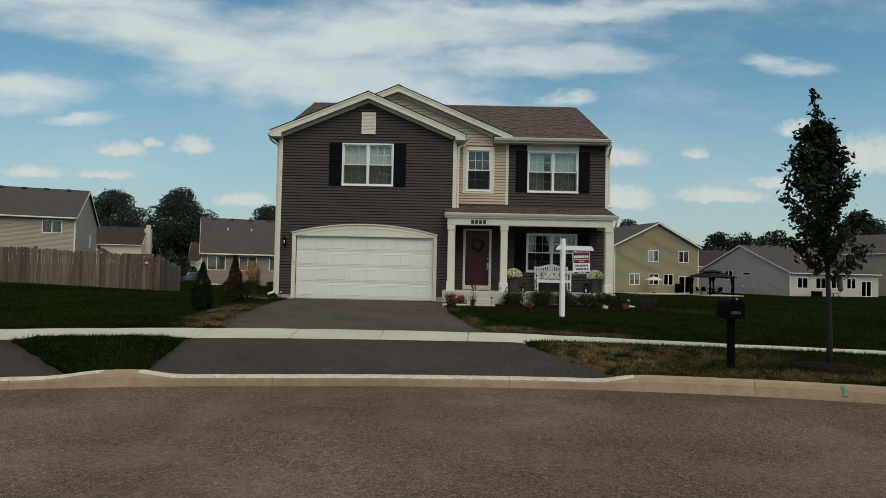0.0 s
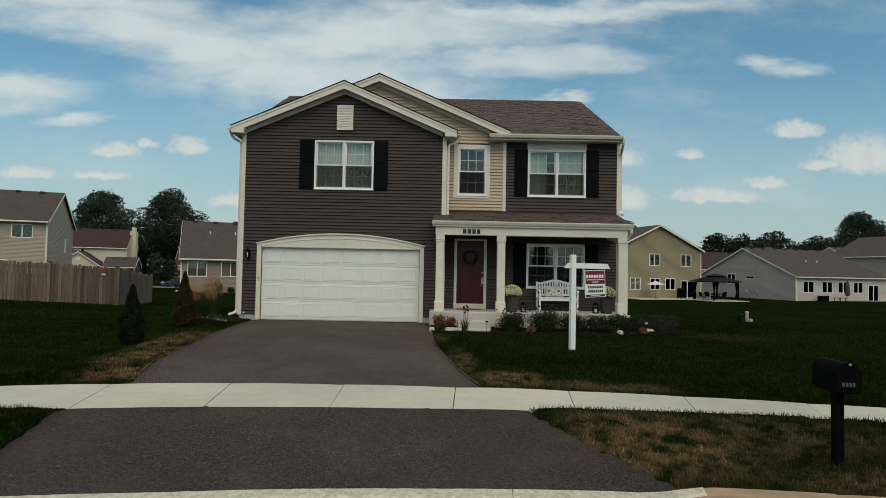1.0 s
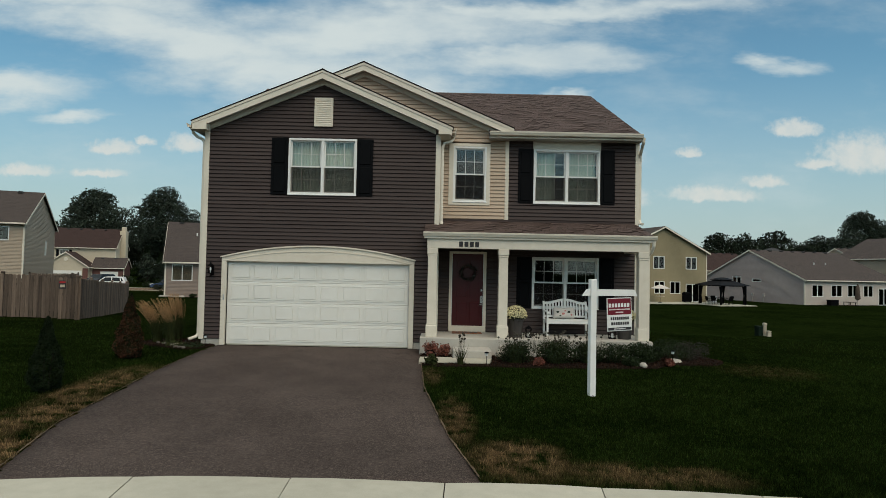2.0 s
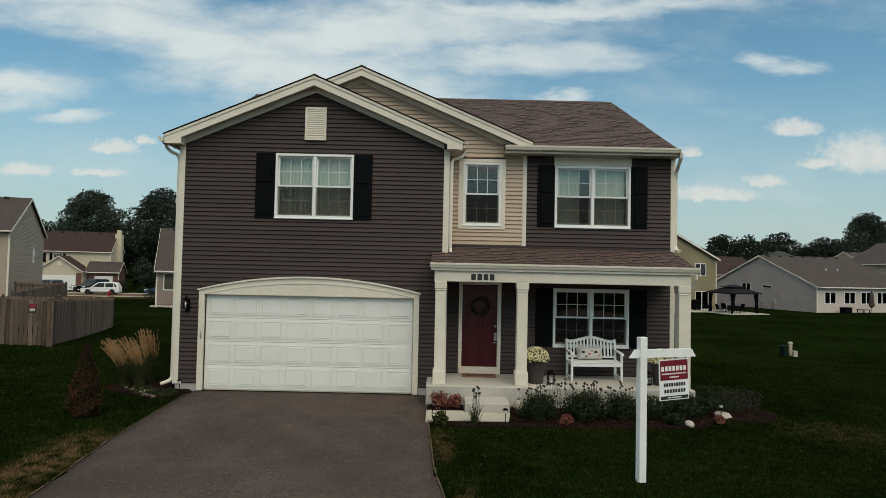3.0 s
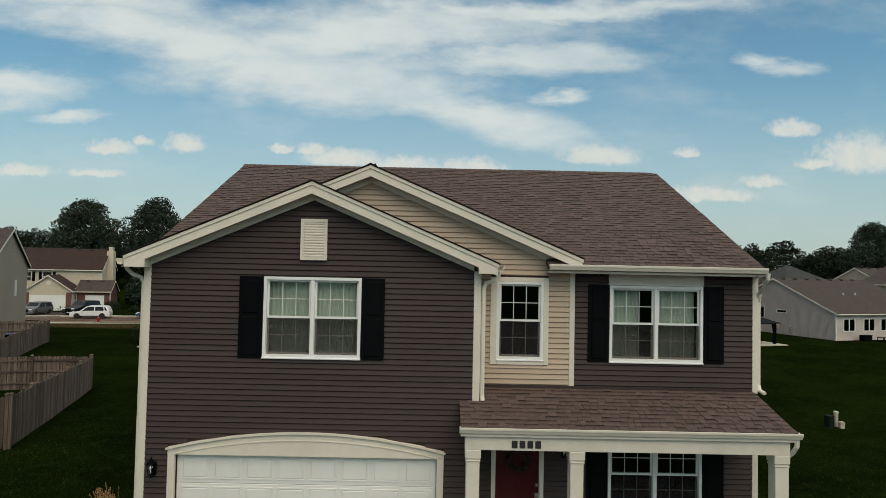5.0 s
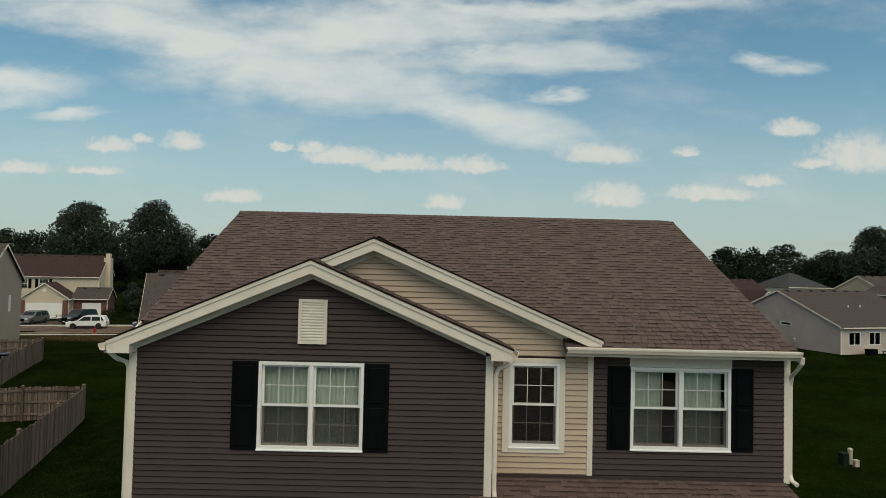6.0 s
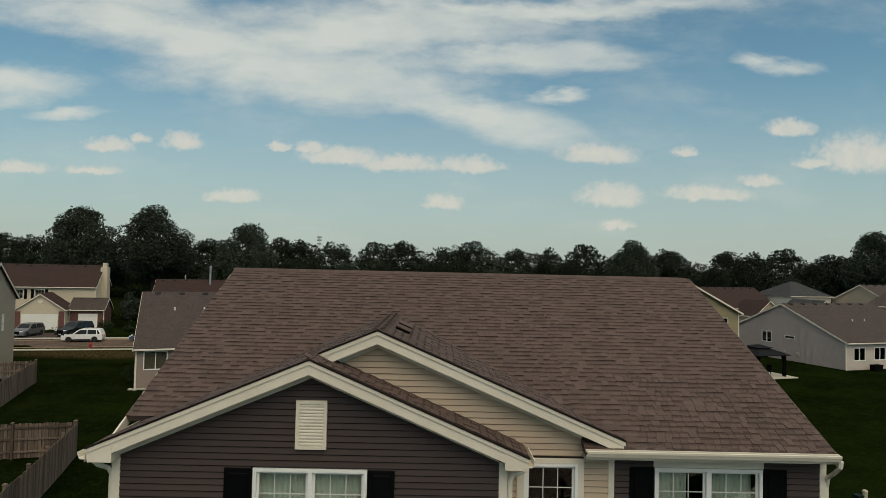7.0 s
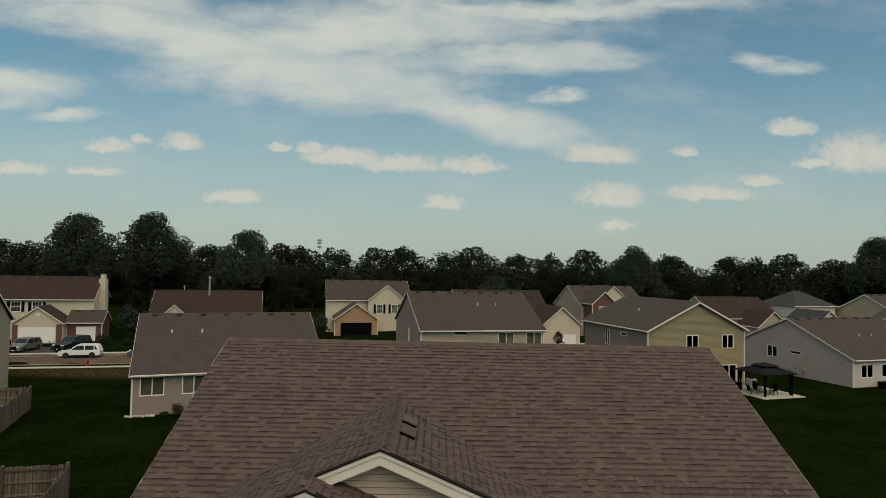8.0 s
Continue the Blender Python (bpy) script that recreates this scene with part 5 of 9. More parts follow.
# front door
DY = WY + 0.05
dr = part("front_door", Geo().box(3.55, 4.44, DY, DY + 0.045, 0.57, 2.55), M["red_door"], house, "dark red front door")
for a, b, c, d in ((3.70, 3.98, 0.62, 1.22), (4.06, 4.34, 0.62, 1.22), (3.70, 3.98, 1.36, 2.0), (4.06, 4.34, 1.36, 2.0), (3.70, 3.98, 2.1, 2.36), (4.06, 4.34, 2.1, 2.36)):
    part("raised_panel", Geo().box(a, b, DY - 0.008, DY + 0.01, c, d, 0.012), M["red_door"], dr)
part("lock", Geo().box(4.345, 4.415, DY - 0.03, DY, 1.20, 1.40, 0.008), M["steel"], dr, "steel keypad lock")
part("deadbolt", Geo().lathe([(0.03, 0), (0.03, 0.02), (0.0, 0.022)], n=12), M["steel"], dr, at=pose(4.38, DY, 1.55, 90, 0, 0))
part("knob", Geo().tube([(4.38, DY, 1.16), (4.38, DY - 0.05, 1.16), (4.32, DY - 0.06, 1.16)], 0.013), M["steel"], dr)
frame_ob = part("door_frame", wall_grid(3.485, 4.505, 0.42, 2.61, [(3.555, 4.435, 0.4, 2.55)], WY - 0.04, WY + 0.12), M["trim"], house, "cream door frame")
part("threshold", Geo().box(3.50, 4.49, WY - 0.07, WY + 0.1, 0.415, 0.575, 0.008), M["trim"], frame_ob)
for a in (3.556, 4.42):
    part("storm_rail", Geo().box(a, a + 0.014, WY, WY + 0.02, 0.576, 2.549), M["white"], frame_ob)

# porch
for a, b in ((2.765, 5.58), (5.592, 8.56)):
    part("porch_slab", Geo().box(a, b, -1.02, WY + 0.02, -0.2, 0.41, 0.018), M["porch_concrete"], house, "grey concrete porch slab")
part("porch_beam", Geo().box(2.90, 8.50, -0.88, -0.66, 2.64, 2.96, 0.006), M["trim"], house, "cream porch beam")
part("porch_beam", Geo().box(8.28, 8.50, -0.66, WY - 0.03, 2.64, 2.96, 0.006), M["trim"], house)
part("porch_fascia", Geo().box(2.82, 8.61, -0.935, -0.88, 2.88, 3.03, 0.005), M["trim"], house)
part("porch_ceiling", Geo().box(2.9, 8.28, -0.66, WY - 0.02, 2.90, 2.93), M["soffit"], house)
part("porch_gable", Geo().prism([(-0.9, 2.9), (WY, 2.9), (WY, 3.38), (-0.9, 2.99)], 8.50, 8.56, "x"), M["trim"], house)
for cx in (3.04, 4.83, 8.36):
    g = Geo().box(cx - 0.115, cx + 0.115, -0.87, -0.64, 0.70, 2.52, 0.008)
    col = part("column", g, M["trim"], house, "square cream porch column")
    part("base", Geo().box(cx - 0.14, cx + 0.14, -0.895, -0.615, 0.41, 0.70, 0.01), M["trim"], col)
    part("base_cap", Geo().prism([(cx - 0.14, 0.70), (cx + 0.14, 0.70), (cx + 0.117, 0.735), (cx - 0.117, 0.735)], -0.885, -0.625), M["trim"], col)
    part("capital", Geo().box(cx - 0.135, cx + 0.135, -0.89, -0.62, 2.49, 2.64, 0.008), M["trim"], col)
    part("collar", Geo().box(cx - 0.128, cx + 0.128, -0.883, -0.627, 2.44, 2.468, 0.005), M["trim"], col)
# house number, as four plain bars
plate = part("house_number", Geo().box(3.70, 3.80, -0.90, -0.88, 2.685, 2.815, 0.01), M["ink"], house, "black raised number marks on the beam")
for x in (3.835, 3.97, 4.105):
    part("number_mark", Geo().box(x, x + 0.10, -0.90, -0.88, 2.685, 2.815, 0.01), M["ink"], plate)
# lamps
def wall_lantern(x, y, z, s=1.0):
    g = Geo().box(-0.05, 0.05, -0.02, 0.0, -0.14, 0.10, 0.008)
    lamp = part("wall_lantern", g, M["metal_black"], house, "black carriage lantern", at=Matrix.Translation((x, y, z)) @ Matrix.Diagonal((s, s, s, 1)))
    part("arm", Geo().tube([(0, 0, -0.10), (0, -0.06, -0.16), (0, -0.13, -0.15), (0, -0.13, -0.10)], 0.012), M["metal_black"], lamp)
    part("base_ring", Geo().lathe([(0.05, -0.10), (0.06, -0.09), (0.055, -0.085)], 0, -0.13, 6), M["metal_black"], lamp)
    part("cap", Geo().lathe([(0.085, 0.10), (0.09, 0.11), (0.05, 0.155), (0.02, 0.165), (0.018, 0.20), (0.006, 0.23)], 0, -0.13, 6), M["metal_black"], lamp)
    for k in range(6):
        a = k * math.pi / 3
        g = Geo().tube([(0.055 * math.cos(a), -0.13 + 0.055 * math.sin(a), -0.09), (0.083 * math.cos(a), -0.13 + 0.083 * math.sin(a), 0.10)], 0.006, 5)
        part("bar", g, M["metal_black"], lamp)
    part("bulb", Geo().lathe([(0.012, -0.08), (0.014, -0.02), (0.028, 0.02), (0.024, 0.05), (0.004, 0.07)], 0, -0.13, 10), M["lamp_glass"], lamp, smooth=True)


wall_lantern(-2.80, -0.015, 1.97)
wall_lantern(4.88, WY - 0.015, 2.22, 0.75)
# steps before the porch
step = thing("step", "pale concrete step block before the porch", "step", kind="structure")
part("block", Geo().box(3.58, 4.50, -1.70, -1.03, -0.1, 0.20, 0.02), M["porch_concrete"], step)
path = part("path_slab", Geo().prism([(2.80, -2.42), (4.40, -2.38), (4.50, -1.715), (3.56, -1.715), (3.56, -1.60), (2.80, -1.60)], -0.12, 0.02, "z"), M["concrete"])
tagged(path, "pale concrete path slab beside the driveway", "path", kind="structure")

# ---- neighbouring houses ----


def far_window(parent, wall, u, z, w, h, style="slider"):
    """A window in a neighbour's wall. wall: 'f' front (y = 0), 'l' or 'r' end wall (x = 0 or x = length). u: middle along the wall."""
    fr, y = 0.07, -0.04
    holder = part("window", wall_grid(-w / 2, w / 2, 0, h, [(-w / 2 + fr, w / 2 - fr, fr, h - fr)], -0.045, 0.03), M["white"], parent, at=wall @ Matrix.Translation((u, 0, z)))
    if style in ("slider", "door", "dark"):
        part("meeting_rail", Geo().box(-0.035, 0.035, -0.04, 0.03, fr, h - fr), M["white"], holder)
        for a, b in ((0.05, w / 2 - fr), (-w / 2 + fr, -0.05)):
            # style dark: near-black sheets stand in for the unlit room behind the pane
            part("blind", Geo().box(a, b, 0.026, 0.04, fr, h - fr), M["room" if style == "dark" else "far_blind"], holder, "dark sheet for the unlit room" if style == "dark" else "beige blind")
    elif style == "hung":
        part("meeting_rail", Geo().box(-w / 2 + fr, w / 2 - fr, -0.04, 0.03, h / 2 - 0.03, h / 2 + 0.03), M["white"], holder)
        for k in (1, 2):
            x = -w / 2 + fr + (w - 2 * fr) * k / 3
            part("muntin", Geo().box(x - 0.014, x + 0.014, -0.03, 0.01, fr, h - fr), M["white"], holder)
    part("pane", Geo().box(-w / 2 + fr, w / 2 - fr, 0.0, 0.012, fr, h - fr), M["glass_dark"], holder).visible_shadow = False
    return holder


def far_boards(lo, hi, z0, z1, holes, tip, lap=0.115):
    """Lapped boards over a wall, course by course, cut at its openings and its gable."""
    g = Geo()
    z = z0
    top = tip[1] - 0.1 if tip else z1
    while z < top - 0.02:
        a, b = lo, hi
        if tip and z > z1:
            k = (tip[1] - z) / (tip[1] - z1)
            a, b = tip[0] + (lo - tip[0]) * k, tip[0] + (hi - tip[0]) * k
        runs = [(a, b)]
        for h0, h1, c, d in holes:
            if z + lap > c and z < d:
                runs = [q for r in runs for q in ((r[0], min(r[1], h0)), (max(r[0], h1), r[1])) if q[1] - q[0] > 0.02]
        for r0, r1 in runs:
            n = len(g.v)
            g.v += [(r0, -0.002, z), (r1, -0.002, z), (r1, -0.030, z), (r0, -0.030, z), (r1, -0.004, z + lap), (r0, -0.004, z + lap)]
            g.f += [(n, n + 3, n + 2, n + 1), (n + 3, n + 5, n + 4, n + 2)]
        z += lap
    return g


def neighbour(label, m, L, D, eave, ridge, wall_mat, roof_mat, along=True, windows=(), oh=0.35, side_mat=None, cat="house", depth=1.0):
    """A house on a rectangle L wide and D deep; along: the ridge runs along its front, else the front is a gable."""
    h = thing("house", label, cat, m)
    walls = {"f": (L, pose(0, 0, 0)), "r": (D, pose(L, 0, 0, 0, 0, 90)), "b": (L, pose(L, D, 0, 0, 0, 180)), "l": (D, pose(0, D, 0, 0, 0, -90))}
    objs = {}
    for k, (length, mm) in walls.items():
        holes = [(u - w / 2 + 0.02, u + w / 2 - 0.02, max(z, -0.4), z + hh) for (k2, u, z, w, hh, st) in windows if k2 == k]
        lo, hi = (0.0, length) if k in "fb" else (0.15, length - 0.15)
        tip = (length / 2, ridge - 0.05) if (k in "lr") == along else None
        g = wall_grid(lo, hi, -1.0, eave, holes, 0, 0.15, tip)
        # where side_mat is darker, it puts the end walls' shade into the colour
        wm = M[side_mat] if side_mat and k in "lr" else M[wall_mat]
        objs[k] = part("wall", g, wm, h, at=mm)
        if wall_mat.startswith("lap") and k != "b":
            cover = part("siding", far_boards(0.0, length, -0.3, eave, [(u - w / 2 + 0.03, u + w / 2 - 0.03, z + 0.03, z + hh - 0.03) for (k2, u, z, w, hh, st) in windows if k2 == k], tip), wm, objs[k])
            cover["kind"] = "stuff"
    for (k, u, z, w, hh, st) in windows:
        far_window(objs[k], Matrix.Identity(4), u, z, w, hh, st)
    for x in (0, L):
        s = 1 if x else -1
        part("corner_board", Geo().box(x - 0.06 + s * 0.03, x + 0.06 + s * 0.03, -0.035, 0.10, -0.2, eave), M["trim"], h)
    half = (D if along else L) / 2
    slope = (ridge - eave) / half
    span = L if along else D
    eg = eave - slope * oh
    for s in (-1, 1):
        a = half + oh
        p = [(half + s * a, eg + 0.0), (half, ridge), (half, ridge + 0.12), (half + s * (a + 0.02), eg + 0.13)]
        g = Geo()
        g.prism(p, -oh if not along else -0.22, span + (oh if not along else 0.22), "y" if not along else "x")
        roof = part("roof", g, M[roof_mat], h)
        q = [(half + s * a, eg - 0.03), (half, ridge - 0.03), (half, ridge + 0.09), (half + s * a, eg + 0.10)]
        for e0 in ((-oh - 0.025, -oh + 0.0) if not along else (-0.25, -0.22), (span + oh, span + oh + 0.025) if not along else (span + 0.22, span + 0.25)):
            part("rake_board", Geo().prism([(q[0][0], q[0][1] - 0.06), (q[1][0], q[1][1] - 0.06), q[2], q[3]], e0[0], e0[1], "y" if not along else "x"), M["trim"], h)
        c = half + s * (a + 0.01)
        if along:
            part("gutter", Geo().box(-0.2, span + 0.2, min(c, c + s * 0.1), max(c, c + s * 0.1), eg - 0.03, eg + 0.10, 0.02), M["trim"], h)
            part("soffit_panel", Geo().box(0.0, span, min(c, half + s * half), max(c, half + s * half), eg - 0.03, eg - 0.01), M["soffit"], h)
        else:
            part("gutter", Geo().box(min(c, c + s * 0.1), max(c, c + s * 0.1), -0.3, span + 0.3, eg - 0.03, eg + 0.10, 0.02), M["trim"], h)
            part("soffit_panel", Geo().box(min(c, half + s * half), max(c, half + s * half), 0.0, span, eg - 0.03, eg - 0.01), M["soffit"], h)
    # caps and vents on the ridge
    for i in range(int(span / 1.9)):
        u = 1.0 + i * 1.9
        q = (u, half - 0.30, ridge - slope * 0.30 + 0.1) if along else (half + 0.35, u, ridge - slope * 0.35 + 0.1)
        if along:
            part("roof_vent", Geo().box(-0.22, 0.22, -0.2, 0.2, -0.05, 0.17, 0.05), M["shingle_grey"], h, at=Matrix.Translation(q))
    return h


def roof_pipe(h, x, y, z):
    part("vent_pipe", Geo().lathe([(0.06, -0.3), (0.06, 0.35), (0.05, 0.37)], 0, 0, 8), M["white"], h, "white roof vent pipe", at=Matrix.Translation((x, y, z)))


# one-storey house behind the lawn
h = neighbour("one-storey grey house with brown roof behind the lawn", pose(-20.2, 35.7, -0.5, 0, 0, 22.0), 13.8, 14.8, 2.88, 6.6, "lap_taupe", "shingle_dark", True,
              [("f", 1.3, 1.2, 1.65, 1.4, "slider"), ("f", 4.15, 1.2, 1.65, 1.4, "slider"), ("f", 6.95, 1.2, 1.65, 1.4, "slider")])
roof_pipe(h, 2.4, 4.6, 2.88 + 4.6 * 0.503)
roof_pipe(h, 4.7, 4.6, 2.88 + 4.6 * 0.503)
# two-storey house beside the fence
h = neighbour("two-storey beige house with brown roof beside the fence", pose(-44.7, 29.5, -0.6, 0, 0, 21.2), 14.0, 11.2, 5.97, 8.94, "lap_beige", "shingle_dark", True,
              [("f", 12.2, 4.4, 1.6, 1.2, "dark"), ("f", 10.3, 1.3, 1.75, 1.2, "slider"), ("r", 7.6, 3.3, 0.55, 1.4, "hung"), ("f", 5.5, 4.15, 1.55, 1.2, "slider")], side_mat="lap_beige")
roof_pipe(h, 6.0, 2.8, 5.97 + 2.8 * 0.53)
# two-storey house straight behind
h = neighbour("two-storey taupe house with brown roof", pose(0.3, 54.0, -1.2, 0, 0, 14.0), 13.6, 14.6, 5.35, 8.95, "lap_beige", "shingle_dark", True,
              [("f", 9.3, 3.55, 1.8, 1.5, "slider"), ("f", 12.5, 3.55, 1.8, 1.5, "slider"), ("f", 4.2, 4.75, 1.5, 0.42, "plain"), ("l", 8.2, 3.2, 0.85, 1.7, "slider")], side_mat="lap_taupe")
roof_pipe(h, 7.4, 4.4, 5.35 + 4.4 * 0.493)
roof_pipe(h, 9.6, 4.4, 5.35 + 4.4 * 0.493)
# olive house, gable to the lawn
h = neighbour("two-storey olive-yellow house with white windows and a patio door", pose(23.2, 52.3, -1.1, 0, 0, 16.0), 11.8, 12.5, 5.85, 8.65, "lap_olive", "shingle_dark", False,
              [("f", 5.3, 3.85, 1.5, 1.45, "slider"), ("f", 9.7, 3.85, 1.5, 1.45, "slider"), ("f", 2.7, 1.0, 1.4, 1.4, "slider"), ("f", 5.4, 1.0, 1.4, 1.4, "slider"), ("f", 7.5, 1.0, 1.4, 1.4, "slider"),
               ("f", 9.9, 0.05, 1.85, 2.1, "door"), ("l", 5.0, 3.5, 0.95, 1.7, "slider"), ("l", 8.2, 4.8, 1.2, 0.4, "plain")], side_mat="lap_taupe")
roof_pipe(h, 3.0, 6.0, 5.85 + 3.0 * 0.479)
# grey one-storey house
h = neighbour("one-storey light grey house with brown roof and patio door", pose(45.9, 55.0, -1.2, 0, 0, 17.6), 14.6, 16.4, 3.05, 6.65, "lap_light", "shingle_dark", True,
              [("f", 1.9, 1.05, 1.75, 1.4, "slider"), ("f", 4.9, 1.05, 1.75, 1.4, "slider"), ("f", 7.5, 1.05, 1.75, 1.4, "slider"), ("f", 10.0, 1.05, 1.6, 1.4, "slider"), ("f", 12.6, 0.05, 1.8, 2.05, "door"),
               ("l", 6.0, 1.9, 1.5, 1.4, "slider"), ("l", 9.3, 2.6, 1.5, 0.4, "plain")], side_mat="lap_grey_shaded")
roof_pipe(h, 6.0, 4.0, 3.05 + 4.0 * 0.44)
roof_pipe(h, 7.9, 4.0, 3.05 + 4.0 * 0.44)
# two-storey tan house past the grey one
neighbour("two-storey tan house with a brown roof", pose(66.5, 64.0, -1.3, 0, 0, 17.0), 13.0, 12.0, 6.3, 9.4, "lap_beige", "shingle_dark", False,
          [("f", 4.5, 3.6, 1.6, 1.3, "slider"), ("f", 9.0, 3.6, 1.6, 1.3, "slider"), ("f", 3.0, 0.6, 1.6, 1.3, "slider")])


def wing(parent_pose, x0, x1, y0, y1, eave, ridge, label, wall_mat, roof_mat, opening=None, windows=()):
    """A gabled wing before a house, with its garage door."""
    m = parent_pose @ Matrix.Translation((x0, y0, 0))
    return neighbour(label, m, x1 - x0, y1 - y0, eave, ridge, wall_mat, roof_mat, False, windows, 0.3)


def garage_front(h, u0, u1, z1, mat="door_white"):
    gd = part("garage_door", Geo().box(u0, u1, -0.02, 0.0, 0, z1), M[mat], h, "white garage door")
    for r in range(4):
        part("section", Geo().box(u0 + 0.03, u1 - 0.03, -0.035, -0.02, z1 * r / 4 + 0.02, z1 * (r + 1) / 4 - 0.02, 0.01), M[mat], gd)


# house across the far street
P = pose(-66.0, 82.0, -1.5, 0, 0, 16.0)
front_of_cream = neighbour("two-storey cream house with red-brown roof and chimney", P, 15.0, 9.5, 6.2, 9.4, "lap_cream", "shingle_red", True,
          [("f", 4.6, 4.2, 1.3, 1.5, "hung"), ("f", 7.4, 4.2, 1.3, 1.5, "hung")])
for u in (3.65, 5.55, 6.45, 8.35):
    ob = part("shutter", Geo().box(u - 0.2, u + 0.2, -0.07, 0, 4.2, 5.7, 0.01), M["shutter"])
    ob.parent, ob.matrix_basis = front_of_cream, Matrix.Identity(4)
h = wing(P, 6.0, 12.2, -5.0, 0.2, 3.0, 5.2, "cream gabled garage wing with white door", "lap_cream", "shingle_red")
garage_front(h, 0.7, 5.4, 2.3)
for u0, u1 in ((-0.05, 0.62), (5.5, 6.25)):
    part("brick_pier", Geo().box(u0, u1, -0.10, 0.0, -0.3, 2.7, 0.01), M["brick_red"], h, "dark red brick pier")
part("round_vent", Geo().lathe([(0.30, 0.0), (0.30, 0.05), (0.22, 0.06), (0.0, 0.05)], 0, 0, 18), M["trim"], h, at=pose(3.1, -0.03, 4.1, 90, 0, 0))
h = neighbour("brown brick side wing with garage door", P @ Matrix.Translation((12.4, -3.2, 0)), 4.6, 5.0, 2.9, 4.4, "brick_red", "shingle_dark", True)
garage_front(h, 1.2, 3.8, 2.2)
ch = part("chimney", Geo().box(14.9, 15.9, 3.2, 5.0, 0, 9.2, 0.03).box(15.1, 15.7, 3.5, 4.7, 9.2, 9.9, 0.03), M["lap_cream"])
ch.matrix_basis = P
tagged(ch, "cream-sided chimney at the gable end of a house", "chimney")
# red-roofed house behind the one-storey one
P = pose(-45.5, 92.0, -1.6, 0, 0, 16.0)
neighbour("house with a dark red roof", P, 17.5, 11.0, 3.6, 7.3, "lap_cream", "shingle_red", True)
wing(P, 2.0, 6.2, -3.0, 2.5, 3.4, 5.3, "small cream gable of the red-roofed house", "lap_cream", "shingle_red")
# brick-fronted house
P = pose(-18.5, 104.0, -1.8, 0, 0, 12.0)
neighbour("two-storey cream house with brown roof and black shutters", P, 15.5, 10.0, 6.2, 9.6, "lap_cream", "shingle_dark", True,
          [("f", 10.0, 3.7, 1.3, 1.7, "hung"), ("f", 13.2, 3.7, 1.3, 1.7, "hung")])
h = wing(P, 1.2, 8.6, -7.0, 0.2, 3.2, 5.8, "tan brick garage wing with its door open", "brick_far", "shingle_dark")
# no opening is cut: a black panel paints the unlit garage inside
part("garage_opening", Geo().box(1.0, 6.4, -0.03, 0.02, 0, 2.5), M["metal_black"], h, "black panel for the dark inside of an open garage")
h = wing(P, 7.6, 14.4, -1.2, 4.0, 6.3, 9.0, "cream upper gable with shuttered windows", "lap_cream", "shingle_dark", None, [("f", 2.0, 3.7, 1.2, 1.7, "hung"), ("f", 4.8, 3.7, 1.2, 1.7, "hung")])
for u in (1.1, 2.9, 3.9, 5.7):
    part("shutter", Geo().box(u - 0.2, u + 0.2, -0.06, 0, 3.7, 5.4, 0.01), M["shutter"], h)
# further roofs behind
neighbour("house with a red-brown roof and cream gable", pose(6.0, 93.0, -1.8, 0, 0, 14.0), 16.0, 11.0, 4.6, 8.6, "lap_cream", "shingle_red", True)
h = neighbour("cream garage gable with white door", pose(18.6, 86.5, -1.8, 0, 0, 14.0), 6.2, 8.0, 4.0, 6.6, "lap_cream", "shingle_red", False)
garage_front(h, 2.6, 5.6, 2.3)
P = pose(28.8, 103.7, -1.9, 0, 0, 16.0)
neighbour("two-storey tan house with dark brown roof", P, 13.6, 11.0, 6.0, 9.6, "lap_beige", "shingle_dark", True, [("f", 2.0, 3.4, 1.2, 1.5, "hung")])
wing(P, 2.8, 9.0, -1.0, 5.0, 7.2, 9.75, "cream upper gable of a tan house", "lap_cream", "shingle_dark")
wing(P, 0.4, 5.1, -3.0, 3.5, 6.75, 8.75, "red brick gable of a tan house", "brick_red", "shingle_dark", None, [("f", 1.7, 4.9, 0.9, 1.3, "hung"), ("f", 2.9, 4.9, 0.9, 1.3, "hung")])
P = pose(49.9, 94.8, -1.9, 0, 0, 16.0)
neighbour("house with a red-brown roof", P, 13.4, 11.0, 5.0, 8.3, "lap_beige", "shingle_red", True)
h = wing(P, 3.8, 9.8, -5.0, 0.3, 4.0, 6.4, "tan garage gable with white door", "lap_beige", "shingle_red")
garage_front(h, 1.0, 5.3, 2.3)


def hip_house(label, m, L, D, eave, ridge, wall_mat, roof_mat, windows=()):
    h = thing("house", label, "house", m)
    g = Geo().box(0, L, 0, D, -1, eave)
    wl = part("wall", g, M[wall_mat], h)
    o = 0.4
    part("roof", Geo().add([(-o, -o, eave - 0.1), (L + o, -o, eave - 0.1), (L + o, D + o, eave - 0.1), (-o, D + o, eave - 0.1), (D * 0.5, D / 2, ridge), (L - D * 0.5, D / 2, ridge)],
                           [(0, 1, 5, 4), (1, 2, 5), (2, 3, 4, 5), (3, 0, 4), (0, 3, 2, 1)]), M[roof_mat], h)
    part("gutter", Geo().box(-o, L + o, -o - 0.08, -o + 0.02, eave - 0.16, eave - 0.02, 0.02), M["trim"], h)
    for u, z, w, hh in windows:
        far_window(wl, Matrix.Identity(4), u, z, w, hh, "hung")
    return h


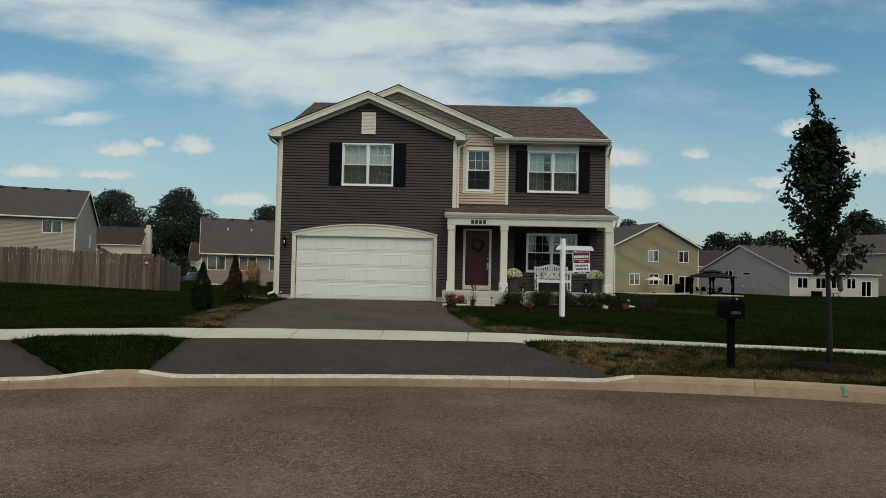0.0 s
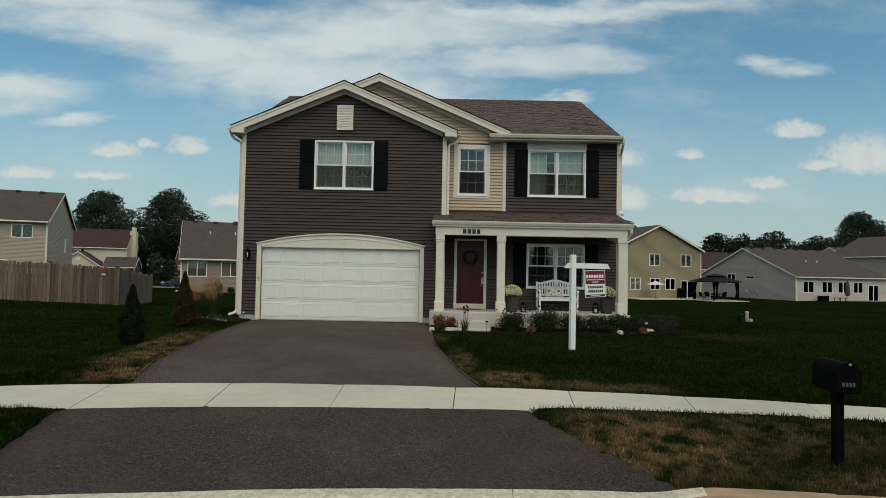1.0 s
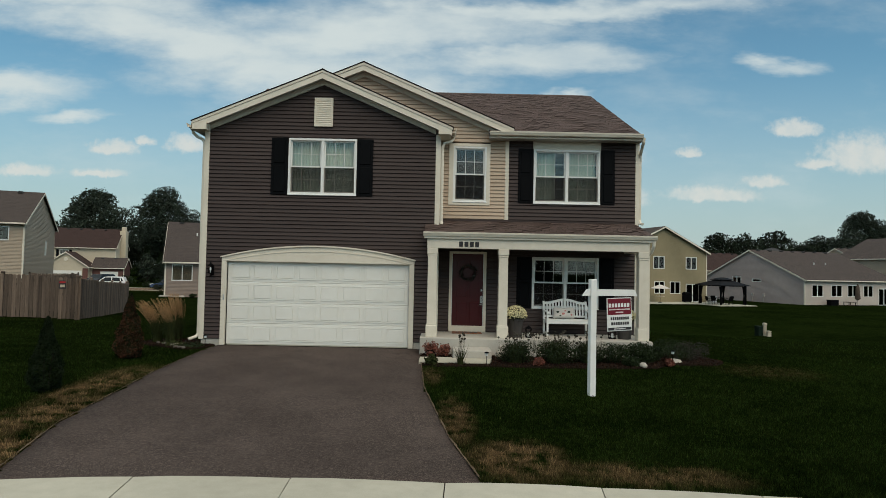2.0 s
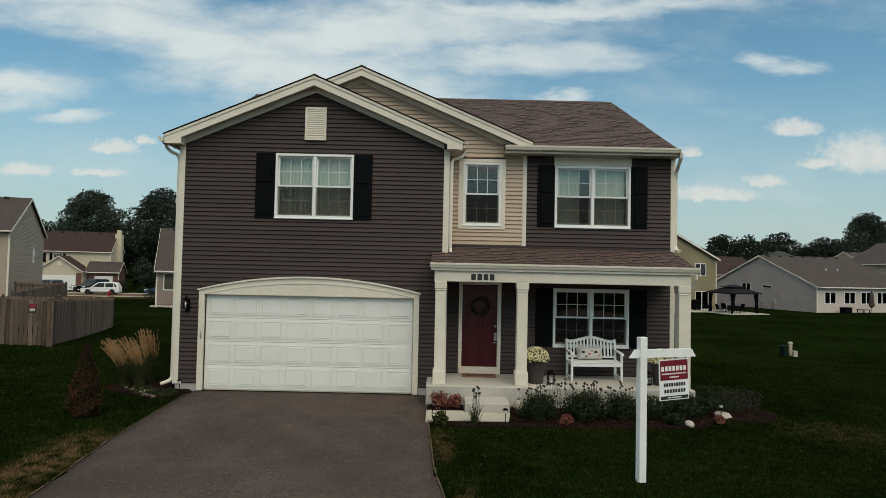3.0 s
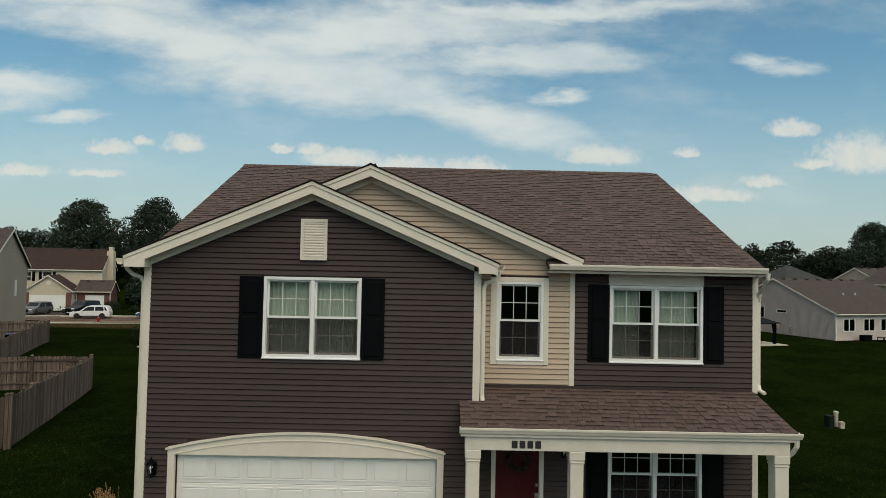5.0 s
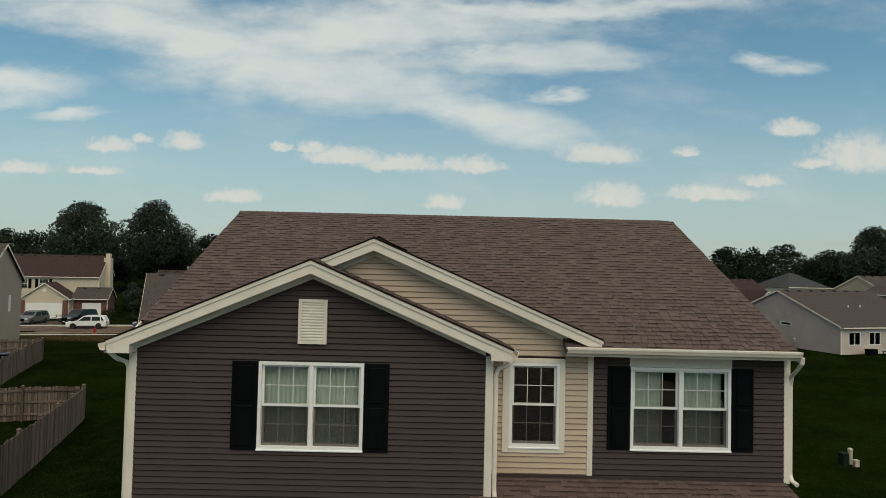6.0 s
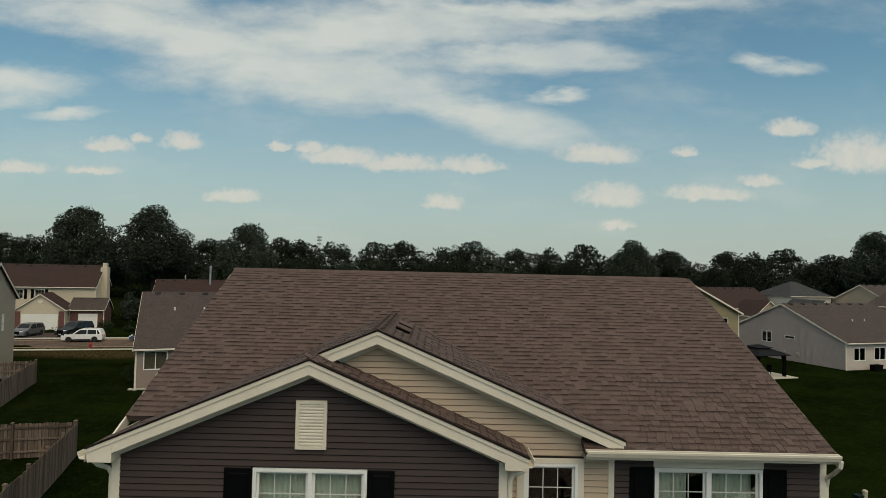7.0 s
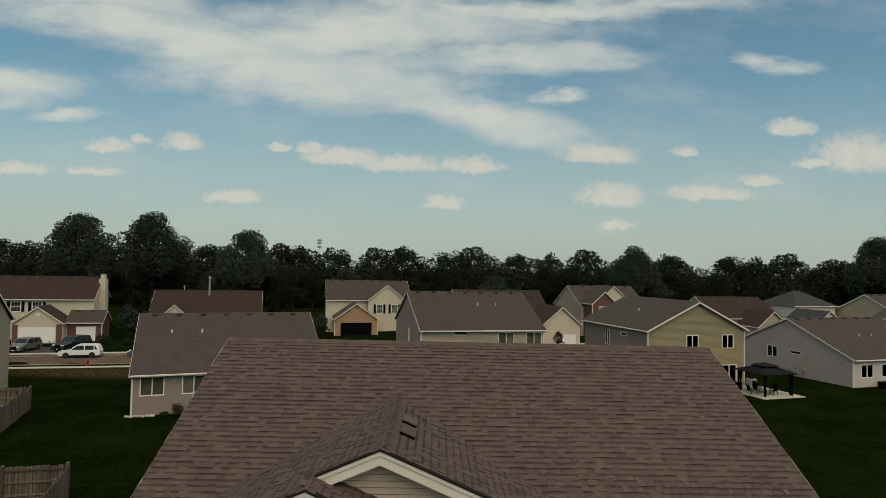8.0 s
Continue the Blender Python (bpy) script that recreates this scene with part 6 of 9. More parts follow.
hip_house("two-storey white house with a dark grey hip roof", pose(65.0, 98.0, -1.9, 0, 0, 16.0), 9.3, 8.2, 7.15, 9.7, "lap_white", "shingle_grey", [(4.4, 4.6, 1.0, 1.7), (7.6, 5.2, 1.8, 0.8)])
neighbour("white gabled porch roof of a hip-roofed house", pose(63.9, 89.5, -1.9, 0, 0, 16.0), 4.4, 6.0, 5.2, 6.7, "lap_white", "shingle_grey", False)
neighbour("two-storey tan house with a brown roof", pose(77.3, 90.2, -1.9, 0, 0, 16.0), 15.0, 11.0, 6.6, 9.4, "lap_beige", "shingle_dark", True, [("f", 5.0, 4.0, 1.2, 1.6, "hung")])

# ---- trees ----


def grove_crown(seed, w, hgt, n, size, mat, clump=22, shell=0.6):
    """A broad crown: lobes set round its limbs, leaves gathered into sprays with gaps between."""
    rng = np.random.default_rng(seed)
    lobes = [((0, 0, hgt * 0.56), (w * 0.34, w * 0.34, hgt * 0.34))]
    for k in range(clump):
        a, t = rng.uniform(0, 2 * math.pi), rng.uniform(0.12, 1.0)
        rr = w * 0.5 * math.sin(math.pi * min(1, 0.18 + 0.82 * t)) ** 0.6 * rng.uniform(0.55, 0.95)
        z = hgt * (0.2 + 0.72 * t)
        s = w * rng.uniform(0.08, 0.17)
        lobes.append(((rr * math.cos(a), rr * math.sin(a), z), (s, s, s * rng.uniform(0.7, 1.1))))
    C, d = crown_points(rng, lobes, n, shell)
    C = C[C[:, 2] > hgt * 0.08]
    V, F = leaf_quads(C, size, rng)
    return np_mesh("crown", V, F, M[mat])


def limb_mesh(seed, hgt, r, spread, n=7, low=0.25):
    rng = random.Random(seed)
    g = Geo()
    g.tube([(0, 0, -0.2), (0, 0, 0.25), (rng.uniform(-.1, .1), 0, hgt * 0.4), (rng.uniform(-.15, .15), rng.uniform(-.1, .1), hgt * 0.85)], [r * 1.25, r, r * 0.7, r * 0.15], 8)
    for k in range(n):
        a = k * 2.4 + rng.uniform(-.3, .3)
        z = hgt * (low + 0.5 * k / n)
        l = spread * rng.uniform(0.6, 1.0)
        g.tube([(0, 0, z), (l * 0.5 * math.cos(a), l * 0.5 * math.sin(a), z + l * 0.5), (l * math.cos(a), l * math.sin(a), z + l * 1.1)], [r * 0.35, r * 0.22, r * 0.06], 6)
    return g.mesh("trunk", M["bark"], True)


def tree_thing(label, m, trunk, crown, group=""):
    t = thing("tree", label, "tree", m, group)
    part("trunk", trunk, None, t)
    part("crown", crown, None, t)
    return t


def hangs_pose(x, y, rz=0.0, s=1.0):
    return pose(x, y, land(x, y), 0, 0, rz) @ Matrix.Diagonal((s, s, s, 1))


big = [tree_thing("tall broad silver-green tree", hangs_pose(-92 + i * 3, 130, 30 * i), limb_mesh(i, 17, 0.5, 6), grove_crown(20 + i, 17, 21, 30000, 0.24, "leaf_silver", 60, 0.72)) for i in range(2)]
mid = [tree_thing("broad dark green tree at the edge of the woods", hangs_pose(-120 + i * 14, 165, 40 * i), limb_mesh(9 + i, 12, 0.4, 5), grove_crown(40 + i, 13, 14.5, 12500, 0.25, "leaf_far" if i < 3 else "leaf_silver", 40, 0.72), "trees along the woods") for i in range(4)]
big[0].matrix_basis = hangs_pose(-99, 164, 10, 1.22)
big[1].matrix_basis = hangs_pose(-78, 162, 120, 1.24)
copy_thing(big[0], hangs_pose(-54, 168, 200, 0.86))
copy_thing(big[1], hangs_pose(58, 165, 250, 0.74))
copy_thing(big[0], hangs_pose(131, 168, 90, 0.92))
back = [tree_thing("broad dark green tree deep in the woods", hangs_pose(-120 + i * 14, 195, 40 * i), limb_mesh(19 + i, 12, 0.4, 5), grove_crown(50 + i, 14, 14.5, 7000, 0.30, "leaf_far", 30, 0.72), "trees in the woods") for i in range(3)]
rng = random.Random(11)
for x0, x1, y, n, s0, s1, kinds in ((-180, 190, 168, 36, 0.80, 1.04, mid), (-210, 230, 190, 40, 1.04, 1.16, back)):
    k = 0
    for i in range(n):
        x = x0 + (x1 - x0) * (i + rng.uniform(-0.3, 0.3)) / (n - 1)
        mm = hangs_pose(x, y + rng.uniform(-7, 7), rng.uniform(0, 360), rng.uniform(s0, s1))
        if k < len(kinds):
            kinds[k].matrix_basis = mm
        else:
            copy_thing(kinds[k % len(kinds)], mm)
        k += 1


def build_woods():
    """The undergrowth and far trees that close the woods."""
    rng = np.random.default_rng(77)
    n = 80000
    x = rng.uniform(-230, 250, n)
    y = 168 + rng.uniform(0, 36, n)
    top = 12.0 + 1.6 * np.sin(x * 0.13) + 1.8 * np.sin(x * 0.37 + 1) + 0.12 * (y - 168)
    z = -1.9 + top * rng.uniform(0, 1, n) ** 0.8
    V, F = leaf_quads(np.stack([x, y, z], 1), 0.45, rng)
    ob = new("woods", np_mesh("woods", V, F, M["leaf_far"]))
    tagged(ob, "dense dark green woods behind the houses", "woods", kind="stuff")


build_woods()


def spruce_mesh(seed, hgt, rad, n, size, mat):
    rng = np.random.default_rng(seed)
    t = rng.uniform(0, 1, n) ** 0.75
    a = rng.uniform(0, 2 * math.pi, n)
    tier = 0.75 + 0.25 * np.cos(t * 46 + 0.8 * np.sin(3 * a))
    r = rad * (1 - t) * tier * rng.uniform(0.55, 1.05, n) + 0.02
    C = np.stack([r * np.cos(a), r * np.sin(a), hgt * (0.05 + 0.95 * t) - 0.25 * r], 1)
    out = np.stack([np.cos(a), np.sin(a), np.full(n, 0.25)], 1)
    V, F = leaf_quads(C, size, rng, out)
    return np_mesh("crown", V, F, M[mat])


sp = thing("tree", "dark green spruce beside a house", "tree", hangs_pose(-52.5, 99), "spruces")
part("trunk", Geo().tube([(0, 0, -0.2), (0, 0, 6.5)], [0.16, 0.03], 7).mesh("trunk", M["bark"], True), None, sp)
part("crown", spruce_mesh(3, 7.0, 2.2, 2600, 0.30, "needle"), None, sp)
for x, y, s in ((-49, 97, 0.85), (-28, 103, 1.05), (-24.5, 99, 0.8), (31, 97, 0.7), (80.5, 86, 0.75), (-46, 104, 1.2), (-56.5, 97, 1.15), (-60, 101, 1.3), (-43.5, 101, 1.1), (-40, 108, 1.3), (-30.5, 112, 1.3)):
    copy_thing(sp, hangs_pose(x, y, x * 7, s))
sm = tree_thing("small rounded green tree beside a house", hangs_pose(-44.5, 88), limb_mesh(31, 2.6, 0.09, 0.9), grove_crown(61, 3.2, 4.2, 1600, 0.16, "leaf_silver", 14), "small trees")
for x, y, s in ((-42, 86, 0.6), (-21.5, 97.5, 0.9), (-19.5, 95.5, 0.75), (-27.5, 90, 1.0), (20.5, 84, 0.6), (33, 97, 0.8), (-17.8, 95.5, 0.9), (-46.5, 87.0, 1.25), (-20.2, 99.0, 0.75)):
    copy_thing(sm, hangs_pose(x, y, x * 9, s))


def mast():
    t = thing("radio_mast", "thin grey lattice radio mast far behind the woods", "mast", pose(-78, 400, -2))
    for k in range(3):
        a = k * 2.0944
        part("leg", Geo().tube([(0.9 * math.cos(a), 0.9 * math.sin(a), 0), (0.35 * math.cos(a), 0.35 * math.sin(a), 30)], 0.09, 6), M["metal_mast"], t)
    for k in range(14):
        z = 14 + k * 1.15
        part("cross_ring", Geo().lathe([(0.62, z), (0.66, z + 0.1), (0.62, z + 0.2)], 0, 0, 3), M["metal_mast"], t)
    for z in (25, 27.5, 29.5):
        part("antenna_ring", Geo().lathe([(1.5, z), (1.55, z + 0.5), (1.5, z + 1.0)], 0, 0, 9), M["metal_mast"], t)


mast()

# ---- front yard ----


def sign_post():
    t = thing("sale_sign", "white wooden yard post with a hanging maroon and white sign", "sign", pose(5.96, -5.35, land(5.96, -5.35), 0, 0, 18))
    part("post", Geo().box(-0.06, 0.06, -0.05, 0.05, -0.25, 2.06, 0.008), M["white"], t, "white painted post")
    part("arm", Geo().prism([(-0.20, 1.765), (-0.062, 1.765), (-0.062, 1.88), (-0.11, 1.88)], -0.03, 0.03), M["white"], t)
    part("arm", Geo().prism([(0.062, 1.765), (0.92, 1.765), (0.85, 1.88), (0.062, 1.88)], -0.03, 0.03), M["white"], t)
    for x in (0.40, 0.76):
        part("link", Geo().tube([(x, 0, 1.77), (x, 0, 1.71)], 0.006, 6), M["metal_black"], t)
    panel = part("panel", Geo().box(0.30, 0.86, -0.008, 0.008, 1.045, 1.695, 0.004), M["white"], t, "white sign panel hanging a little askew", at=pose(0.07, 0, 0.155, 0, -2.2, 0) @ Matrix.Diagonal((0.92, 1, 0.92, 1)))
    part("header", Geo().box(0.318, 0.842, -0.011, -0.008, 1.365, 1.677), M["maroon"], panel, "maroon upper field")
    part("footer", Geo().box(0.318, 0.842, -0.011, -0.008, 1.063, 1.115), M["ink"], panel, "dark lower strip")
    rows = [(1.51, 0.075, 0.335, 0.825, "white"), (1.455, 0.022, 0.345, 0.815, "white"), (1.40, 0.022, 0.49, 0.67, "white"),
            (1.265, 0.055, 0.375, 0.80, "ink"), (1.165, 0.055, 0.385, 0.80, "ink"), (1.08, 0.018, 0.45, 0.71, "white")]
    for z, h, a, b, mt in rows:
        n = max(3, int((b - a) / (h * 0.85)))
        for k in range(n):
            w = (b - a) / n
            part("mark", Geo().box(a + k * w, a + (k + 0.72) * w, -0.014, -0.011, z, z + h), M[mt], panel)


def mailbox():
    t = thing("mailbox", "black rounded metal mailbox on a square black post", "mailbox", pose(7.0, -12.6, -0.19, 0, 0, -3) @ Matrix.Diagonal((0.91, 0.86, 1.0, 1)))
    part("post", Geo().box(-0.047, 0.047, -0.05, 0.05, -0.3, 0.68, 0.008), M["metal_black"], t)
    part("platform", Geo().box(-0.10, 0.10, -0.17, 0.25, 0.66, 0.685, 0.004), M["metal_black"], t)
    arc = [(0.118 * math.cos(a), 0.84 + 0.118 * math.sin(a)) for a in [math.pi * k / 14 for k in range(15)]]
    part("body", Geo().prism([(0.118, 0.685), *arc, (-0.118, 0.685)], -0.20, 0.28), M["metal_black"], t, smooth=False)
    arc = [(0.126 * math.cos(a), 0.84 + 0.126 * math.sin(a)) for a in [math.pi * k / 14 for k in range(15)]]
    door = part("door", Geo().prism([(0.126, 0.678), *arc, (-0.126, 0.678)], -0.222, -0.20), M["metal_black"], t)
    part("latch", Geo().box(-0.015, 0.015, -0.245, -0.222, 0.93, 0.955, 0.004), M["steel"], door)
    for k in range(4):
        part("number_mark", Geo().box(-0.072 + k * 0.035, -0.048 + k * 0.035, -0.226, -0.222, 0.735, 0.775), M["number_grey"], door, "small grey number mark")
    part("flag", Geo().box(0.12, 0.128, -0.05, 0.11, 0.80, 0.835, 0.003), M["hydrant"], t)


def young_tree():
    x, y = 8.45, -12.52
    t = thing("tree", "slender young street tree with dark glossy leaves", "tree", pose(x, y, land(x, y)))
    g = Geo().tube([(0, 0, -0.2), (0.01, 0, 0.5), (-0.01, 0.01, 1.3), (0.0, 0, 2.3), (-0.1, 0, 3.3), (-0.22, 0, 3.95)], [0.045, 0.036, 0.03, 0.022, 0.012, 0.004], 9)
    rng = random.Random(4)
    limbs = []
    for k in range(30):
        a = k * 2.4 + rng.uniform(-0.3, 0.3)
        z = 1.25 + 2.2 * (k / 30) ** 0.9
        reach = 0.44 * (1 - (k / 30) ** 1.9) * rng.uniform(0.72, 1.05) + 0.10
        lean = -0.15 * smooth01(z, 1.2, 2.0) - 0.03 * max(0, z - 2)
        p = [Vector((-0.04 * max(0, z - 2), 0, z)), Vector((lean * 0.7 + reach * 0.5 * math.cos(a), reach * 0.5 * math.sin(a), z + reach * 0.45)), Vector((reach * math.cos(a) + lean, reach * math.sin(a), z + reach * 1.05))]
        limbs.append(p)
        g.tube(p, [0.011, 0.008, 0.003], 5)
    part("trunk", g, M["bark"], t, smooth=True)
    nr = np.random.default_rng(8)
    C = []
    for p in limbs:
        for j in range(210):
            u = nr.uniform(0.12, 1.12)
            q = p[0].lerp(p[1], u * 2) if u < 0.5 else p[1].lerp(p[2], u * 2 - 1)
            C.append(np.array(q) + nr.normal(0, 0.058, 3))
    for j in range(170):
        u = nr.uniform(0, 1)
        C.append(np.array((-0.06 - 0.18 * u, 0, 3.1 + 0.95 * u)) + nr.normal(0, 0.10 * (1.1 - u), 3))
    C = np.array(C)
    d = np.stack([C[:, 0], C[:, 1], np.full(len(C), -0.3)], 1)
    d /= np.linalg.norm(d, axis=1)[:, None] + 1e-6
    V, F = leaf_quads(C, 0.047, nr, d * 0.6)
    part("crown", np_mesh("crown", V, F, M["leaf_dark"]), None, t)
    rng2 = np.random.default_rng(5)
    n, R = 40, 0.56
    vs = [(0, 0, 0.07)] + [(R * k * math.cos(2 * math.pi * i / n) * (1 + 0.05 * math.sin(i * 3.1)), R * k * math.sin(2 * math.pi * i / n) * (1 + 0.05 * math.cos(i * 2.3)), z) for k, z in ((0.5, 0.06), (0.85, 0.035), (1.0, -0.05)) for i in range(n)]
    fs = [(0, 1 + i, 1 + (i + 1) % n) for i in range(n)] + [(1 + k * n + i, 1 + (k + 1) * n + i, 1 + (k + 1) * n + (i + 1) % n, 1 + k * n + (i + 1) % n) for k in range(2) for i in range(n)]
    ob = part("mulch_ring", Geo().add(vs, fs), M["mulch"], None, smooth=True, at=pose(x, y, land(x, y)))
    tagged(ob, "dark round mulch bed under the young tree", "mulch", kind="structure")


def spray(seed, n, rad, hgt, size, mat, cone=False, base=0.05):
    """Foliage of a low plant."""
    rng = np.random.default_rng(seed)
    if cone:
        t = rng.uniform(0, 1, n) ** 1.15
        a = rng.uniform(0, 2 * math.pi, n)
        r = rad * np.interp(t, [0, 0.08, 0.3, 0.55, 0.78, 0.93, 1], [0.70, 0.95, 0.97, 0.66, 0.34, 0.18, 0.04]) * (0.7 + 0.3 * rng.uniform(0, 1, n) ** 0.5) * (1 + 0.14 * np.sin(a * 5 + t * 9) + 0.12 * np.sin(a * 3 - t * 21))
        C = np.stack([r * np.cos(a), r * np.sin(a), hgt * t + base], 1)
        out = np.stack([np.cos(a) * 0.5, np.sin(a) * 0.5, np.full(n, 0.9)], 1)
    else:
        lobes = [((0, 0, hgt * 0.5), (rad * 0.7, rad * 0.7, hgt * 0.5))] + [((rad * 0.55 * math.cos(k * 1.1), rad * 0.55 * math.sin(k * 1.1), hgt * rng.uniform(0.3, 0.65)), (rad * 0.4, rad * 0.4, hgt * 0.35)) for k in range(6)]
        C, out = crown_points(rng, lobes, n, 0.4)
        C[:, 2] = np.maximum(C[:, 2], base)
        out = out * 0.6 + np.array([0, 0, 0.4])
    V, F = leaf_quads(C, size, rng, out)
    return np_mesh("foliage", V, F, M[mat])


def blades(seed, n, rad, hgt, width, mat, lean=0.35, wind=(0, 0)):
    """Long arching leaves from one crown."""
    rng = np.random.default_rng(seed)
    V, F = [], []
    for i in range(n):
        a, l = rng.uniform(0, 2 * math.pi), hgt * rng.uniform(0.6, 1.08)
        b = rng.uniform(0, rad, 1)[0] * 0.45
        s = lean * rng.uniform(0.2, 1.0)
        d = np.array((math.cos(a), math.sin(a)))
        side = np.array((-d[1], d[0])) * width * 0.5
        k0 = len(V)
        for t in (0, 0.4, 0.75, 1.0):
            p = d * (b + s * l * t ** 1.7) + np.array(wind) * l * t ** 2
            z = l * (t - 0.22 * s * t ** 3)
            w = side * (1 - 0.85 * t)
            V += [(*(p - w), z), (*(p + w), z)]
        F += [(k0 + 2 * j, k0 + 2 * j + 1, k0 + 2 * j + 3, k0 + 2 * j + 2) for j in range(3)]
    return np_mesh("leaves", V, F, M[mat])


def plumes(seed, n, rad, hgt, mat, wind):
    """Feathery seed plumes on thin stalks."""
    rng = np.random.default_rng(seed)
    C, S = [], Geo()
    for i in range(n):
        a, l = rng.uniform(0, 2 * math.pi), hgt * rng.uniform(0.75, 1.05)
        b = rad * rng.uniform(0, 0.5)
        d = np.array((math.cos(a), math.sin(a))) * 0.17 * rng.uniform(0.1, 1.0)

        def at(t):
            p = np.array((math.cos(a), math.sin(a))) * b + d * l * t ** 1.5 + np.array(wind) * l * t ** 2.2
            return np.array((*p, l * (t - 0.06 * t ** 3)))
        S.tube([at(0.3), at(0.55), at(0.75)], 0.0025, 3)
        for t in np.linspace(0.62, 1.0, 40):
            w = 0.012 * math.sin(math.pi * min(1.0, (t - 0.60) / 0.42)) + 0.002
            C.append(at(t) + rng.normal(0, w * 0.6, 3))
    C = np.array(C)
    V, F = leaf_quads(C, 0.015, rng, np.tile((0.1, 0, 1.0), (len(C), 1)) * 0.3)
    return np_mesh("plumes", V, F, M[mat]), S.mesh("stalks", M["grassleaf"])


def seed_heads(seed, n, rad, h0, h1):
    rng = random.Random(seed)
    g, hd = Geo(), Geo()
    for i in range(n):
        a, r = rng.uniform(0, 6.28), rad * rng.uniform(0.1, 1.0)
        x, y, h = r * math.cos(a), r * math.sin(a), rng.uniform(h0, h1)
        x2, y2 = x * 1.15 + rng.uniform(-.04, .04), y * 1.15
        g.tube([(x, y, 0.2), (x2, y2, h)], 0.003, 4)
        hd.lathe([(0.006, h - 0.022), (0.024, h - 0.008), (0.026, h + 0.006), (0.012, h + 0.024)], x2, y2, 6)
    return g.mesh("stalks", M["seed"]), hd.mesh("seed_heads", M["seed"])


def shrub(label, x, y, mesh_list, cat="shrub", z=None, name="shrub", group=""):
    t = thing(name, label, cat, pose(x, y, land(x, y) if z is None else z), group)
    for nm, me in mesh_list:
        ob = part(nm, me, None, t)
        if nm in ("plumes", "stalks", "seed_heads", "leaves", "foliage", "stems", "dry_foliage"):
            ob["kind"] = "stuff"
    return t


def stems(n, h, r=0.012):
    g = Geo()
    for k in range(n):
        a = 2.4 * k
        g.tube([(0.02 * math.cos(a), 0.02 * math.sin(a), -0.08), (0.12 * math.cos(a) * h, 0.12 * math.sin(a) * h, h * 0.75)], [r, r * 0.4], 5)
    return g.mesh("stems", M["bark"])


sign_post()
mailbox()
young_tree()
shrub("dark green conical arborvitae at the lawn's edge", -3.28, -5.95, [("stems", stems(4, 0.9)), ("foliage", spray(1, 8000, 0.25, 1.20, 0.021, "needle", True))], "conifer")
shrub("browning conical arborvitae beside the driveway", -3.67, -2.5, [("stems", stems(4, 0.9)), ("foliage", spray(2, 5200, 0.28, 1.42, 0.021, "needle", True)), ("dry_foliage", spray(3, 6000, 0.285, 1.40, 0.021, "rust_leaf", True))], "conifer")
for x, y, s, k, wd in ((-4.25, 0.10, 0.93, 1, -0.45), (-3.82, -0.05, 1.0, 2, -0.30), (-3.98, 0.75, 1.08, 3, -0.12)):
    pl, st = plumes(10 + k, 84, 0.24, 1.25 * s, "plume", (wd * 0.75, 0))
    shrub("clump of feather reed grass with straw-coloured plumes", x, y, [("leaves", blades(20 + k, 420, 0.26, 0.70 * s, 0.008, "grassleaf", 0.45, (-0.1, 0))), ("plumes", pl), ("stalks", st)], "grass", group="reed grass clumps", name="ornamental_grass")


def bed(name, outline, label, up=0.05):
    """A mulched bed: a low mound inside an outline."""
    n = len(outline)
    cx, cy = sum(p[0] for p in outline) / n, sum(p[1] for p in outline) / n
    rings = []
    pts = []
    for i in range(n):
        a, b = outline[i], outline[(i + 1) % n]
        m = max(2, int(math.dist(a, b) / 0.15))
        pts += [(a[0] + (b[0] - a[0]) * j / m, a[1] + (b[1] - a[1]) * j / m) for j in range(m)]
    N = len(pts)
    vs, fs = [], []
    for k, zz in ((1.0, -0.08), (0.985, 0.015), (0.93, up), (0.6, up), (0.25, up)):
        for x, y in pts:
            X, Y = cx + (x - cx) * k, cy + (y - cy) * k
            vs.append((X, Y, land(X, Y) + zz + 0.012 * noise.noise((X * 9, Y * 9, 2))))
    for k in range(4):
        fs += [(k * N + i, k * N + (i + 1) % N, (k + 1) * N + (i + 1) % N, (k + 1) * N + i) for i in range(N)]
    vs.append((cx, cy, land(cx, cy) + up))
    fs += [(4 * N + i, 4 * N + (i + 1) % N, len(vs) - 1) for i in range(N)]
    base = part(name, Geo().add(vs, fs), M["mulch"], smooth=True)
    tagged(base, label, "flower bed", kind="structure")
    rng = np.random.default_rng(n * 7 + int(cx * 10) % 50)
    lo, hi = np.min(pts, axis=0), np.max(pts, axis=0)
    C = []
    for q in rng.uniform(0, 1, (int(900 * (hi[0] - lo[0]) * (hi[1] - lo[1])) + 200, 2)):
        x, y = lo + (hi - lo) * q
        inside = False
        for i in range(N):
            (xa, ya), (xb, yb) = pts[i], pts[(i + 1) % N]
            if (ya > y) != (yb > y) and x < xa + (xb - xa) * (y - ya) / (yb - ya):
                inside = not inside
        if inside:
            C.append((x, y, land(x, y) + up * rng.uniform(0.5, 1.0) + 0.012))
    V, F = leaf_quads(np.array(C), 0.022, rng)
    chips = part("mulch_chips", np_mesh("mulch_chips", V, F, M["mulch_chip"]), None, base)
    chips["kind"] = "stuff"


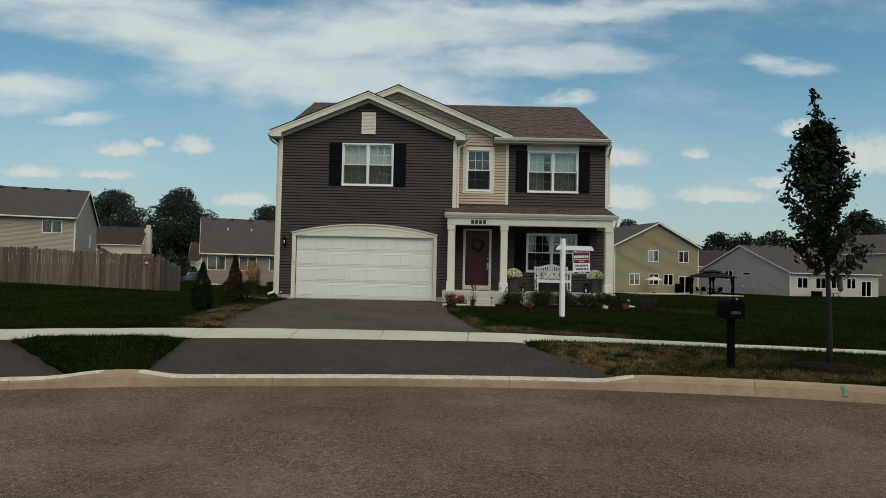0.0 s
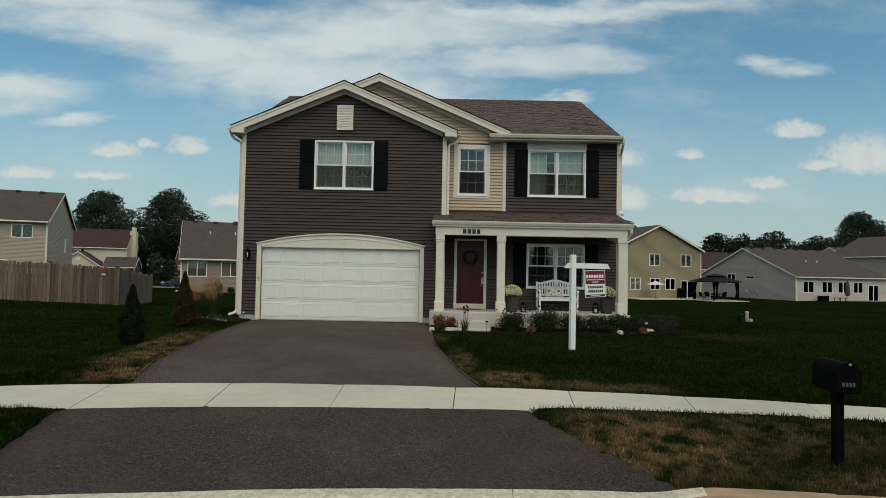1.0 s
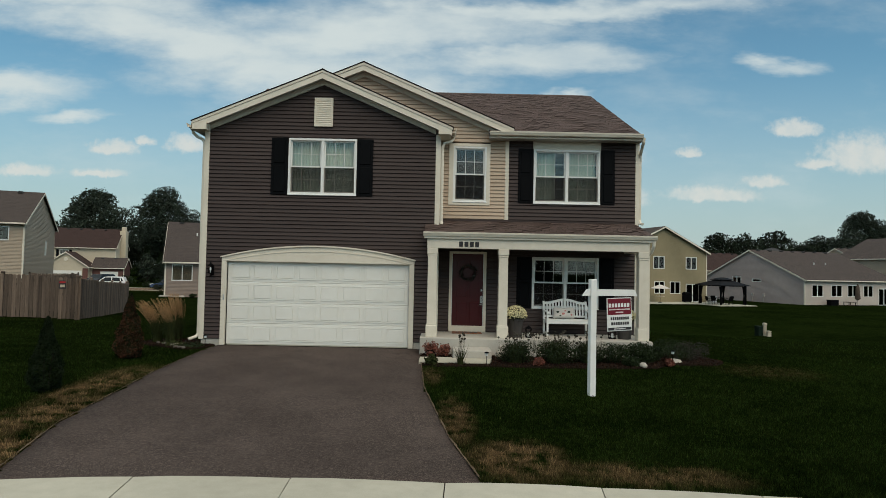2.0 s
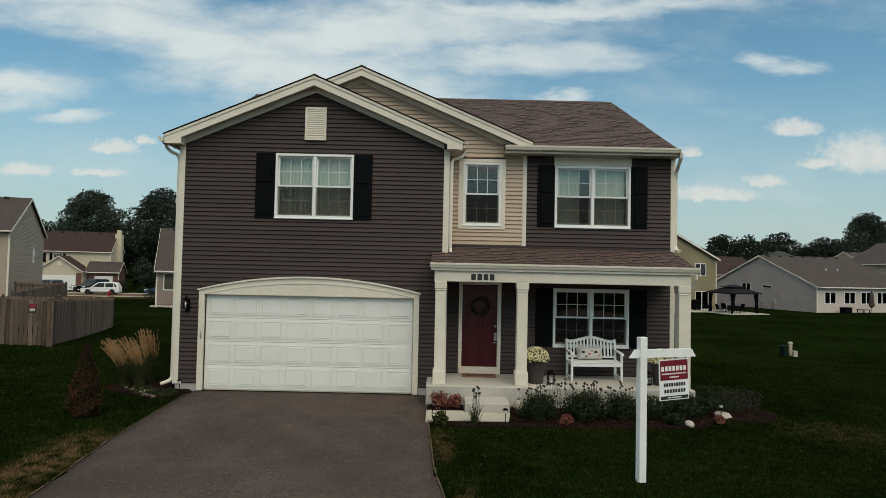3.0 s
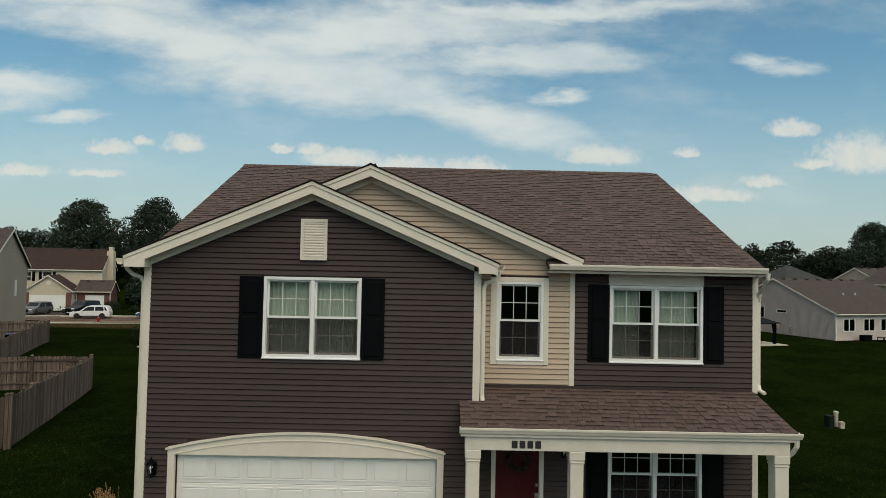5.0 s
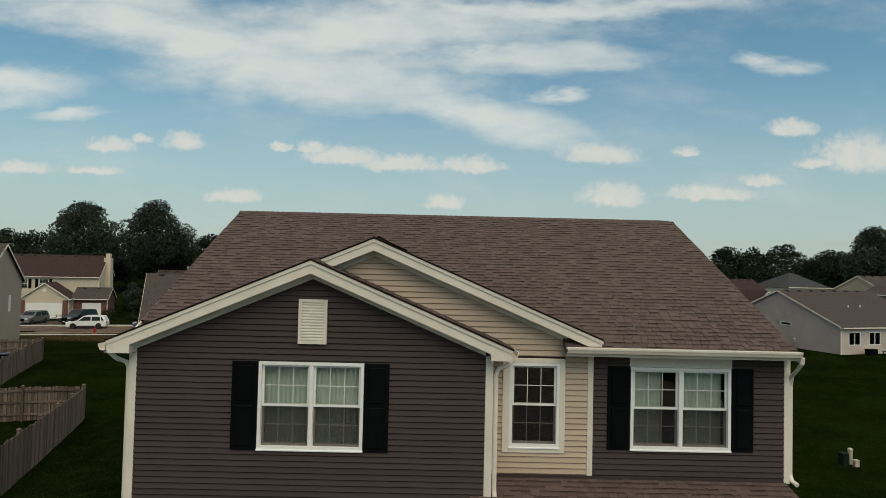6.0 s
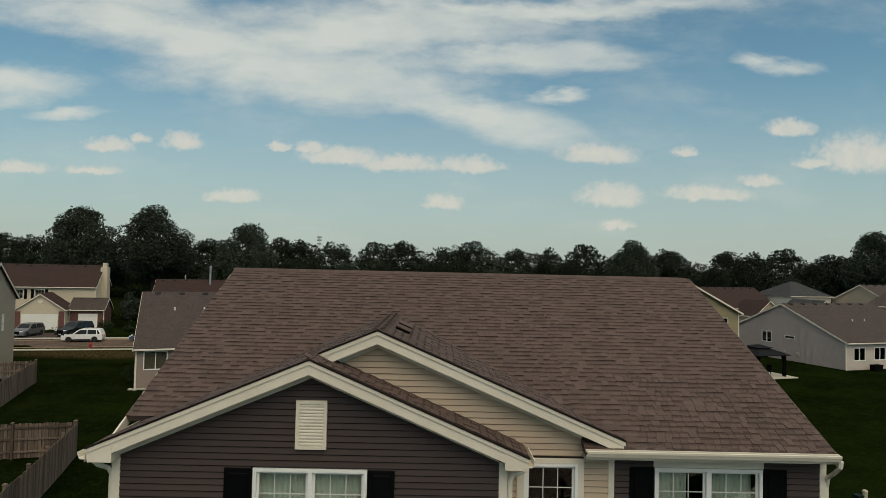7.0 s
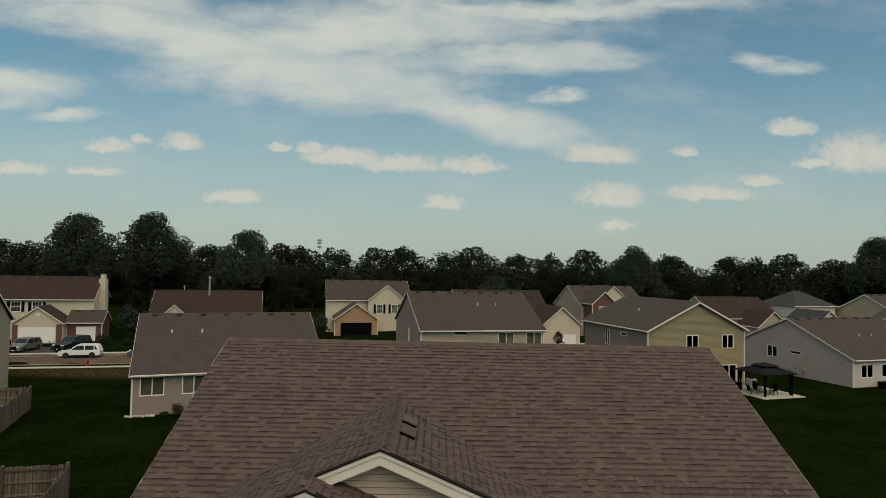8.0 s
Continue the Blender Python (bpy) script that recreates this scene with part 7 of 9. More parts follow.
bed("front_bed", [(4.52, -1.03), (8.6, -1.03), (8.62, -2.0), (8.2, -2.45), (7.2, -2.62), (6.2, -2.68), (5.2, -2.66), (4.55, -2.62), (3.2, -2.75), (2.85, -2.62), (2.83, -2.44), (4.42, -2.40), (4.53, -1.72)], "dark mulch bed along the porch", 0.04)
bed("corner_bed", [(2.80, -1.04), (3.56, -1.04), (3.56, -1.59), (2.80, -1.59)], "small mulch bed between step and driveway", 0.04)
bed("side_bed", [(8.66, -2.0), (9.6, -2.05), (10.1, -1.5), (10.0, -0.6), (9.3, 0.2), (8.75, 0.3), (8.66, -1.0)], "mulch bed at the porch's side", 0.05)
bed("garage_bed", [(-2.64, -0.02), (-2.66, -0.55), (-3.05, -0.95), (-3.5, -0.75), (-4.3, -0.35), (-4.75, 0.1), (-4.5, 0.9), (-3.6, 0.95), (-3.12, 0.5)], "dark mulch bed at the garage corner", 0.05)
st, hd = seed_heads(1, 22, 0.36, 0.45, 0.72)
shrub("green clump of garlic chives gone to seed", 5.02, -2.02, [("leaves", blades(31, 460, 0.44, 0.58, 0.012, "grassleaf", 0.55)), ("foliage", spray(32, 2600, 0.45, 0.56, 0.024, "leaf_dark")), ("stalks", st), ("seed_heads", hd)], group="chive clumps")
st, hd = seed_heads(2, 28, 0.46, 0.5, 0.78)
shrub("wide green clump of garlic chives gone to seed", 5.98, -1.95, [("leaves", blades(33, 600, 0.52, 0.62, 0.012, "grassleaf", 0.55)), ("foliage", spray(34, 3400, 0.56, 0.60, 0.024, "leaf_dark")), ("stalks", st), ("seed_heads", hd)], group="chive clumps")
st, hd = seed_heads(3, 15, 0.36, 0.5, 0.74)
shrub("green clump of garlic chives gone to seed", 6.72, -1.9, [("leaves", blades(35, 420, 0.42, 0.58, 0.012, "grassleaf", 0.55)), ("foliage", spray(36, 2600, 0.42, 0.55, 0.024, "leaf_dark")), ("stalks", st), ("seed_heads", hd)], group="chive clumps")
st, hd = seed_heads(4, 9, 0.25, 0.5, 0.7)
shrub("thin clump of seed stalks by the porch", 5.55, -1.35, [("stalks", st), ("seed_heads", hd)], group="chive clumps")
for k, (x, y, r, h) in enumerate(((7.35, -1.85, 0.36, 0.42), (7.95, -1.75, 0.34, 0.44), (8.35, -1.55, 0.28, 0.36), (9.05, -1.25, 0.44, 0.48), (9.55, -0.95, 0.46, 0.52), (9.2, -0.35, 0.42, 0.5), (7.6, -2.3, 0.2, 0.2))):
    if x > 8.8:
        shrub("sparse twiggy dark plant in the mulch bed", x, y, [("stems", stems(9, h, 0.006)), ("foliage", spray(40 + k, 1300, r, h, 0.020, "leaf_dark" if k % 2 else "seed_dark"))], group="bed shrubs")
        continue
    shrub("low dark green shrub in the mulch bed", x, y, [("stems", stems(4, h, 0.008)), ("foliage", spray(40 + k, 2600, r * 1.1, h * 1.2, 0.024, "leaf_dark"))], group="bed shrubs")
for k, (x, y, r, h) in enumerate(((3.05, -1.32, 0.2, 0.40), (3.36, -1.30, 0.17, 0.34), (5.50, -2.40, 0.13, 0.22), (8.55, -2.15, 0.12, 0.18))):
    shrub("reddish-brown leafy plant in the bed", x, y, [("stems", stems(5, h, 0.006)), ("foliage", spray(50 + k, 520, r, h, 0.036, "red_leaf"))], "plant", name="plant", group="red plants")
st, hd = seed_heads(5, 13, 0.12, 0.55, 0.72)
shrub("spiky green iris clump with seed stalks", 3.74, -2.52, [("leaves", blades(37, 70, 0.2, 0.46, 0.017, "grassleaf", 0.5)), ("stalks", st), ("seed_heads", hd)], "plant", name="plant")
shrub("yellow-green leafy plant at the driveway's corner", 3.08, -2.56, [("stems", stems(4, 0.25, 0.005)), ("foliage", spray(58, 260, 0.16, 0.26, 0.04, "grassleaf"))], "plant", name="plant")
shrub("trailing green weeds by the garage corner", -3.05, -0.55, [("stems", stems(4, 0.12, 0.004)), ("foliage", spray(59, 420, 0.30, 0.16, 0.026, "leaf_dark"))], "plant", name="plant")
shrub("low green weeds along the garage bed", -3.55, -0.45, [("stems", stems(4, 0.12, 0.004)), ("foliage", spray(60, 420, 0.32, 0.20, 0.026, "grassleaf"))], "plant", name="plant")


def wheel_ornament():
    t = thing("garden_ornament", "small black wire wheel ornament at the path", "ornament", pose(3.05, -2.46, land(3.05, -2.46) + 0.03))
    for x in (-0.09, 0.1):
        rim = [(x, 0.13 * math.cos(a), 0.17 + 0.13 * math.sin(a)) for a in [2 * math.pi * k / 18 for k in range(19)]]
        w = part("wheel", Geo().tube([(p[1], p[0] * 0.3, p[2]) for p in rim], 0.008, 6), M["metal_black"], t)
        for k in range(4):
            a = math.pi * k / 4
            part("spoke", Geo().tube([(-0.13 * math.cos(a), x * 0.3, 0.17 - 0.13 * math.sin(a)), (0.13 * math.cos(a), x * 0.3, 0.17 + 0.13 * math.sin(a))], 0.004, 4), M["metal_black"], w)
    part("axle", Geo().tube([(0, -0.06, 0.17), (0, 0.06, 0.17)], 0.008, 6), M["metal_black"], t)


def solar_light(x, y, group="path lights"):
    t = thing("path_light", "small black solar path light on a spike", "lamp", pose(x, y, land(x, y) + 0.04), group)
    part("spike", Geo().tube([(0, 0, -0.1), (0, 0, 0.2)], 0.008, 6), M["metal_black"], t)
    part("lens", Geo().lathe([(0.03, 0.2), (0.04, 0.26)], 0, 0, 10), M["lamp_glass"], t)
    part("cap", Geo().lathe([(0.055, 0.26), (0.05, 0.275), (0.02, 0.29)], 0, 0, 10), M["metal_black"], t)


def statuette():
    g = Geo()
    for p, c in (([(0.07, 0), (0.09, 0.05), (0.08, 0.13), (0.05, 0.19), (0.03, 0.21)], (0, 0)), ([(0.01, 0.2), (0.045, 0.225), (0.05, 0.26), (0.03, 0.30), (0.005, 0.31)], (0.01, -0.01)), ([(0.03, 0.02), (0.05, 0.06), (0.04, 0.12), (0.01, 0.15)], (0.10, 0.0))):
        g.lathe(p, *c, 12)
    ob = part("garden_statuette", g, M["stone"], None, smooth=True, at=pose(4.72, -1.28, land(4.72, -1.28) + 0.04))
    tagged(ob, "small pale weathered garden statuette on the mulch", "statuette")


def rock(x, y, sx, sy, sz, label, mat="stone", seed=1, cat="stone"):
    me = bpy.data.meshes.new("rock")
    bm = bmesh.new()
    bmesh.ops.create_icosphere(bm, subdivisions=2, radius=1)
    for v in bm.verts:
        v.co *= 1 + 0.22 * noise.noise(v.co * 1.6 + Vector((seed * 3.1, 0, 0)))
        v.co.x *= sx
        v.co.y *= sy
        v.co.z = max(v.co.z, -0.5) * sz
    bm.to_mesh(me)
    bm.free()
    me.materials.append(M[mat])
    tagged(part("rock", me, None, at=pose(x, y, land(x, y) + sz * 0.35 + 0.03, 0, 0, seed * 40)), label, cat)


wheel_ornament()
solar_light(4.32, -2.50)
solar_light(8.78, -1.72)
solar_light(-2.82, -0.30)
statuette()
rock(8.90, -1.55, 0.36, 0.16, 0.05, "flat pale stone slab in the mulch", seed=2)
rock(7.85, -2.42, 0.10, 0.08, 0.08, "small white rock at the bed's edge", seed=3)
for k in range(9):
    rock(-3.15 - 0.12 * k + 0.05 * math.sin(k * 3), -0.88 + 0.11 * k + 0.04 * math.cos(k * 5), 0.06 + 0.02 * math.sin(k), 0.05, 0.04, "small grey edging stone by the garage bed", "stone_dark", 4 + k)
rock(-3.55, -0.32, 0.20, 0.09, 0.04, "flat grey splash stone under the downspout", seed=15)

# ---- on the porch ----
PZ = 0.41


def planter(x, y, s=1.0):
    t = thing("flower_pot", "dark tapered planter filled with cream chrysanthemums", "flower pot", pose(x, y, PZ, 0, 0, 30 * s), "porch planters")
    part("pot", Geo().lathe([(0.155, 0.0), (0.165, 0.02), (0.20, 0.42), (0.215, 0.43), (0.215, 0.47), (0.195, 0.47), (0.18, 0.42)], 0, 0, 22), M["pot"], t, smooth=False)
    rng = np.random.default_rng(int(70 + 10 * s))
    n = 1100
    d = rng.normal(size=(n, 3))
    d[:, 2] = np.abs(d[:, 2]) - 0.25
    d /= np.linalg.norm(d, axis=1)[:, None]
    C = d * np.array((0.29, 0.29, 0.24)) * rng.uniform(0.93, 1.04, n)[:, None] + np.array((0, 0, 0.56))
    keep = (rng.uniform(0, 1, n) < 0.90) & (C[:, 2] > 0.49)
    V, F = leaf_quads(C[keep], 0.024, rng, d[keep] * 1.6)
    b = part("blooms", np_mesh("blooms", V, F, M["mum"]), None, t, "dense dome of cream blooms")
    b["kind"] = "stuff"
    C2 = d[:700] * np.array((0.275, 0.275, 0.22)) * rng.uniform(0.6, 1.0, 700)[:, None] + np.array((0, 0, 0.53))
    V, F = leaf_quads(C2, 0.03, rng, d[:700])
    b = part("foliage", np_mesh("foliage", V, F, M["leaf_dark"]), None, t)
    b["kind"] = "stuff"


planter(5.20, -0.50, 1.0)
planter(8.02, -0.42, 1.1)


def lantern(x, y, s):
    t = thing("lantern", "small black candle lantern beside the planter", "lantern", pose(x, y, PZ) @ Matrix.Diagonal((s, s, s, 1)), "porch lanterns")
    part("base", Geo().box(-0.075, 0.075, -0.075, 0.075, 0, 0.03, 0.006), M["metal_black"], t)
    for a in (-0.065, 0.065):
        for b in (-0.065, 0.065):
            part("bar", Geo().box(a - 0.007, a + 0.007, b - 0.007, b + 0.007, 0.03, 0.23), M["metal_black"], t)
    for z in (0.09, 0.16):
        part("hoop", wall_grid(-0.072, 0.072, -0.072, 0.072, [(-0.06, 0.06, -0.06, 0.06)], z, z + 0.008), M["metal_black"], t, at=pose(0, 0, 0)).matrix_basis = Matrix(((1, 0, 0, 0), (0, 0, 1, 0), (0, 1, 0, 0), (0, 0, 0, 1)))
    part("roof", Geo().add([(-0.085, -0.085, 0.23), (0.085, -0.085, 0.23), (0.085, 0.085, 0.23), (-0.085, 0.085, 0.23), (0, 0, 0.31)], [(0, 1, 4), (1, 2, 4), (2, 3, 4), (3, 0, 4), (3, 2, 1, 0)]), M["metal_black"], t)
    part("candle", Geo().lathe([(0.03, 0.03), (0.03, 0.12), (0.004, 0.125)], 0, 0, 10), M["white"], t)


lantern(5.53, -0.55, 1.0)
lantern(7.70, -0.45, 1.1)


def bench():
    t = thing("bench", "white slatted garden bench with a curved back", "bench", pose(6.65, 0.10, PZ, 0, 0, 2))
    W = 0.60
    for x in (-W, W - 0.05):
        part("back_leg", Geo().prism([(0.20, 0), (0.25, 0), (0.27, 0.42), (0.34, 0.90), (0.30, 0.90), (0.22, 0.43)], x, x + 0.05, "x"), M["white"], t)
        part("front_leg", Geo().box(x, x + 0.05, -0.25, -0.20, 0, 0.62, 0.006), M["white"], t)
        part("arm_rest", Geo().prism([(-0.30, 0.60), (-0.28, 0.635), (-0.10, 0.655), (0.30, 0.67), (0.30, 0.64), (-0.10, 0.625)], x - 0.008, x + 0.058, "x"), M["white"], t)
        part("side_rail", Geo().box(x + 0.01, x + 0.04, -0.2, 0.2, 0.06, 0.10, 0.004), M["white"], t)
        part("side_rail", Geo().box(x + 0.01, x + 0.04, -0.2, 0.21, 0.34, 0.40, 0.004), M["white"], t)
    part("seat_rail", Geo().box(-W + 0.05, W - 0.05, -0.25, -0.215, 0.33, 0.41, 0.005), M["white"], t)
    for k in range(6):
        y = -0.26 + k * 0.083
        part("seat_slat", Geo().box(-W - 0.0, W, y, y + 0.068, 0.41, 0.432, 0.005) if 0 < k else Geo().box(-W + 0.051, W - 0.051, y, y + 0.068, 0.41, 0.432, 0.005), M["white"], t)
    top, low = [], []
    for k in range(25):
        x = -W + 0.02 + (2 * W - 0.04) * k / 24
        u = abs(x) / W
        z = 0.83 + 0.095 * (0.5 + 0.5 * math.cos(math.pi * min(1, u / 0.85)))
        top.append((x, z + 0.05))
        low.append((x, z - 0.015))
    part("top_rail", Geo().prism([*top, *low[::-1]], 0.285, 0.325), M["white"], t, "curved top rail")
    part("back_rail", Geo().box(-W + 0.05, W - 0.05, 0.23, 0.265, 0.47, 0.52, 0.005), M["white"], t)
    for k in range(13):
        x = -W + 0.115 + k * (2 * W - 0.23) / 12
        u = abs(x) / W
        z = 0.82 + 0.095 * (0.5 + 0.5 * math.cos(math.pi * min(1, u / 0.85)))
        part("back_slat", Geo().prism([(0.235, 0.51), (0.255, 0.51), (0.312, z), (0.292, z)], x - 0.02, x + 0.02, "x"), M["white"], t)
    # cushion on the seat
    me = bpy.data.meshes.new("cushion")
    bm = bmesh.new()
    bmesh.ops.create_grid(bm, x_segments=16, y_segments=10, size=1)
    ret = bmesh.ops.extrude_face_region(bm, geom=bm.faces[:])
    up = {v for v in ret["geom"] if isinstance(v, bmesh.types.BMVert)}
    for v in bm.verts:
        u, w = v.co.x, v.co.y
        bulge = 0.075 * (max(0, (1 - u ** 4) * (1 - w ** 4))) ** 0.5 + 0.006
        pinch = 1 - 0.06 * (1 - abs(u)) * abs(w) - 0.06 * (1 - abs(w)) * abs(u)
        v.co = Vector((u * 0.29 * pinch, (bulge if v in up else -bulge), w * 0.145 * pinch))
    bmesh.ops.recalc_face_normals(bm, faces=bm.faces)
    bm.to_mesh(me)
    bm.free()
    me.materials.append(M["fabric"])
    me.shade_smooth()
    c = thing("cushion", "pale oblong cushion printed with pink birds on the bench", "cushion", pose(6.58, 0.245, PZ + 0.585, -10, 0, 2))
    part("cover", me, None, c)
    for k, (x, z, r) in enumerate(((-0.17, 0.02, 0.035), (-0.03, -0.02, 0.04), (0.12, 0.03, 0.038), (0.03, 0.06, 0.028), (-0.10, -0.07, 0.026), (0.20, -0.05, 0.026))):
        part("print", Geo().prism([(x + r * math.cos(a) * (1 + 0.4 * math.sin(3 * a + k)), z + r * math.sin(a) * (1 + 0.3 * math.cos(2 * a))) for a in [2 * math.pi * q / 12 for q in range(12)]], -0.083, -0.060), M["pink"] if k % 2 else M["leaf_silver"], c)


bench()
ob = thing("door_mat", "rust-coloured coir doormat before the door", "doormat", pose(3.98, 0.27, PZ))
part("mat", Geo().box(-0.40, 0.40, -0.22, 0.22, 0.0, 0.018, 0.006), M["rust_mat"], ob)
for k in range(5):
    part("print", Geo().box(-0.3 + k * 0.125, -0.21 + k * 0.125, -0.1, 0.1, 0.018, 0.021), M["pot"], ob, "darker printed bar")


def wreath():
    t = thing("wreath", "dark twig wreath with tiny pale berries on the door", "wreath", pose(4.0, WY + 0.02, 2.03))
    rng = np.random.default_rng(6)
    n = 700
    a = rng.uniform(0, 2 * math.pi, n)
    r = 0.195 + rng.normal(0, 0.03, n)
    C = np.stack([r * np.cos(a), -0.03 + rng.normal(0, 0.015, n), r * np.sin(a)], 1)
    V, F = leaf_quads(C, 0.022, rng)
    part("twigs", np_mesh("twigs", V, F, M["seed_dark"]), None, t)["kind"] = "stuff"
    a = rng.uniform(0, 2 * math.pi, 60)
    r = 0.195 + rng.normal(0, 0.035, 60)
    C = np.stack([r * np.cos(a), np.full(60, -0.055), r * np.sin(a)], 1)
    V, F = leaf_quads(C, 0.010, rng)
    part("berries", np_mesh("berries", V, F, M["stone"]), None, t)["kind"] = "stuff"
    part("hoop", Geo().tube([(0.195 * math.cos(q), -0.02, 0.195 * math.sin(q)) for q in [2 * math.pi * k / 20 for k in range(21)]], 0.012, 6), M["bark"], t)


wreath()

# ---- fences ----
PICK = []


def picket_mesh(k, h=1.62):
    g = Geo()
    w = 0.063
    g.prism([(-w, 0), (w, 0), (w, h - 0.03), (w - 0.03, h), (-w + 0.03, h), (-w, h - 0.03)], -0.009, 0.009)
    return g.mesh("picket", M["fence"])


PICK = [picket_mesh(0, 1.62), picket_mesh(1, 1.60), picket_mesh(2, 1.64)]


def fence_run(fence, p, q, inner, seed, pieces=True):
    """Boards on rails and posts from p to q; inner: side (+1 left of the way, -1 right) that shows the rails."""
    rng = random.Random(seed)
    p, q = Vector((*p, 0)), Vector((*q, 0))
    d = q - p
    L = d.length
    d.normalize()
    nrm = Vector((-d.y, d.x, 0))
    rz = math.degrees(math.atan2(d.y, d.x))
    n = int(L / 0.140)
    for i in range(n):
        c = p + d * ((i + 0.5) * L / n)
        part("picket", rng.choice(PICK), None, fence, at=pose(c.x, c.y, land(c.x, c.y) + 0.03 + rng.uniform(-0.012, 0.012), rng.uniform(-0.5, 0.5), rng.uniform(-0.5, 0.5), rz + rng.uniform(-2, 2)))
    m = max(1, round(L / 2.44))
    for i in range(m + 1):
        c = p + d * (L * i / m) + nrm * inner * 0.075
        z = land(c.x, c.y)
        part("post", Geo().box(-0.05, 0.05, -0.05, 0.05, -0.3, 1.70, 0.004), M["fence"], fence, at=pose(c.x, c.y, z, 0, 0, rz))
        part("post_cap", Geo().add([(-0.07, -0.07, 1.70), (0.07, -0.07, 1.70), (0.07, 0.07, 1.70), (-0.07, 0.07, 1.70), (-0.07, -0.07, 1.725), (0.07, -0.07, 1.725), (0.07, 0.07, 1.725), (-0.07, 0.07, 1.725), (0, 0, 1.77)],
                                   [(3, 2, 1, 0), (0, 1, 5, 4), (1, 2, 6, 5), (2, 3, 7, 6), (3, 0, 4, 7), (4, 5, 8), (5, 6, 8), (6, 7, 8), (7, 4, 8)]), M["fence"], fence, at=pose(c.x, c.y, z, 0, 0, rz))
        if i < m:
            e = p + d * (L * (i + 1) / m) + nrm * inner * 0.075
            for h in (0.30, 0.88, 1.42):
                a, b = c + d * 0.055 - nrm * inner * 0.036, e - d * 0.055 - nrm * inner * 0.036
                za, zb = land(c.x, c.y) + h, land(e.x, e.y) + h
                w = nrm * 0.02
                vs = [(*(a - w).xy, za), (*(a + w).xy, za), (*(a + w).xy, za + 0.088), (*(a - w).xy, za + 0.088), (*(b - w).xy, zb), (*(b + w).xy, zb), (*(b + w).xy, zb + 0.088), (*(b - w).xy, zb + 0.088)]
                part("rail", Geo().add(vs, [(3, 2, 1, 0), (4, 5, 6, 7), (0, 1, 5, 4), (1, 2, 6, 5), (2, 3, 7, 6), (3, 0, 4, 7)]), M["fence"], fence)


FC, FE, FF = (-11.0, 7.9), (-15.3, 20.1), (-28.0, 36.5)
A = (-0.95, -0.31)
f1 = thing("fence", "weathered grey-brown cedar board fence round a yard", "fence")
fence_run(f1, FC, (FC[0] + 13 * A[0], FC[1] + 13 * A[1]), -1, 1)
f1b = thing("fence", "weathered cedar board fence along the lawn", "fence")
fence_run(f1b, FE, FC, -1, 2)
f1c = thing("fence", "weathered cedar board fence at the back of a yard", "fence")
fence_run(f1c, (FE[0] - 0.1 + 13 * A[0], FE[1] + 13 * A[1]), (FE[0] - 0.1, FE[1]), -1, 3)
f2 = thing("fence", "weathered cedar board fence of the further yard", "fence")
fence_run(f2, FF, (-23.4, 23.6), -1, 4)
f2b = thing("fence", "weathered cedar board fence behind the further yard", "fence")
fence_run(f2b, (FF[0] + 3.6 * A[0] - 0.1, FF[1] + 3.6 * A[1]), (FF[0] - 0.1, FF[1]), -1, 5)
ob = thing("warning_sign", "small dark sign screwed to the fence", "sign", pose(-11.35, 7.40, land(-11.35, 7.4) + 1.36, 0, 0, 21.4))
part("plate", Geo().box(-0.12, 0.12, -0.035, -0.02, -0.16, 0.16, 0.004), M["ink"], ob)
part("stripe", Geo().box(-0.10, 0.10, -0.038, -0.035, 0.06, 0.13), M["hydrant"], ob)
part("patch", Geo().box(-0.08, 0.08, -0.038, -0.035, -0.10, 0.0), M["tan_plastic"], ob)


def utility_boxes():
    z = land(20.6, 16.4)
    t = thing("utility_box", "dark green utility box on the lawn", "utility box", pose(20.35, 16.5, z, 0, 0, 15))
    part("body", Geo().box(-0.15, 0.15, -0.15, 0.15, -0.1, 0.48, 0.015), M["green_box"], t)
    part("lid", Geo().box(-0.165, 0.165, -0.165, 0.165, 0.48, 0.54, 0.02), M["green_box"], t)
    t = thing("utility_pedestal", "tall tan plastic cable pedestal on the lawn", "utility box", pose(20.72, 16.6, z, 0, 0, 10))
    part("body", Geo().lathe([(0.09, -0.1), (0.09, 0.62), (0.085, 0.65)], 0, 0, 8), M["tan_plastic"], t)
    part("cap", Geo().lathe([(0.11, 0.60), (0.11, 0.68), (0.08, 0.71)], 0, 0, 8), M["tan_plastic"], t)
    t = thing("utility_pedestal", "low tan plastic cable pedestal on the lawn", "utility box", pose(20.75, 16.25, z))
    part("body", Geo().box(-0.10, 0.10, -0.09, 0.09, -0.1, 0.26, 0.02), M["tan_plastic"], t)
    part("cap", Geo().prism([(-0.11, 0.26), (0.11, 0.26), (0.09, 0.31), (-0.09, 0.31)], -0.10, 0.10), M["tan_plastic"], t)


utility_boxes()

# ---- far street and what stands on it ----
SA = 16.5
SO = Vector((-37.0, 58.0, 0))
SU, SN = Vector((math.cos(radians(SA)), math.sin(radians(SA)), 0)), Vector((-math.sin(radians(SA)), math.cos(radians(SA)), 0))


def street_point(a, b):
    p = SO + SU * a + SN * b
    return p.x, p.y


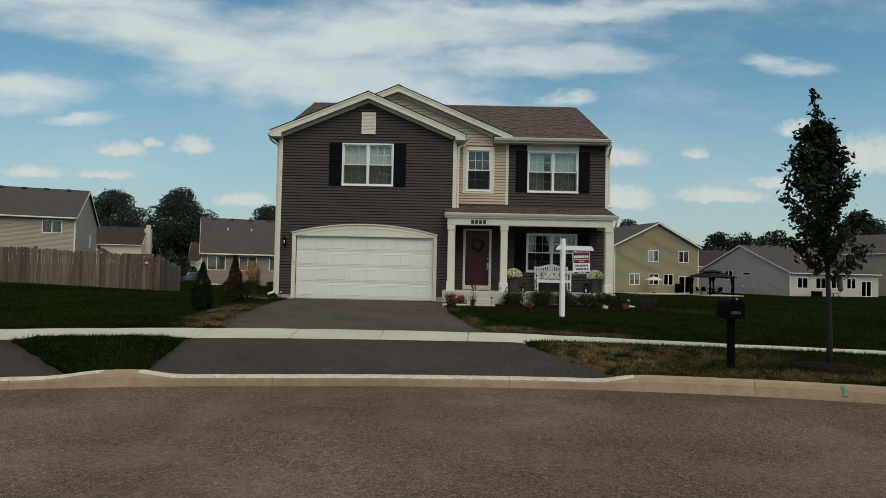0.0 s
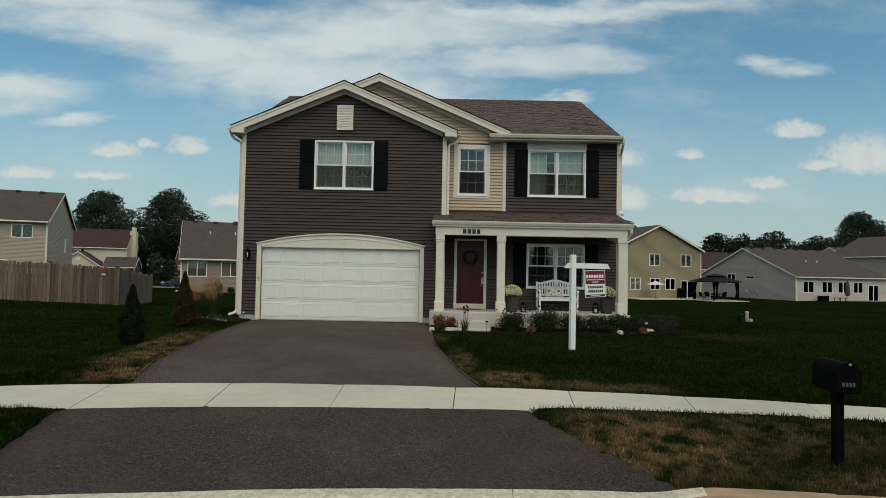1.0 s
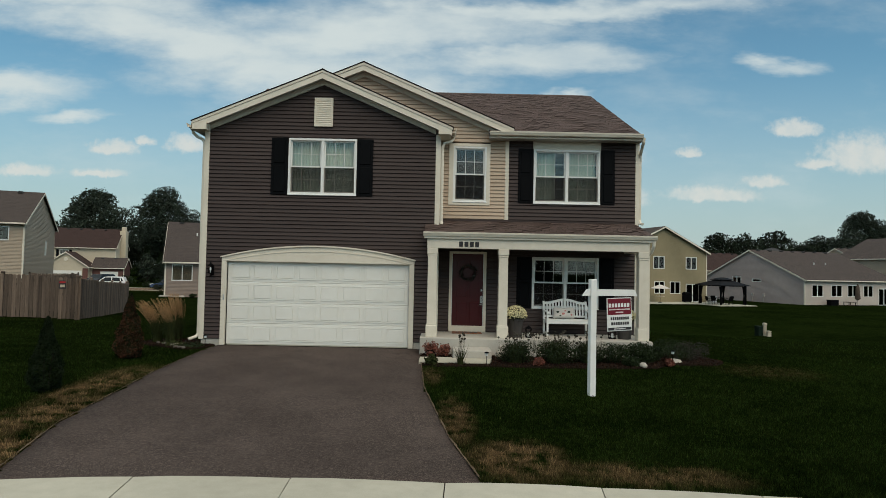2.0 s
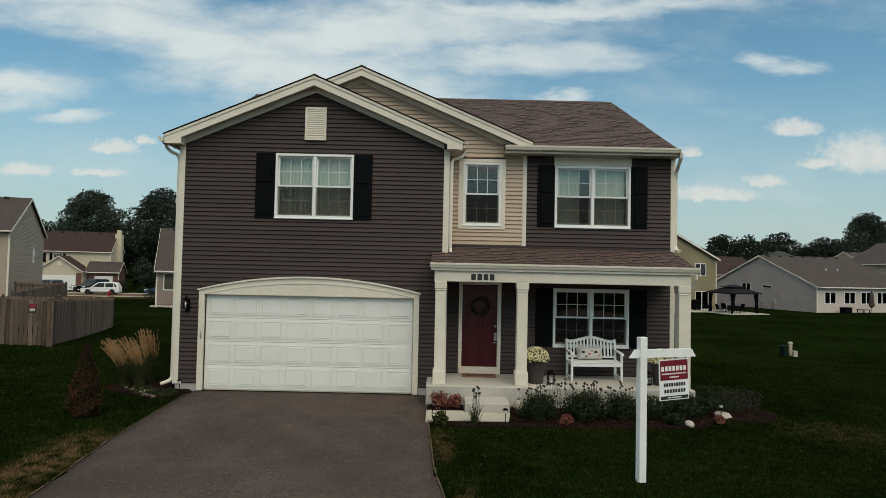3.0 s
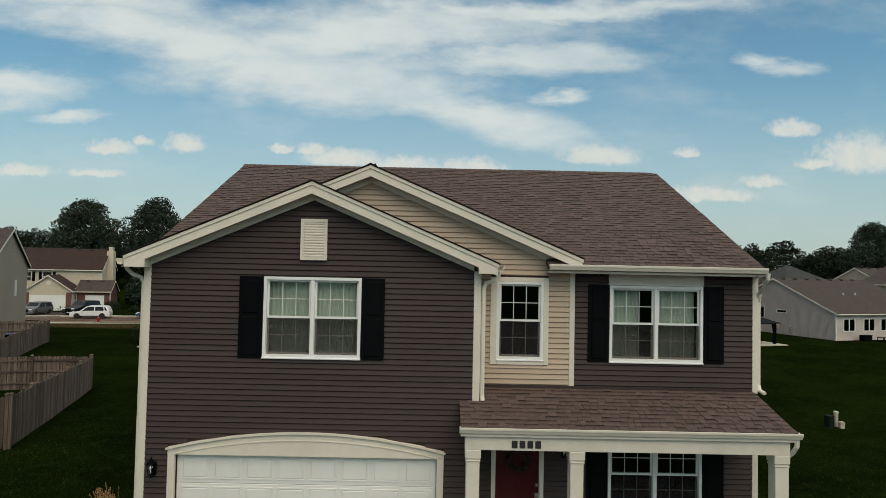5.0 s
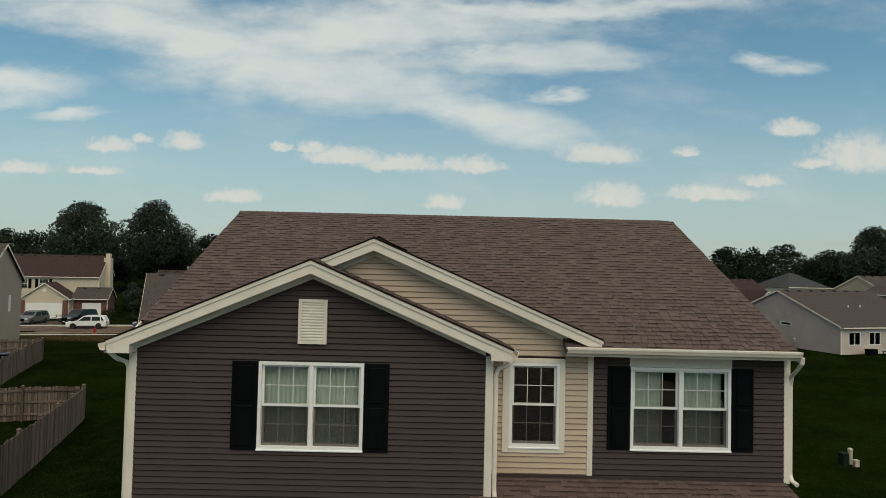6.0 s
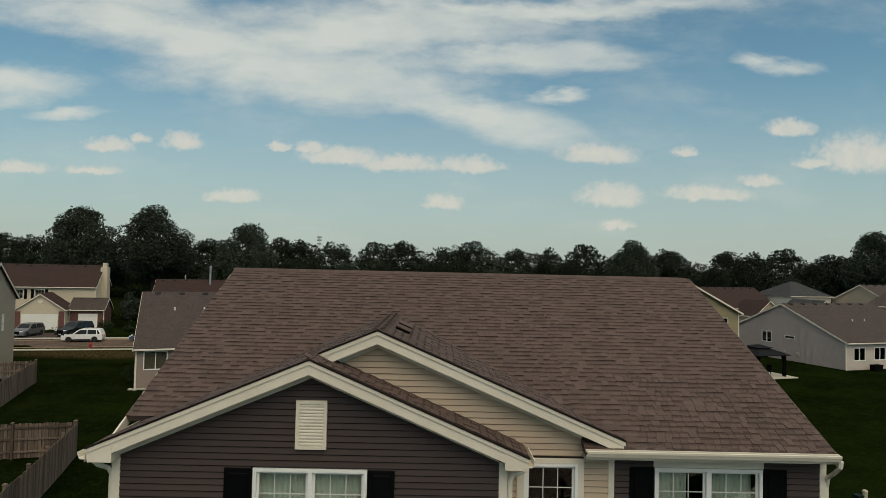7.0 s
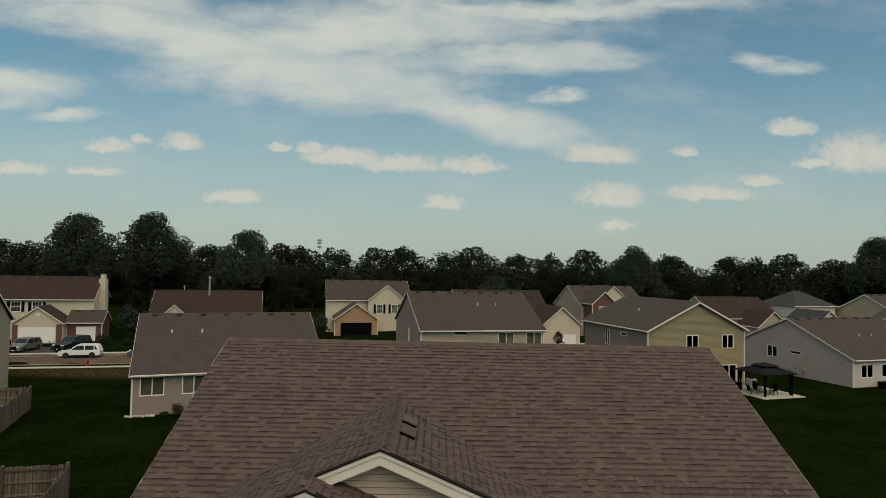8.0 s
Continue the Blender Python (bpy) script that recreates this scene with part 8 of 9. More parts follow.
def ribbon(name, a0, a1, b0, b1, lift, mat, label, cat, step=3.0, thick=0.15):
    g = Geo()
    n, m = int((a1 - a0) / step) + 1, max(1, int((b1 - b0) / 2.0))
    for i in range(n + 1):
        for j in range(m + 1):
            x, y = street_point(a0 + (a1 - a0) * i / n, b0 + (b1 - b0) * j / m)
            g.v.append((x, y, land(x, y) + lift))
    k = len(g.v)
    g.v += [(x, y, z - thick) for x, y, z in g.v]
    for i in range(n):
        for j in range(m):
            q = i * (m + 1) + j
            g.f.append((q, q + 1, q + m + 2, q + m + 1))
        for j in (0, m):
            q = i * (m + 1) + j
            g.f.append((q, q + m + 1, q + m + 1 + k, q + k))
    for i in (0, n):
        for j in range(m):
            q = i * (m + 1) + j
            g.f.append((q, q + 1, q + 1 + k, q + k))
    tagged(part(name, g, M[mat]), label, cat, kind="structure")


ribbon("far_street", -70, 150, 3.2, 11.0, 0.05, "road", "grey asphalt street behind the lawns", "road")
ribbon("far_kerb_near", -70, 150, 2.95, 3.2, 0.13, "kerb", "stained concrete kerb of the far street", "kerb")
ribbon("far_kerb", -70, 150, 11.0, 11.25, 0.13, "kerb", "stained concrete kerb of the far street", "kerb")
ribbon("far_sidewalk_near", -70, 150, 0.0, 1.25, 0.10, "concrete", "pale concrete sidewalk along the far street", "sidewalk")
ribbon("far_sidewalk", -70, 150, 13.0, 14.3, 0.08, "concrete", "pale concrete sidewalk across the far street", "sidewalk")
for a0, a1 in ((-15.5, -6.6), (29.5, 36.0)):
    ribbon("far_driveway", a0, a1, 11.26, 12.99, 0.07, "asphalt", "dark asphalt driveway of a far house", "driveway")
    ribbon("far_driveway", a0, a1, 14.31, 21.0 if a0 < 0 else 24.0, 0.07, "asphalt", "dark asphalt driveway of a far house", "driveway", 2.0)


def car(name, label, m, paint, L=4.5, W=1.8, H=1.65, hood=0.28, rear=0.10, wagon=True):
    """A car along x, nose to -x."""
    t = thing(name, label, "car", m)
    zs, belt = 0.28, H * 0.58
    x0, x1 = -L / 2, L / 2
    xa, xb = x0 + L * hood, x1 - L * rear
    body = [(x0 + 0.05, zs), (x0, zs + 0.22), (x0 + 0.03, belt - 0.30), (x0 + 0.22, belt - 0.17), (x0 + 0.75, belt - 0.08), (xa, belt), (x1 - 0.06, belt + 0.02), (x1, belt - 0.15), (x1, zs + 0.2), (x1 - 0.06, zs)]
    cut = []
    for cx in (x1 - L * 0.19, x0 + L * 0.19):
        cut.append([(cx + 0.38 * math.cos(a), zs + 0.38 * math.sin(a)) for a in [math.pi * k / 8 for k in range(9)]])
    outline = body + cut[0] + cut[1]

    def loft(outl, half, inset):
        g = Geo()
        n = len(outl)
        vs = []
        rows = [(-half, 0.97), (-half + 0.10, 1.0), (half - 0.10, 1.0), (half, 0.97)]
        zc = sum(p[1] for p in outl) / n
        for yy, k in rows:
            vs += [(x * k, yy, zc + (z - zc) * k) for x, z in outl]
        fs = [(i * n + j, i * n + (j + 1) % n, (i + 1) * n + (j + 1) % n, (i + 1) * n + j) for i in range(3) for j in range(n)]
        fs += [tuple(range(n)), tuple(3 * n + j for j in range(n - 1, -1, -1))]
        return g.add(vs, fs)
    part("body", loft(outline, W / 2, 0.1), M[paint], t)
    part("sill", Geo().box(x0 + L * 0.19 + 0.42, x1 - L * 0.19 - 0.42, -W / 2 - 0.008, W / 2 + 0.008, zs - 0.02, zs + 0.12, 0.02), M["rubber"], t, "dark lower sill")
    s = 0.16
    cab = [(xa - 0.05, belt - 0.01), (xa + L * 0.17, H - 0.07), (xa + L * 0.22, H - 0.02), (xa + L * 0.30, H), (xb - 0.60, H - 0.01), (xb - 0.15, H - 0.06), (xb - 0.03, H - 0.13), (x1 - (0.06 if wagon else 0.55), belt + 0.01)]
    g = Geo()
    n = len(cab)
    vs = []
    for yy, zz in ((-1, 0), (1, 0)):
        vs += [(x, yy * (W / 2 - 0.03 - s * (z - belt) / (H - belt)), z) for x, z in cab]
    g.add(vs, [tuple(range(n)), tuple(2 * n - 1 - j for j in range(n)), *[(j, (j + 1) % n, (j + 1) % n + n, j + n) for j in range(n)]])
    part("cabin", g, M[paint], t)
    for sgn in (-1, 1):
        def side(x, z, o=0.012):
            return (x, sgn * (W / 2 - 0.03 - s * (z - belt) / (H - belt) + o), z)
        xm = (xa + xb) / 2 + 0.1
        for q in ([(xa + 0.22, belt + 0.05), (xm - 0.05, belt + 0.05), (xm - 0.05, H - 0.12), (xa + L * 0.195, H - 0.12)], [(xm + 0.05, belt + 0.05), (xb - 0.42, belt + 0.05), (xb - 0.50, H - 0.13), (xm + 0.05, H - 0.12)], [(xb - 0.32, belt + 0.07), (x1 - 0.30 if wagon else xb - 0.1, belt + 0.07), (xb - 0.28, H - 0.17), (xb - 0.40, H - 0.15)]):
            a = [side(x, z) for x, z in q]
            b = [side(x, z, 0.0) for x, z in q]
            part("window", Geo().add(a + b, [(0, 1, 2, 3), (7, 6, 5, 4), *[(j, j + 4, (j + 1) % 4 + 4, (j + 1) % 4) for j in range(4)]]), M["car_glass"], t)
        part("mirror", Geo().box(xa + 0.15, xa + 0.32, min(sgn * W / 2, sgn * (W / 2 + 0.16)), max(sgn * W / 2, sgn * (W / 2 + 0.16)), belt + 0.02, belt + 0.15, 0.02), M[paint], t)
        for cx in (x1 - L * 0.19, x0 + L * 0.19):
            w = part("wheel", Geo().lathe([(0.20, -0.11), (0.335, -0.11), (0.365, -0.06), (0.365, 0.06), (0.335, 0.11), (0.20, 0.11)], 0, 0, 20), M["rubber"], t, at=pose(cx, sgn * (W / 2 - 0.10), 0.365, 90, 0, 0))
            part("rim", Geo().lathe([(0.04, -0.104), (0.205, -0.108), (0.21, -0.09), (0.21, 0.09), (0.205, 0.108), (0.04, 0.104)], 0, 0, 14), M["steel"], w)
        part("headlight", Geo().box(x0 - 0.005, x0 + 0.22, sgn * (W / 2 - 0.32) - 0.16, sgn * (W / 2 - 0.32) + 0.16, belt - 0.26, belt - 0.13, 0.03), M["lamp_glass"], t)
        part("tail_light", Geo().box(x1 - 0.08, x1 + 0.006, sgn * (W / 2 - 0.14) - 0.08, sgn * (W / 2 - 0.14) + 0.08, belt - 0.22, belt - 0.02, 0.02), M["hydrant"], t)
    a = [(xa + 0.02, belt + 0.03), (xa + L * 0.165, H - 0.08)]
    hw = W / 2 - 0.16
    part("windscreen", Geo().add([(a[0][0] - 0.012, -hw, a[0][1]), (a[0][0] - 0.012, hw, a[0][1]), (a[1][0] - 0.012, hw - s * 0.8, a[1][1]), (a[1][0] - 0.012, -hw + s * 0.8, a[1][1]),
                                  (a[0][0] + 0.03, -hw, a[0][1]), (a[0][0] + 0.03, hw, a[0][1]), (a[1][0] + 0.03, hw - s * 0.8, a[1][1]), (a[1][0] + 0.03, -hw + s * 0.8, a[1][1])],
                                 [(0, 1, 2, 3), (7, 6, 5, 4), (0, 4, 5, 1), (1, 5, 6, 2), (2, 6, 7, 3), (3, 7, 4, 0)]), M["car_glass"], t)
    part("grille", Geo().box(x0 - 0.01, x0 + 0.05, -W * 0.24, W * 0.24, zs + 0.16, belt - 0.16, 0.02), M["metal_black"], t)
    part("number_plate", Geo().box(x0 - 0.02, x0 - 0.008, -0.16, 0.16, zs + 0.06, zs + 0.15), M["white"], t, "plain pale plate")
    return t


def on_street(a, b, rz, lift=0.05):
    x, y = street_point(a, b)
    return pose(x, y, land(x, y) + lift, 0, 0, SA + rz)


car("car", "white compact sport utility car parked at the kerb", on_street(-2.3, 9.8, 0), "car_white", 4.6, 1.82, 1.62, 0.26, 0.06)
car("car", "blue hatchback parked at the kerb", on_street(5.1, 9.9, 0), "car_blue", 4.3, 1.76, 1.48, 0.26, 0.10)
car("car", "grey estate car parked on a driveway", on_street(-10.6, 17.0, 74), "car_grey", 4.6, 1.85, 1.68, 0.25, 0.06)
car("car", "black pickup-like sport utility car on a driveway", on_street(-5.2, 17.4, 62), "car_black", 5.0, 1.95, 1.85, 0.27, 0.05)


def hydrant():
    x, y = street_point(0.3, 1.95)
    t = thing("fire_hydrant", "red cast-iron fire hydrant by the far street", "hydrant", pose(x, y, land(x, y)))
    part("barrel", Geo().lathe([(0.17, -0.1), (0.17, 0.06), (0.11, 0.08), (0.11, 0.52), (0.15, 0.54), (0.15, 0.59), (0.12, 0.62), (0.10, 0.70), (0.03, 0.75), (0.03, 0.80)], 0, 0, 14), M["hydrant"], t, smooth=False)
    for rz in (0, 90, 180):
        part("outlet", Geo().lathe([(0.06, 0.10), (0.06, 0.19), (0.03, 0.20)], 0, 0, 10), M["hydrant"], t, at=pose(0, 0, 0.46, 90, 0, rz))


hydrant()


def bicycle(a, b, rz):
    t = thing("bicycle", "dark bicycle standing on a driveway", "bicycle", on_street(a, b, rz, 0.08), "bicycles")
    for x in (-0.5, 0.5):
        w = part("wheel", Geo().tube([(x + 0.32 * math.cos(q), 0, 0.33 + 0.32 * math.sin(q)) for q in [2 * math.pi * k / 18 for k in range(19)]], 0.02, 5), M["rubber"], t)
    for p, q in (((-0.5, 0.33), (-0.1, 0.32)), ((-0.5, 0.33), (-0.2, 0.8)), ((-0.1, 0.32), (-0.22, 0.9)), ((-0.1, 0.32), (0.35, 0.85)), ((-0.2, 0.8), (0.35, 0.85)), ((0.5, 0.33), (0.33, 1.0))):
        part("tube", Geo().tube([(p[0], 0, p[1]), (q[0], 0, q[1])], 0.022, 6), M["metal_black"], t)
    part("handlebar", Geo().tube([(0.33, -0.28, 1.0), (0.33, 0.28, 1.0)], 0.015, 6), M["metal_black"], t)
    part("saddle", Geo().box(-0.34, -0.10, -0.06, 0.06, 0.9, 0.95, 0.02), M["metal_black"], t)


bicycle(-8.1, 19.0, 20)
bicycle(-7.3, 19.6, 35)

# ---- patio behind the olive house ----
GX, GY, GR = 34.3, 50.9, 17.0


def gazebo():
    z = land(GX, GY)
    pad = part("patio_slab", Geo().box(-2.4, 2.6, -2.3, 3.0, -0.3, 0.08, 0.02), M["concrete"], None, at=pose(GX, GY, z, 0, 0, GR))
    tagged(pad, "pale concrete patio slab under the gazebo", "patio", kind="structure")
    t = thing("gazebo", "black metal gazebo with a two-tier roof and tied curtains", "gazebo", pose(GX, GY, z + 0.08, 0, 0, GR))
    w = 1.65
    for x in (-w, w):
        for y in (-w, w):
            part("post", Geo().box(x - 0.06, x + 0.06, y - 0.06, y + 0.06, 0, 2.05, 0.008), M["metal_black"], t)
            sx, sy = (-1 if x > 0 else 1), (-1 if y > 0 else 1)
            prof = [(0.10, 0.05), (0.15, 0.5), (0.07, 1.0), (0.13, 1.5), (0.22, 2.0)]
            part("curtain", Geo().lathe(prof, x + sx * 0.12, y + sy * 0.12, 9), M["metal_black"], t, "dark tied curtain")
    for a in (-w, w):
        part("beam", Geo().box(-w, w, a - 0.04, a + 0.04, 2.02, 2.14), M["metal_black"], t)
        part("beam", Geo().box(a - 0.04, a + 0.04, -w + 0.04, w - 0.04, 2.02, 2.14), M["metal_black"], t)

    def tier(name, r0, z0, r1, z1):
        p = [(s * r0, q * r0, z0) for s, q in ((-1, -1), (1, -1), (1, 1), (-1, 1))] + [(s * r1, q * r1, z1) for s, q in ((-1, -1), (1, -1), (1, 1), (-1, 1))]
        p += [(x, y, zz - 0.05) for x, y, zz in p]
        fs = [(i, (i + 1) % 4, (i + 1) % 4 + 4, i + 4) for i in range(4)] + [(i + 8, i + 12, (i + 1) % 4 + 12, (i + 1) % 4 + 8) for i in range(4)] + [(i, i + 8, (i + 1) % 4 + 8, (i + 1) % 4) for i in range(4)] + [(4, 5, 6, 7)]
        part(name, Geo().add(p, fs), M["gazebo_roof"], t)
    tier("roof", 1.98, 2.14, 0.68, 2.66)
    tier("roof_cap", 0.90, 2.74, 0.12, 2.98)
    part("cap_riser", Geo().box(-0.62, 0.62, -0.62, 0.62, 2.6, 2.76), M["metal_black"], t)
    tb = thing("patio_table", "dark metal dining table under the gazebo", "table", pose(GX, GY, z + 0.08, 0, 0, GR))
    part("tabletop", Geo().lathe([(0.60, 0.70), (0.62, 0.71), (0.62, 0.73), (0.60, 0.74)], 0, 0, 24), M["metal_black"], tb)
    for k in range(4):
        q = math.pi / 4 + k * math.pi / 2
        part("leg", Geo().tube([(0.5 * math.cos(q), 0.5 * math.sin(q), 0), (0.4 * math.cos(q), 0.4 * math.sin(q), 0.7)], 0.02, 6), M["metal_black"], tb)
    first = None
    for k, (x, y, rz) in enumerate(((0, -1.0, 0), (1.0, 0, 90), (0, 1.0, 180), (-1.0, 0, -90), (-2.0, 1.6, -60), (-1.9, -0.2, -100))):
        mm = pose(GX, GY, z + 0.08, 0, 0, GR) @ pose(x, y, 0, 0, 0, rz)
        if first:
            copy_thing(first, mm)
            continue
        first = thing("patio_chair", "dark metal sling patio chair", "chair", mm, "patio chairs")
        part("seat", Geo().box(-0.25, 0.25, -0.25, 0.23, 0.40, 0.43, 0.01), M["metal_black"], first)
        part("backrest", Geo().prism([(-0.25, 0.42), (-0.22, 0.42), (-0.36, 0.92), (-0.39, 0.92)], -0.25, 0.25, "x"), M["metal_black"], first)
        for a in (-0.27, 0.27):
            for b in (-0.24, 0.22):
                part("leg", Geo().tube([(a, b, 0), (a, b, 0.42 if b < 0 else 0.62)], 0.014, 6), M["metal_black"], first)
            part("arm_rest", Geo().box(a - 0.025, a + 0.025, -0.30, 0.24, 0.62, 0.645, 0.008), M["metal_black"], first)


gazebo()
P = pose(23.2, 52.3, -1.1, 0, 0, 16.0)
part_slab = part("back_patio", Geo().box(1.2, 11.4, -3.2, -0.02, -0.35, 0.06, 0.02), M["concrete"], None, at=P)
tagged(part_slab, "pale concrete patio along the olive house", "patio", kind="structure")


def grill(m):
    t = thing("grill", "covered black gas grill on the patio", "grill", m)
    part("cart", Geo().box(-0.45, 0.45, -0.28, 0.28, 0.08, 0.82, 0.04), M["metal_black"], t)
    part("hood", Geo().prism([(-0.28, 0.82), (0.28, 0.82), (0.24, 1.08), (0.08, 1.2), (-0.12, 1.18), (-0.26, 1.05)], -0.42, 0.42, "x"), M["metal_black"], t)
    part("side_shelf", Geo().box(0.45, 0.80, -0.24, 0.24, 0.76, 0.82, 0.02), M["metal_black"], t)
    for x in (-0.4, 0.4):
        part("wheel", Geo().lathe([(0.08, -0.03), (0.09, 0), (0.08, 0.03)], 0, 0, 12), M["rubber"], t, at=pose(x, -0.24, 0.09, 90, 0, 0))


grill(P @ pose(8.0, -1.4, 0.06, 0, 0, 10))


def umbrella_table(m):
    t = thing("patio_umbrella", "beige patio umbrella over a small table", "umbrella", m)
    part("pole", Geo().tube([(0, 0, 0), (0, 0, 2.0)], 0.02, 8), M["metal_black"], t)
    part("canopy", Geo().lathe([(1.05, 1.55), (1.05, 1.60), (0.5, 1.85), (0.03, 2.0)], 0, 0, 8), M["fabric"], t)
    part("tabletop", Geo().lathe([(0.5, 0.68), (0.52, 0.70), (0.5, 0.72)], 0, 0, 16), M["tan_plastic"], t)
    part("base", Geo().lathe([(0.22, 0), (0.22, 0.06), (0.05, 0.1)], 0, 0, 12), M["metal_black"], t)


umbrella_table(P @ pose(4.3, -1.7, 0.06))


def ac_unit(m, label="grey air conditioner unit beside the wall"):
    t = thing("air_conditioner", label, "air conditioner", m, "condensers")
    part("case", Geo().box(-0.38, 0.38, -0.38, 0.38, 0.05, 0.80, 0.03), M["metal_mast"], t)
    part("fan_grille", Geo().lathe([(0.30, 0.80), (0.30, 0.83), (0.05, 0.85)], 0, 0, 16), M["metal_black"], t)
    part("pad", Geo().box(-0.45, 0.45, -0.45, 0.45, -0.15, 0.05, 0.01), M["concrete"], t)


ac_unit(P @ pose(11.9, -0.9, 0.0))
Q = pose(45.9, 55.0, -1.2, 0, 0, 17.6)


def dark_box(m):
    t = thing("storage_box", "black deck storage box by the grey house", "box", m)
    part("bin", Geo().box(-0.6, 0.6, -0.3, 0.3, -0.05, 0.62, 0.02), M["metal_black"], t)
    part("lid", Geo().box(-0.63, 0.63, -0.33, 0.33, 0.62, 0.72, 0.03), M["metal_black"], t)


dark_box(Q @ pose(3.2, -0.9, 0.02))


def closed_umbrella(m):
    t = thing("patio_umbrella", "closed brown cantilever patio umbrella", "umbrella", m)
    part("pole", Geo().tube([(0, 0, -0.1), (0, 0, 2.6)], 0.035, 8), M["metal_black"], t)
    part("canopy", Geo().lathe([(0.10, 0.7), (0.30, 0.9), (0.24, 1.5), (0.20, 2.2), (0.04, 2.65)], 0.1, 0, 8), M["umbrella_cloth"], t)
    part("base", Geo().box(-0.4, 0.4, -0.4, 0.4, -0.1, 0.1, 0.02), M["metal_black"], t)


closed_umbrella(Q @ pose(6.4, -1.4, 0.02))


def patio_bench(m):
    t = thing("patio_table", "low dark patio table by the grey house", "table", m)
    part("tabletop", Geo().box(-0.6, 0.6, -0.4, 0.4, 0.46, 0.52, 0.01), M["umbrella_cloth"], t)
    for x in (-0.5, 0.5):
        for y in (-0.32, 0.32):
            part("leg", Geo().box(x - 0.03, x + 0.03, y - 0.03, y + 0.03, -0.05, 0.46), M["metal_black"], t)


patio_bench(Q @ pose(5.1, -1.5, 0.02))


def meter(m, label):
    t = thing("utility_meter", label, "meter", m, "meters")
    part("case", Geo().box(-0.16, 0.16, -0.16, 0.0, -0.22, 0.22, 0.02), M["lap_light"], t)
    part("dial", Geo().lathe([(0.10, 0), (0.10, 0.06), (0.06, 0.08)], 0, 0, 12), M["steel"], t, at=pose(0, -0.16, 0.05, 90, 0, 0))
    part("pipe", Geo().tube([(0, -0.08, -0.22), (0, -0.08, -0.9)], 0.03, 6), M["lap_light"], t)


for y in (5.9, 7.7):
    meter(Q @ pose(0, y, 0.95, 0, 0, -90), "pale utility meter on the grey house wall")
# shrub and stones at the one-storey house
R1 = pose(-20.2, 35.7, -0.5, 0, 0, 22.0)
for x, y, r, h in ((3.1, -0.8, 0.5, 1.0), (4.2, -0.7, 0.4, 0.55), (2.2, -0.6, 0.35, 0.35), (-0.4, 2.0, 0.8, 1.6), (6.2, -0.7, 0.4, 0.5)):
    p = R1 @ Vector((x, y, 0))
    shrub("rusty green shrub along the grey house", p.x, p.y, [("stems", stems(4, h)), ("foliage", spray(int(90 + x * 3), 900, r, h, 0.05, "leaf_dark"))], group="foundation shrubs")
for k in range(7):
    p = R1 @ Vector((-0.3 + 0.28 * k, -0.55 - 0.1 * math.sin(k * 2), 0))
    rock(p.x, p.y, 0.22, 0.16, 0.10, "pale edging stone at the house corner", seed=30 + k)

# dark shrubs by the cream house
for x, y, r, h in ((-45.6, 78.5, 1.3, 1.9), (-43.6, 81.0, 0.8, 0.9), (-42.6, 79.8, 0.6, 0.7)):
    shrub("dense dark round shrub on the far lawn", x, y, [("stems", stems(4, h)), ("foliage", spray(int(200 + x), 1500, r, h, 0.09, "leaf_dark"))], group="far shrubs")


def flue(x, y, z0, z1, r=0.16):
    t = thing("flue_pipe", "pale metal flue pipe behind a red roof", "pipe", pose(x, y, z0), "flues")
    part("pipe", Geo().tube([(0, 0, 0), (0, 0, z1 - z0)], r, 8), M["metal_mast"], t)
    part("cap", Geo().lathe([(r * 1.6, z1 - z0), (r * 1.6, z1 - z0 + 0.12), (0.02, z1 - z0 + 0.3)], 0, 0, 10), M["metal_mast"], t)


flue(-38.3, 98.6, 4.5, 8.0)
flue(-42.7, 98.6, 4.5, 6.3, 0.09)


def wheeled_bin(x, y, rz):
    t = thing("wheeled_bin", "black wheeled bin with a blue lid in the fenced yard", "bin", pose(x, y, land(x, y), 0, 0, rz))
    g = Geo().prism([(-0.24, 0.08), (0.22, 0.08), (0.30, 0.95), (-0.30, 0.95)], -0.28, 0.28)
    part("body", g, M["metal_black"], t)
    part("lid", Geo().box(-0.33, 0.33, -0.34, 0.32, 0.95, 1.03, 0.03), M["car_blue"], t, "dull blue lid")
    for a in (-0.25, 0.25):
        part("wheel", Geo().lathe([(0.09, -0.03), (0.10, 0), (0.09, 0.03)], 0, 0, 12), M["rubber"], t, at=pose(a, 0.26, 0.10, 0, 90, 0))


wheeled_bin(-27.6, 33.3, 20)
wheeled_bin(-28.5, 32.9, 25)

# ---- grass blades ----


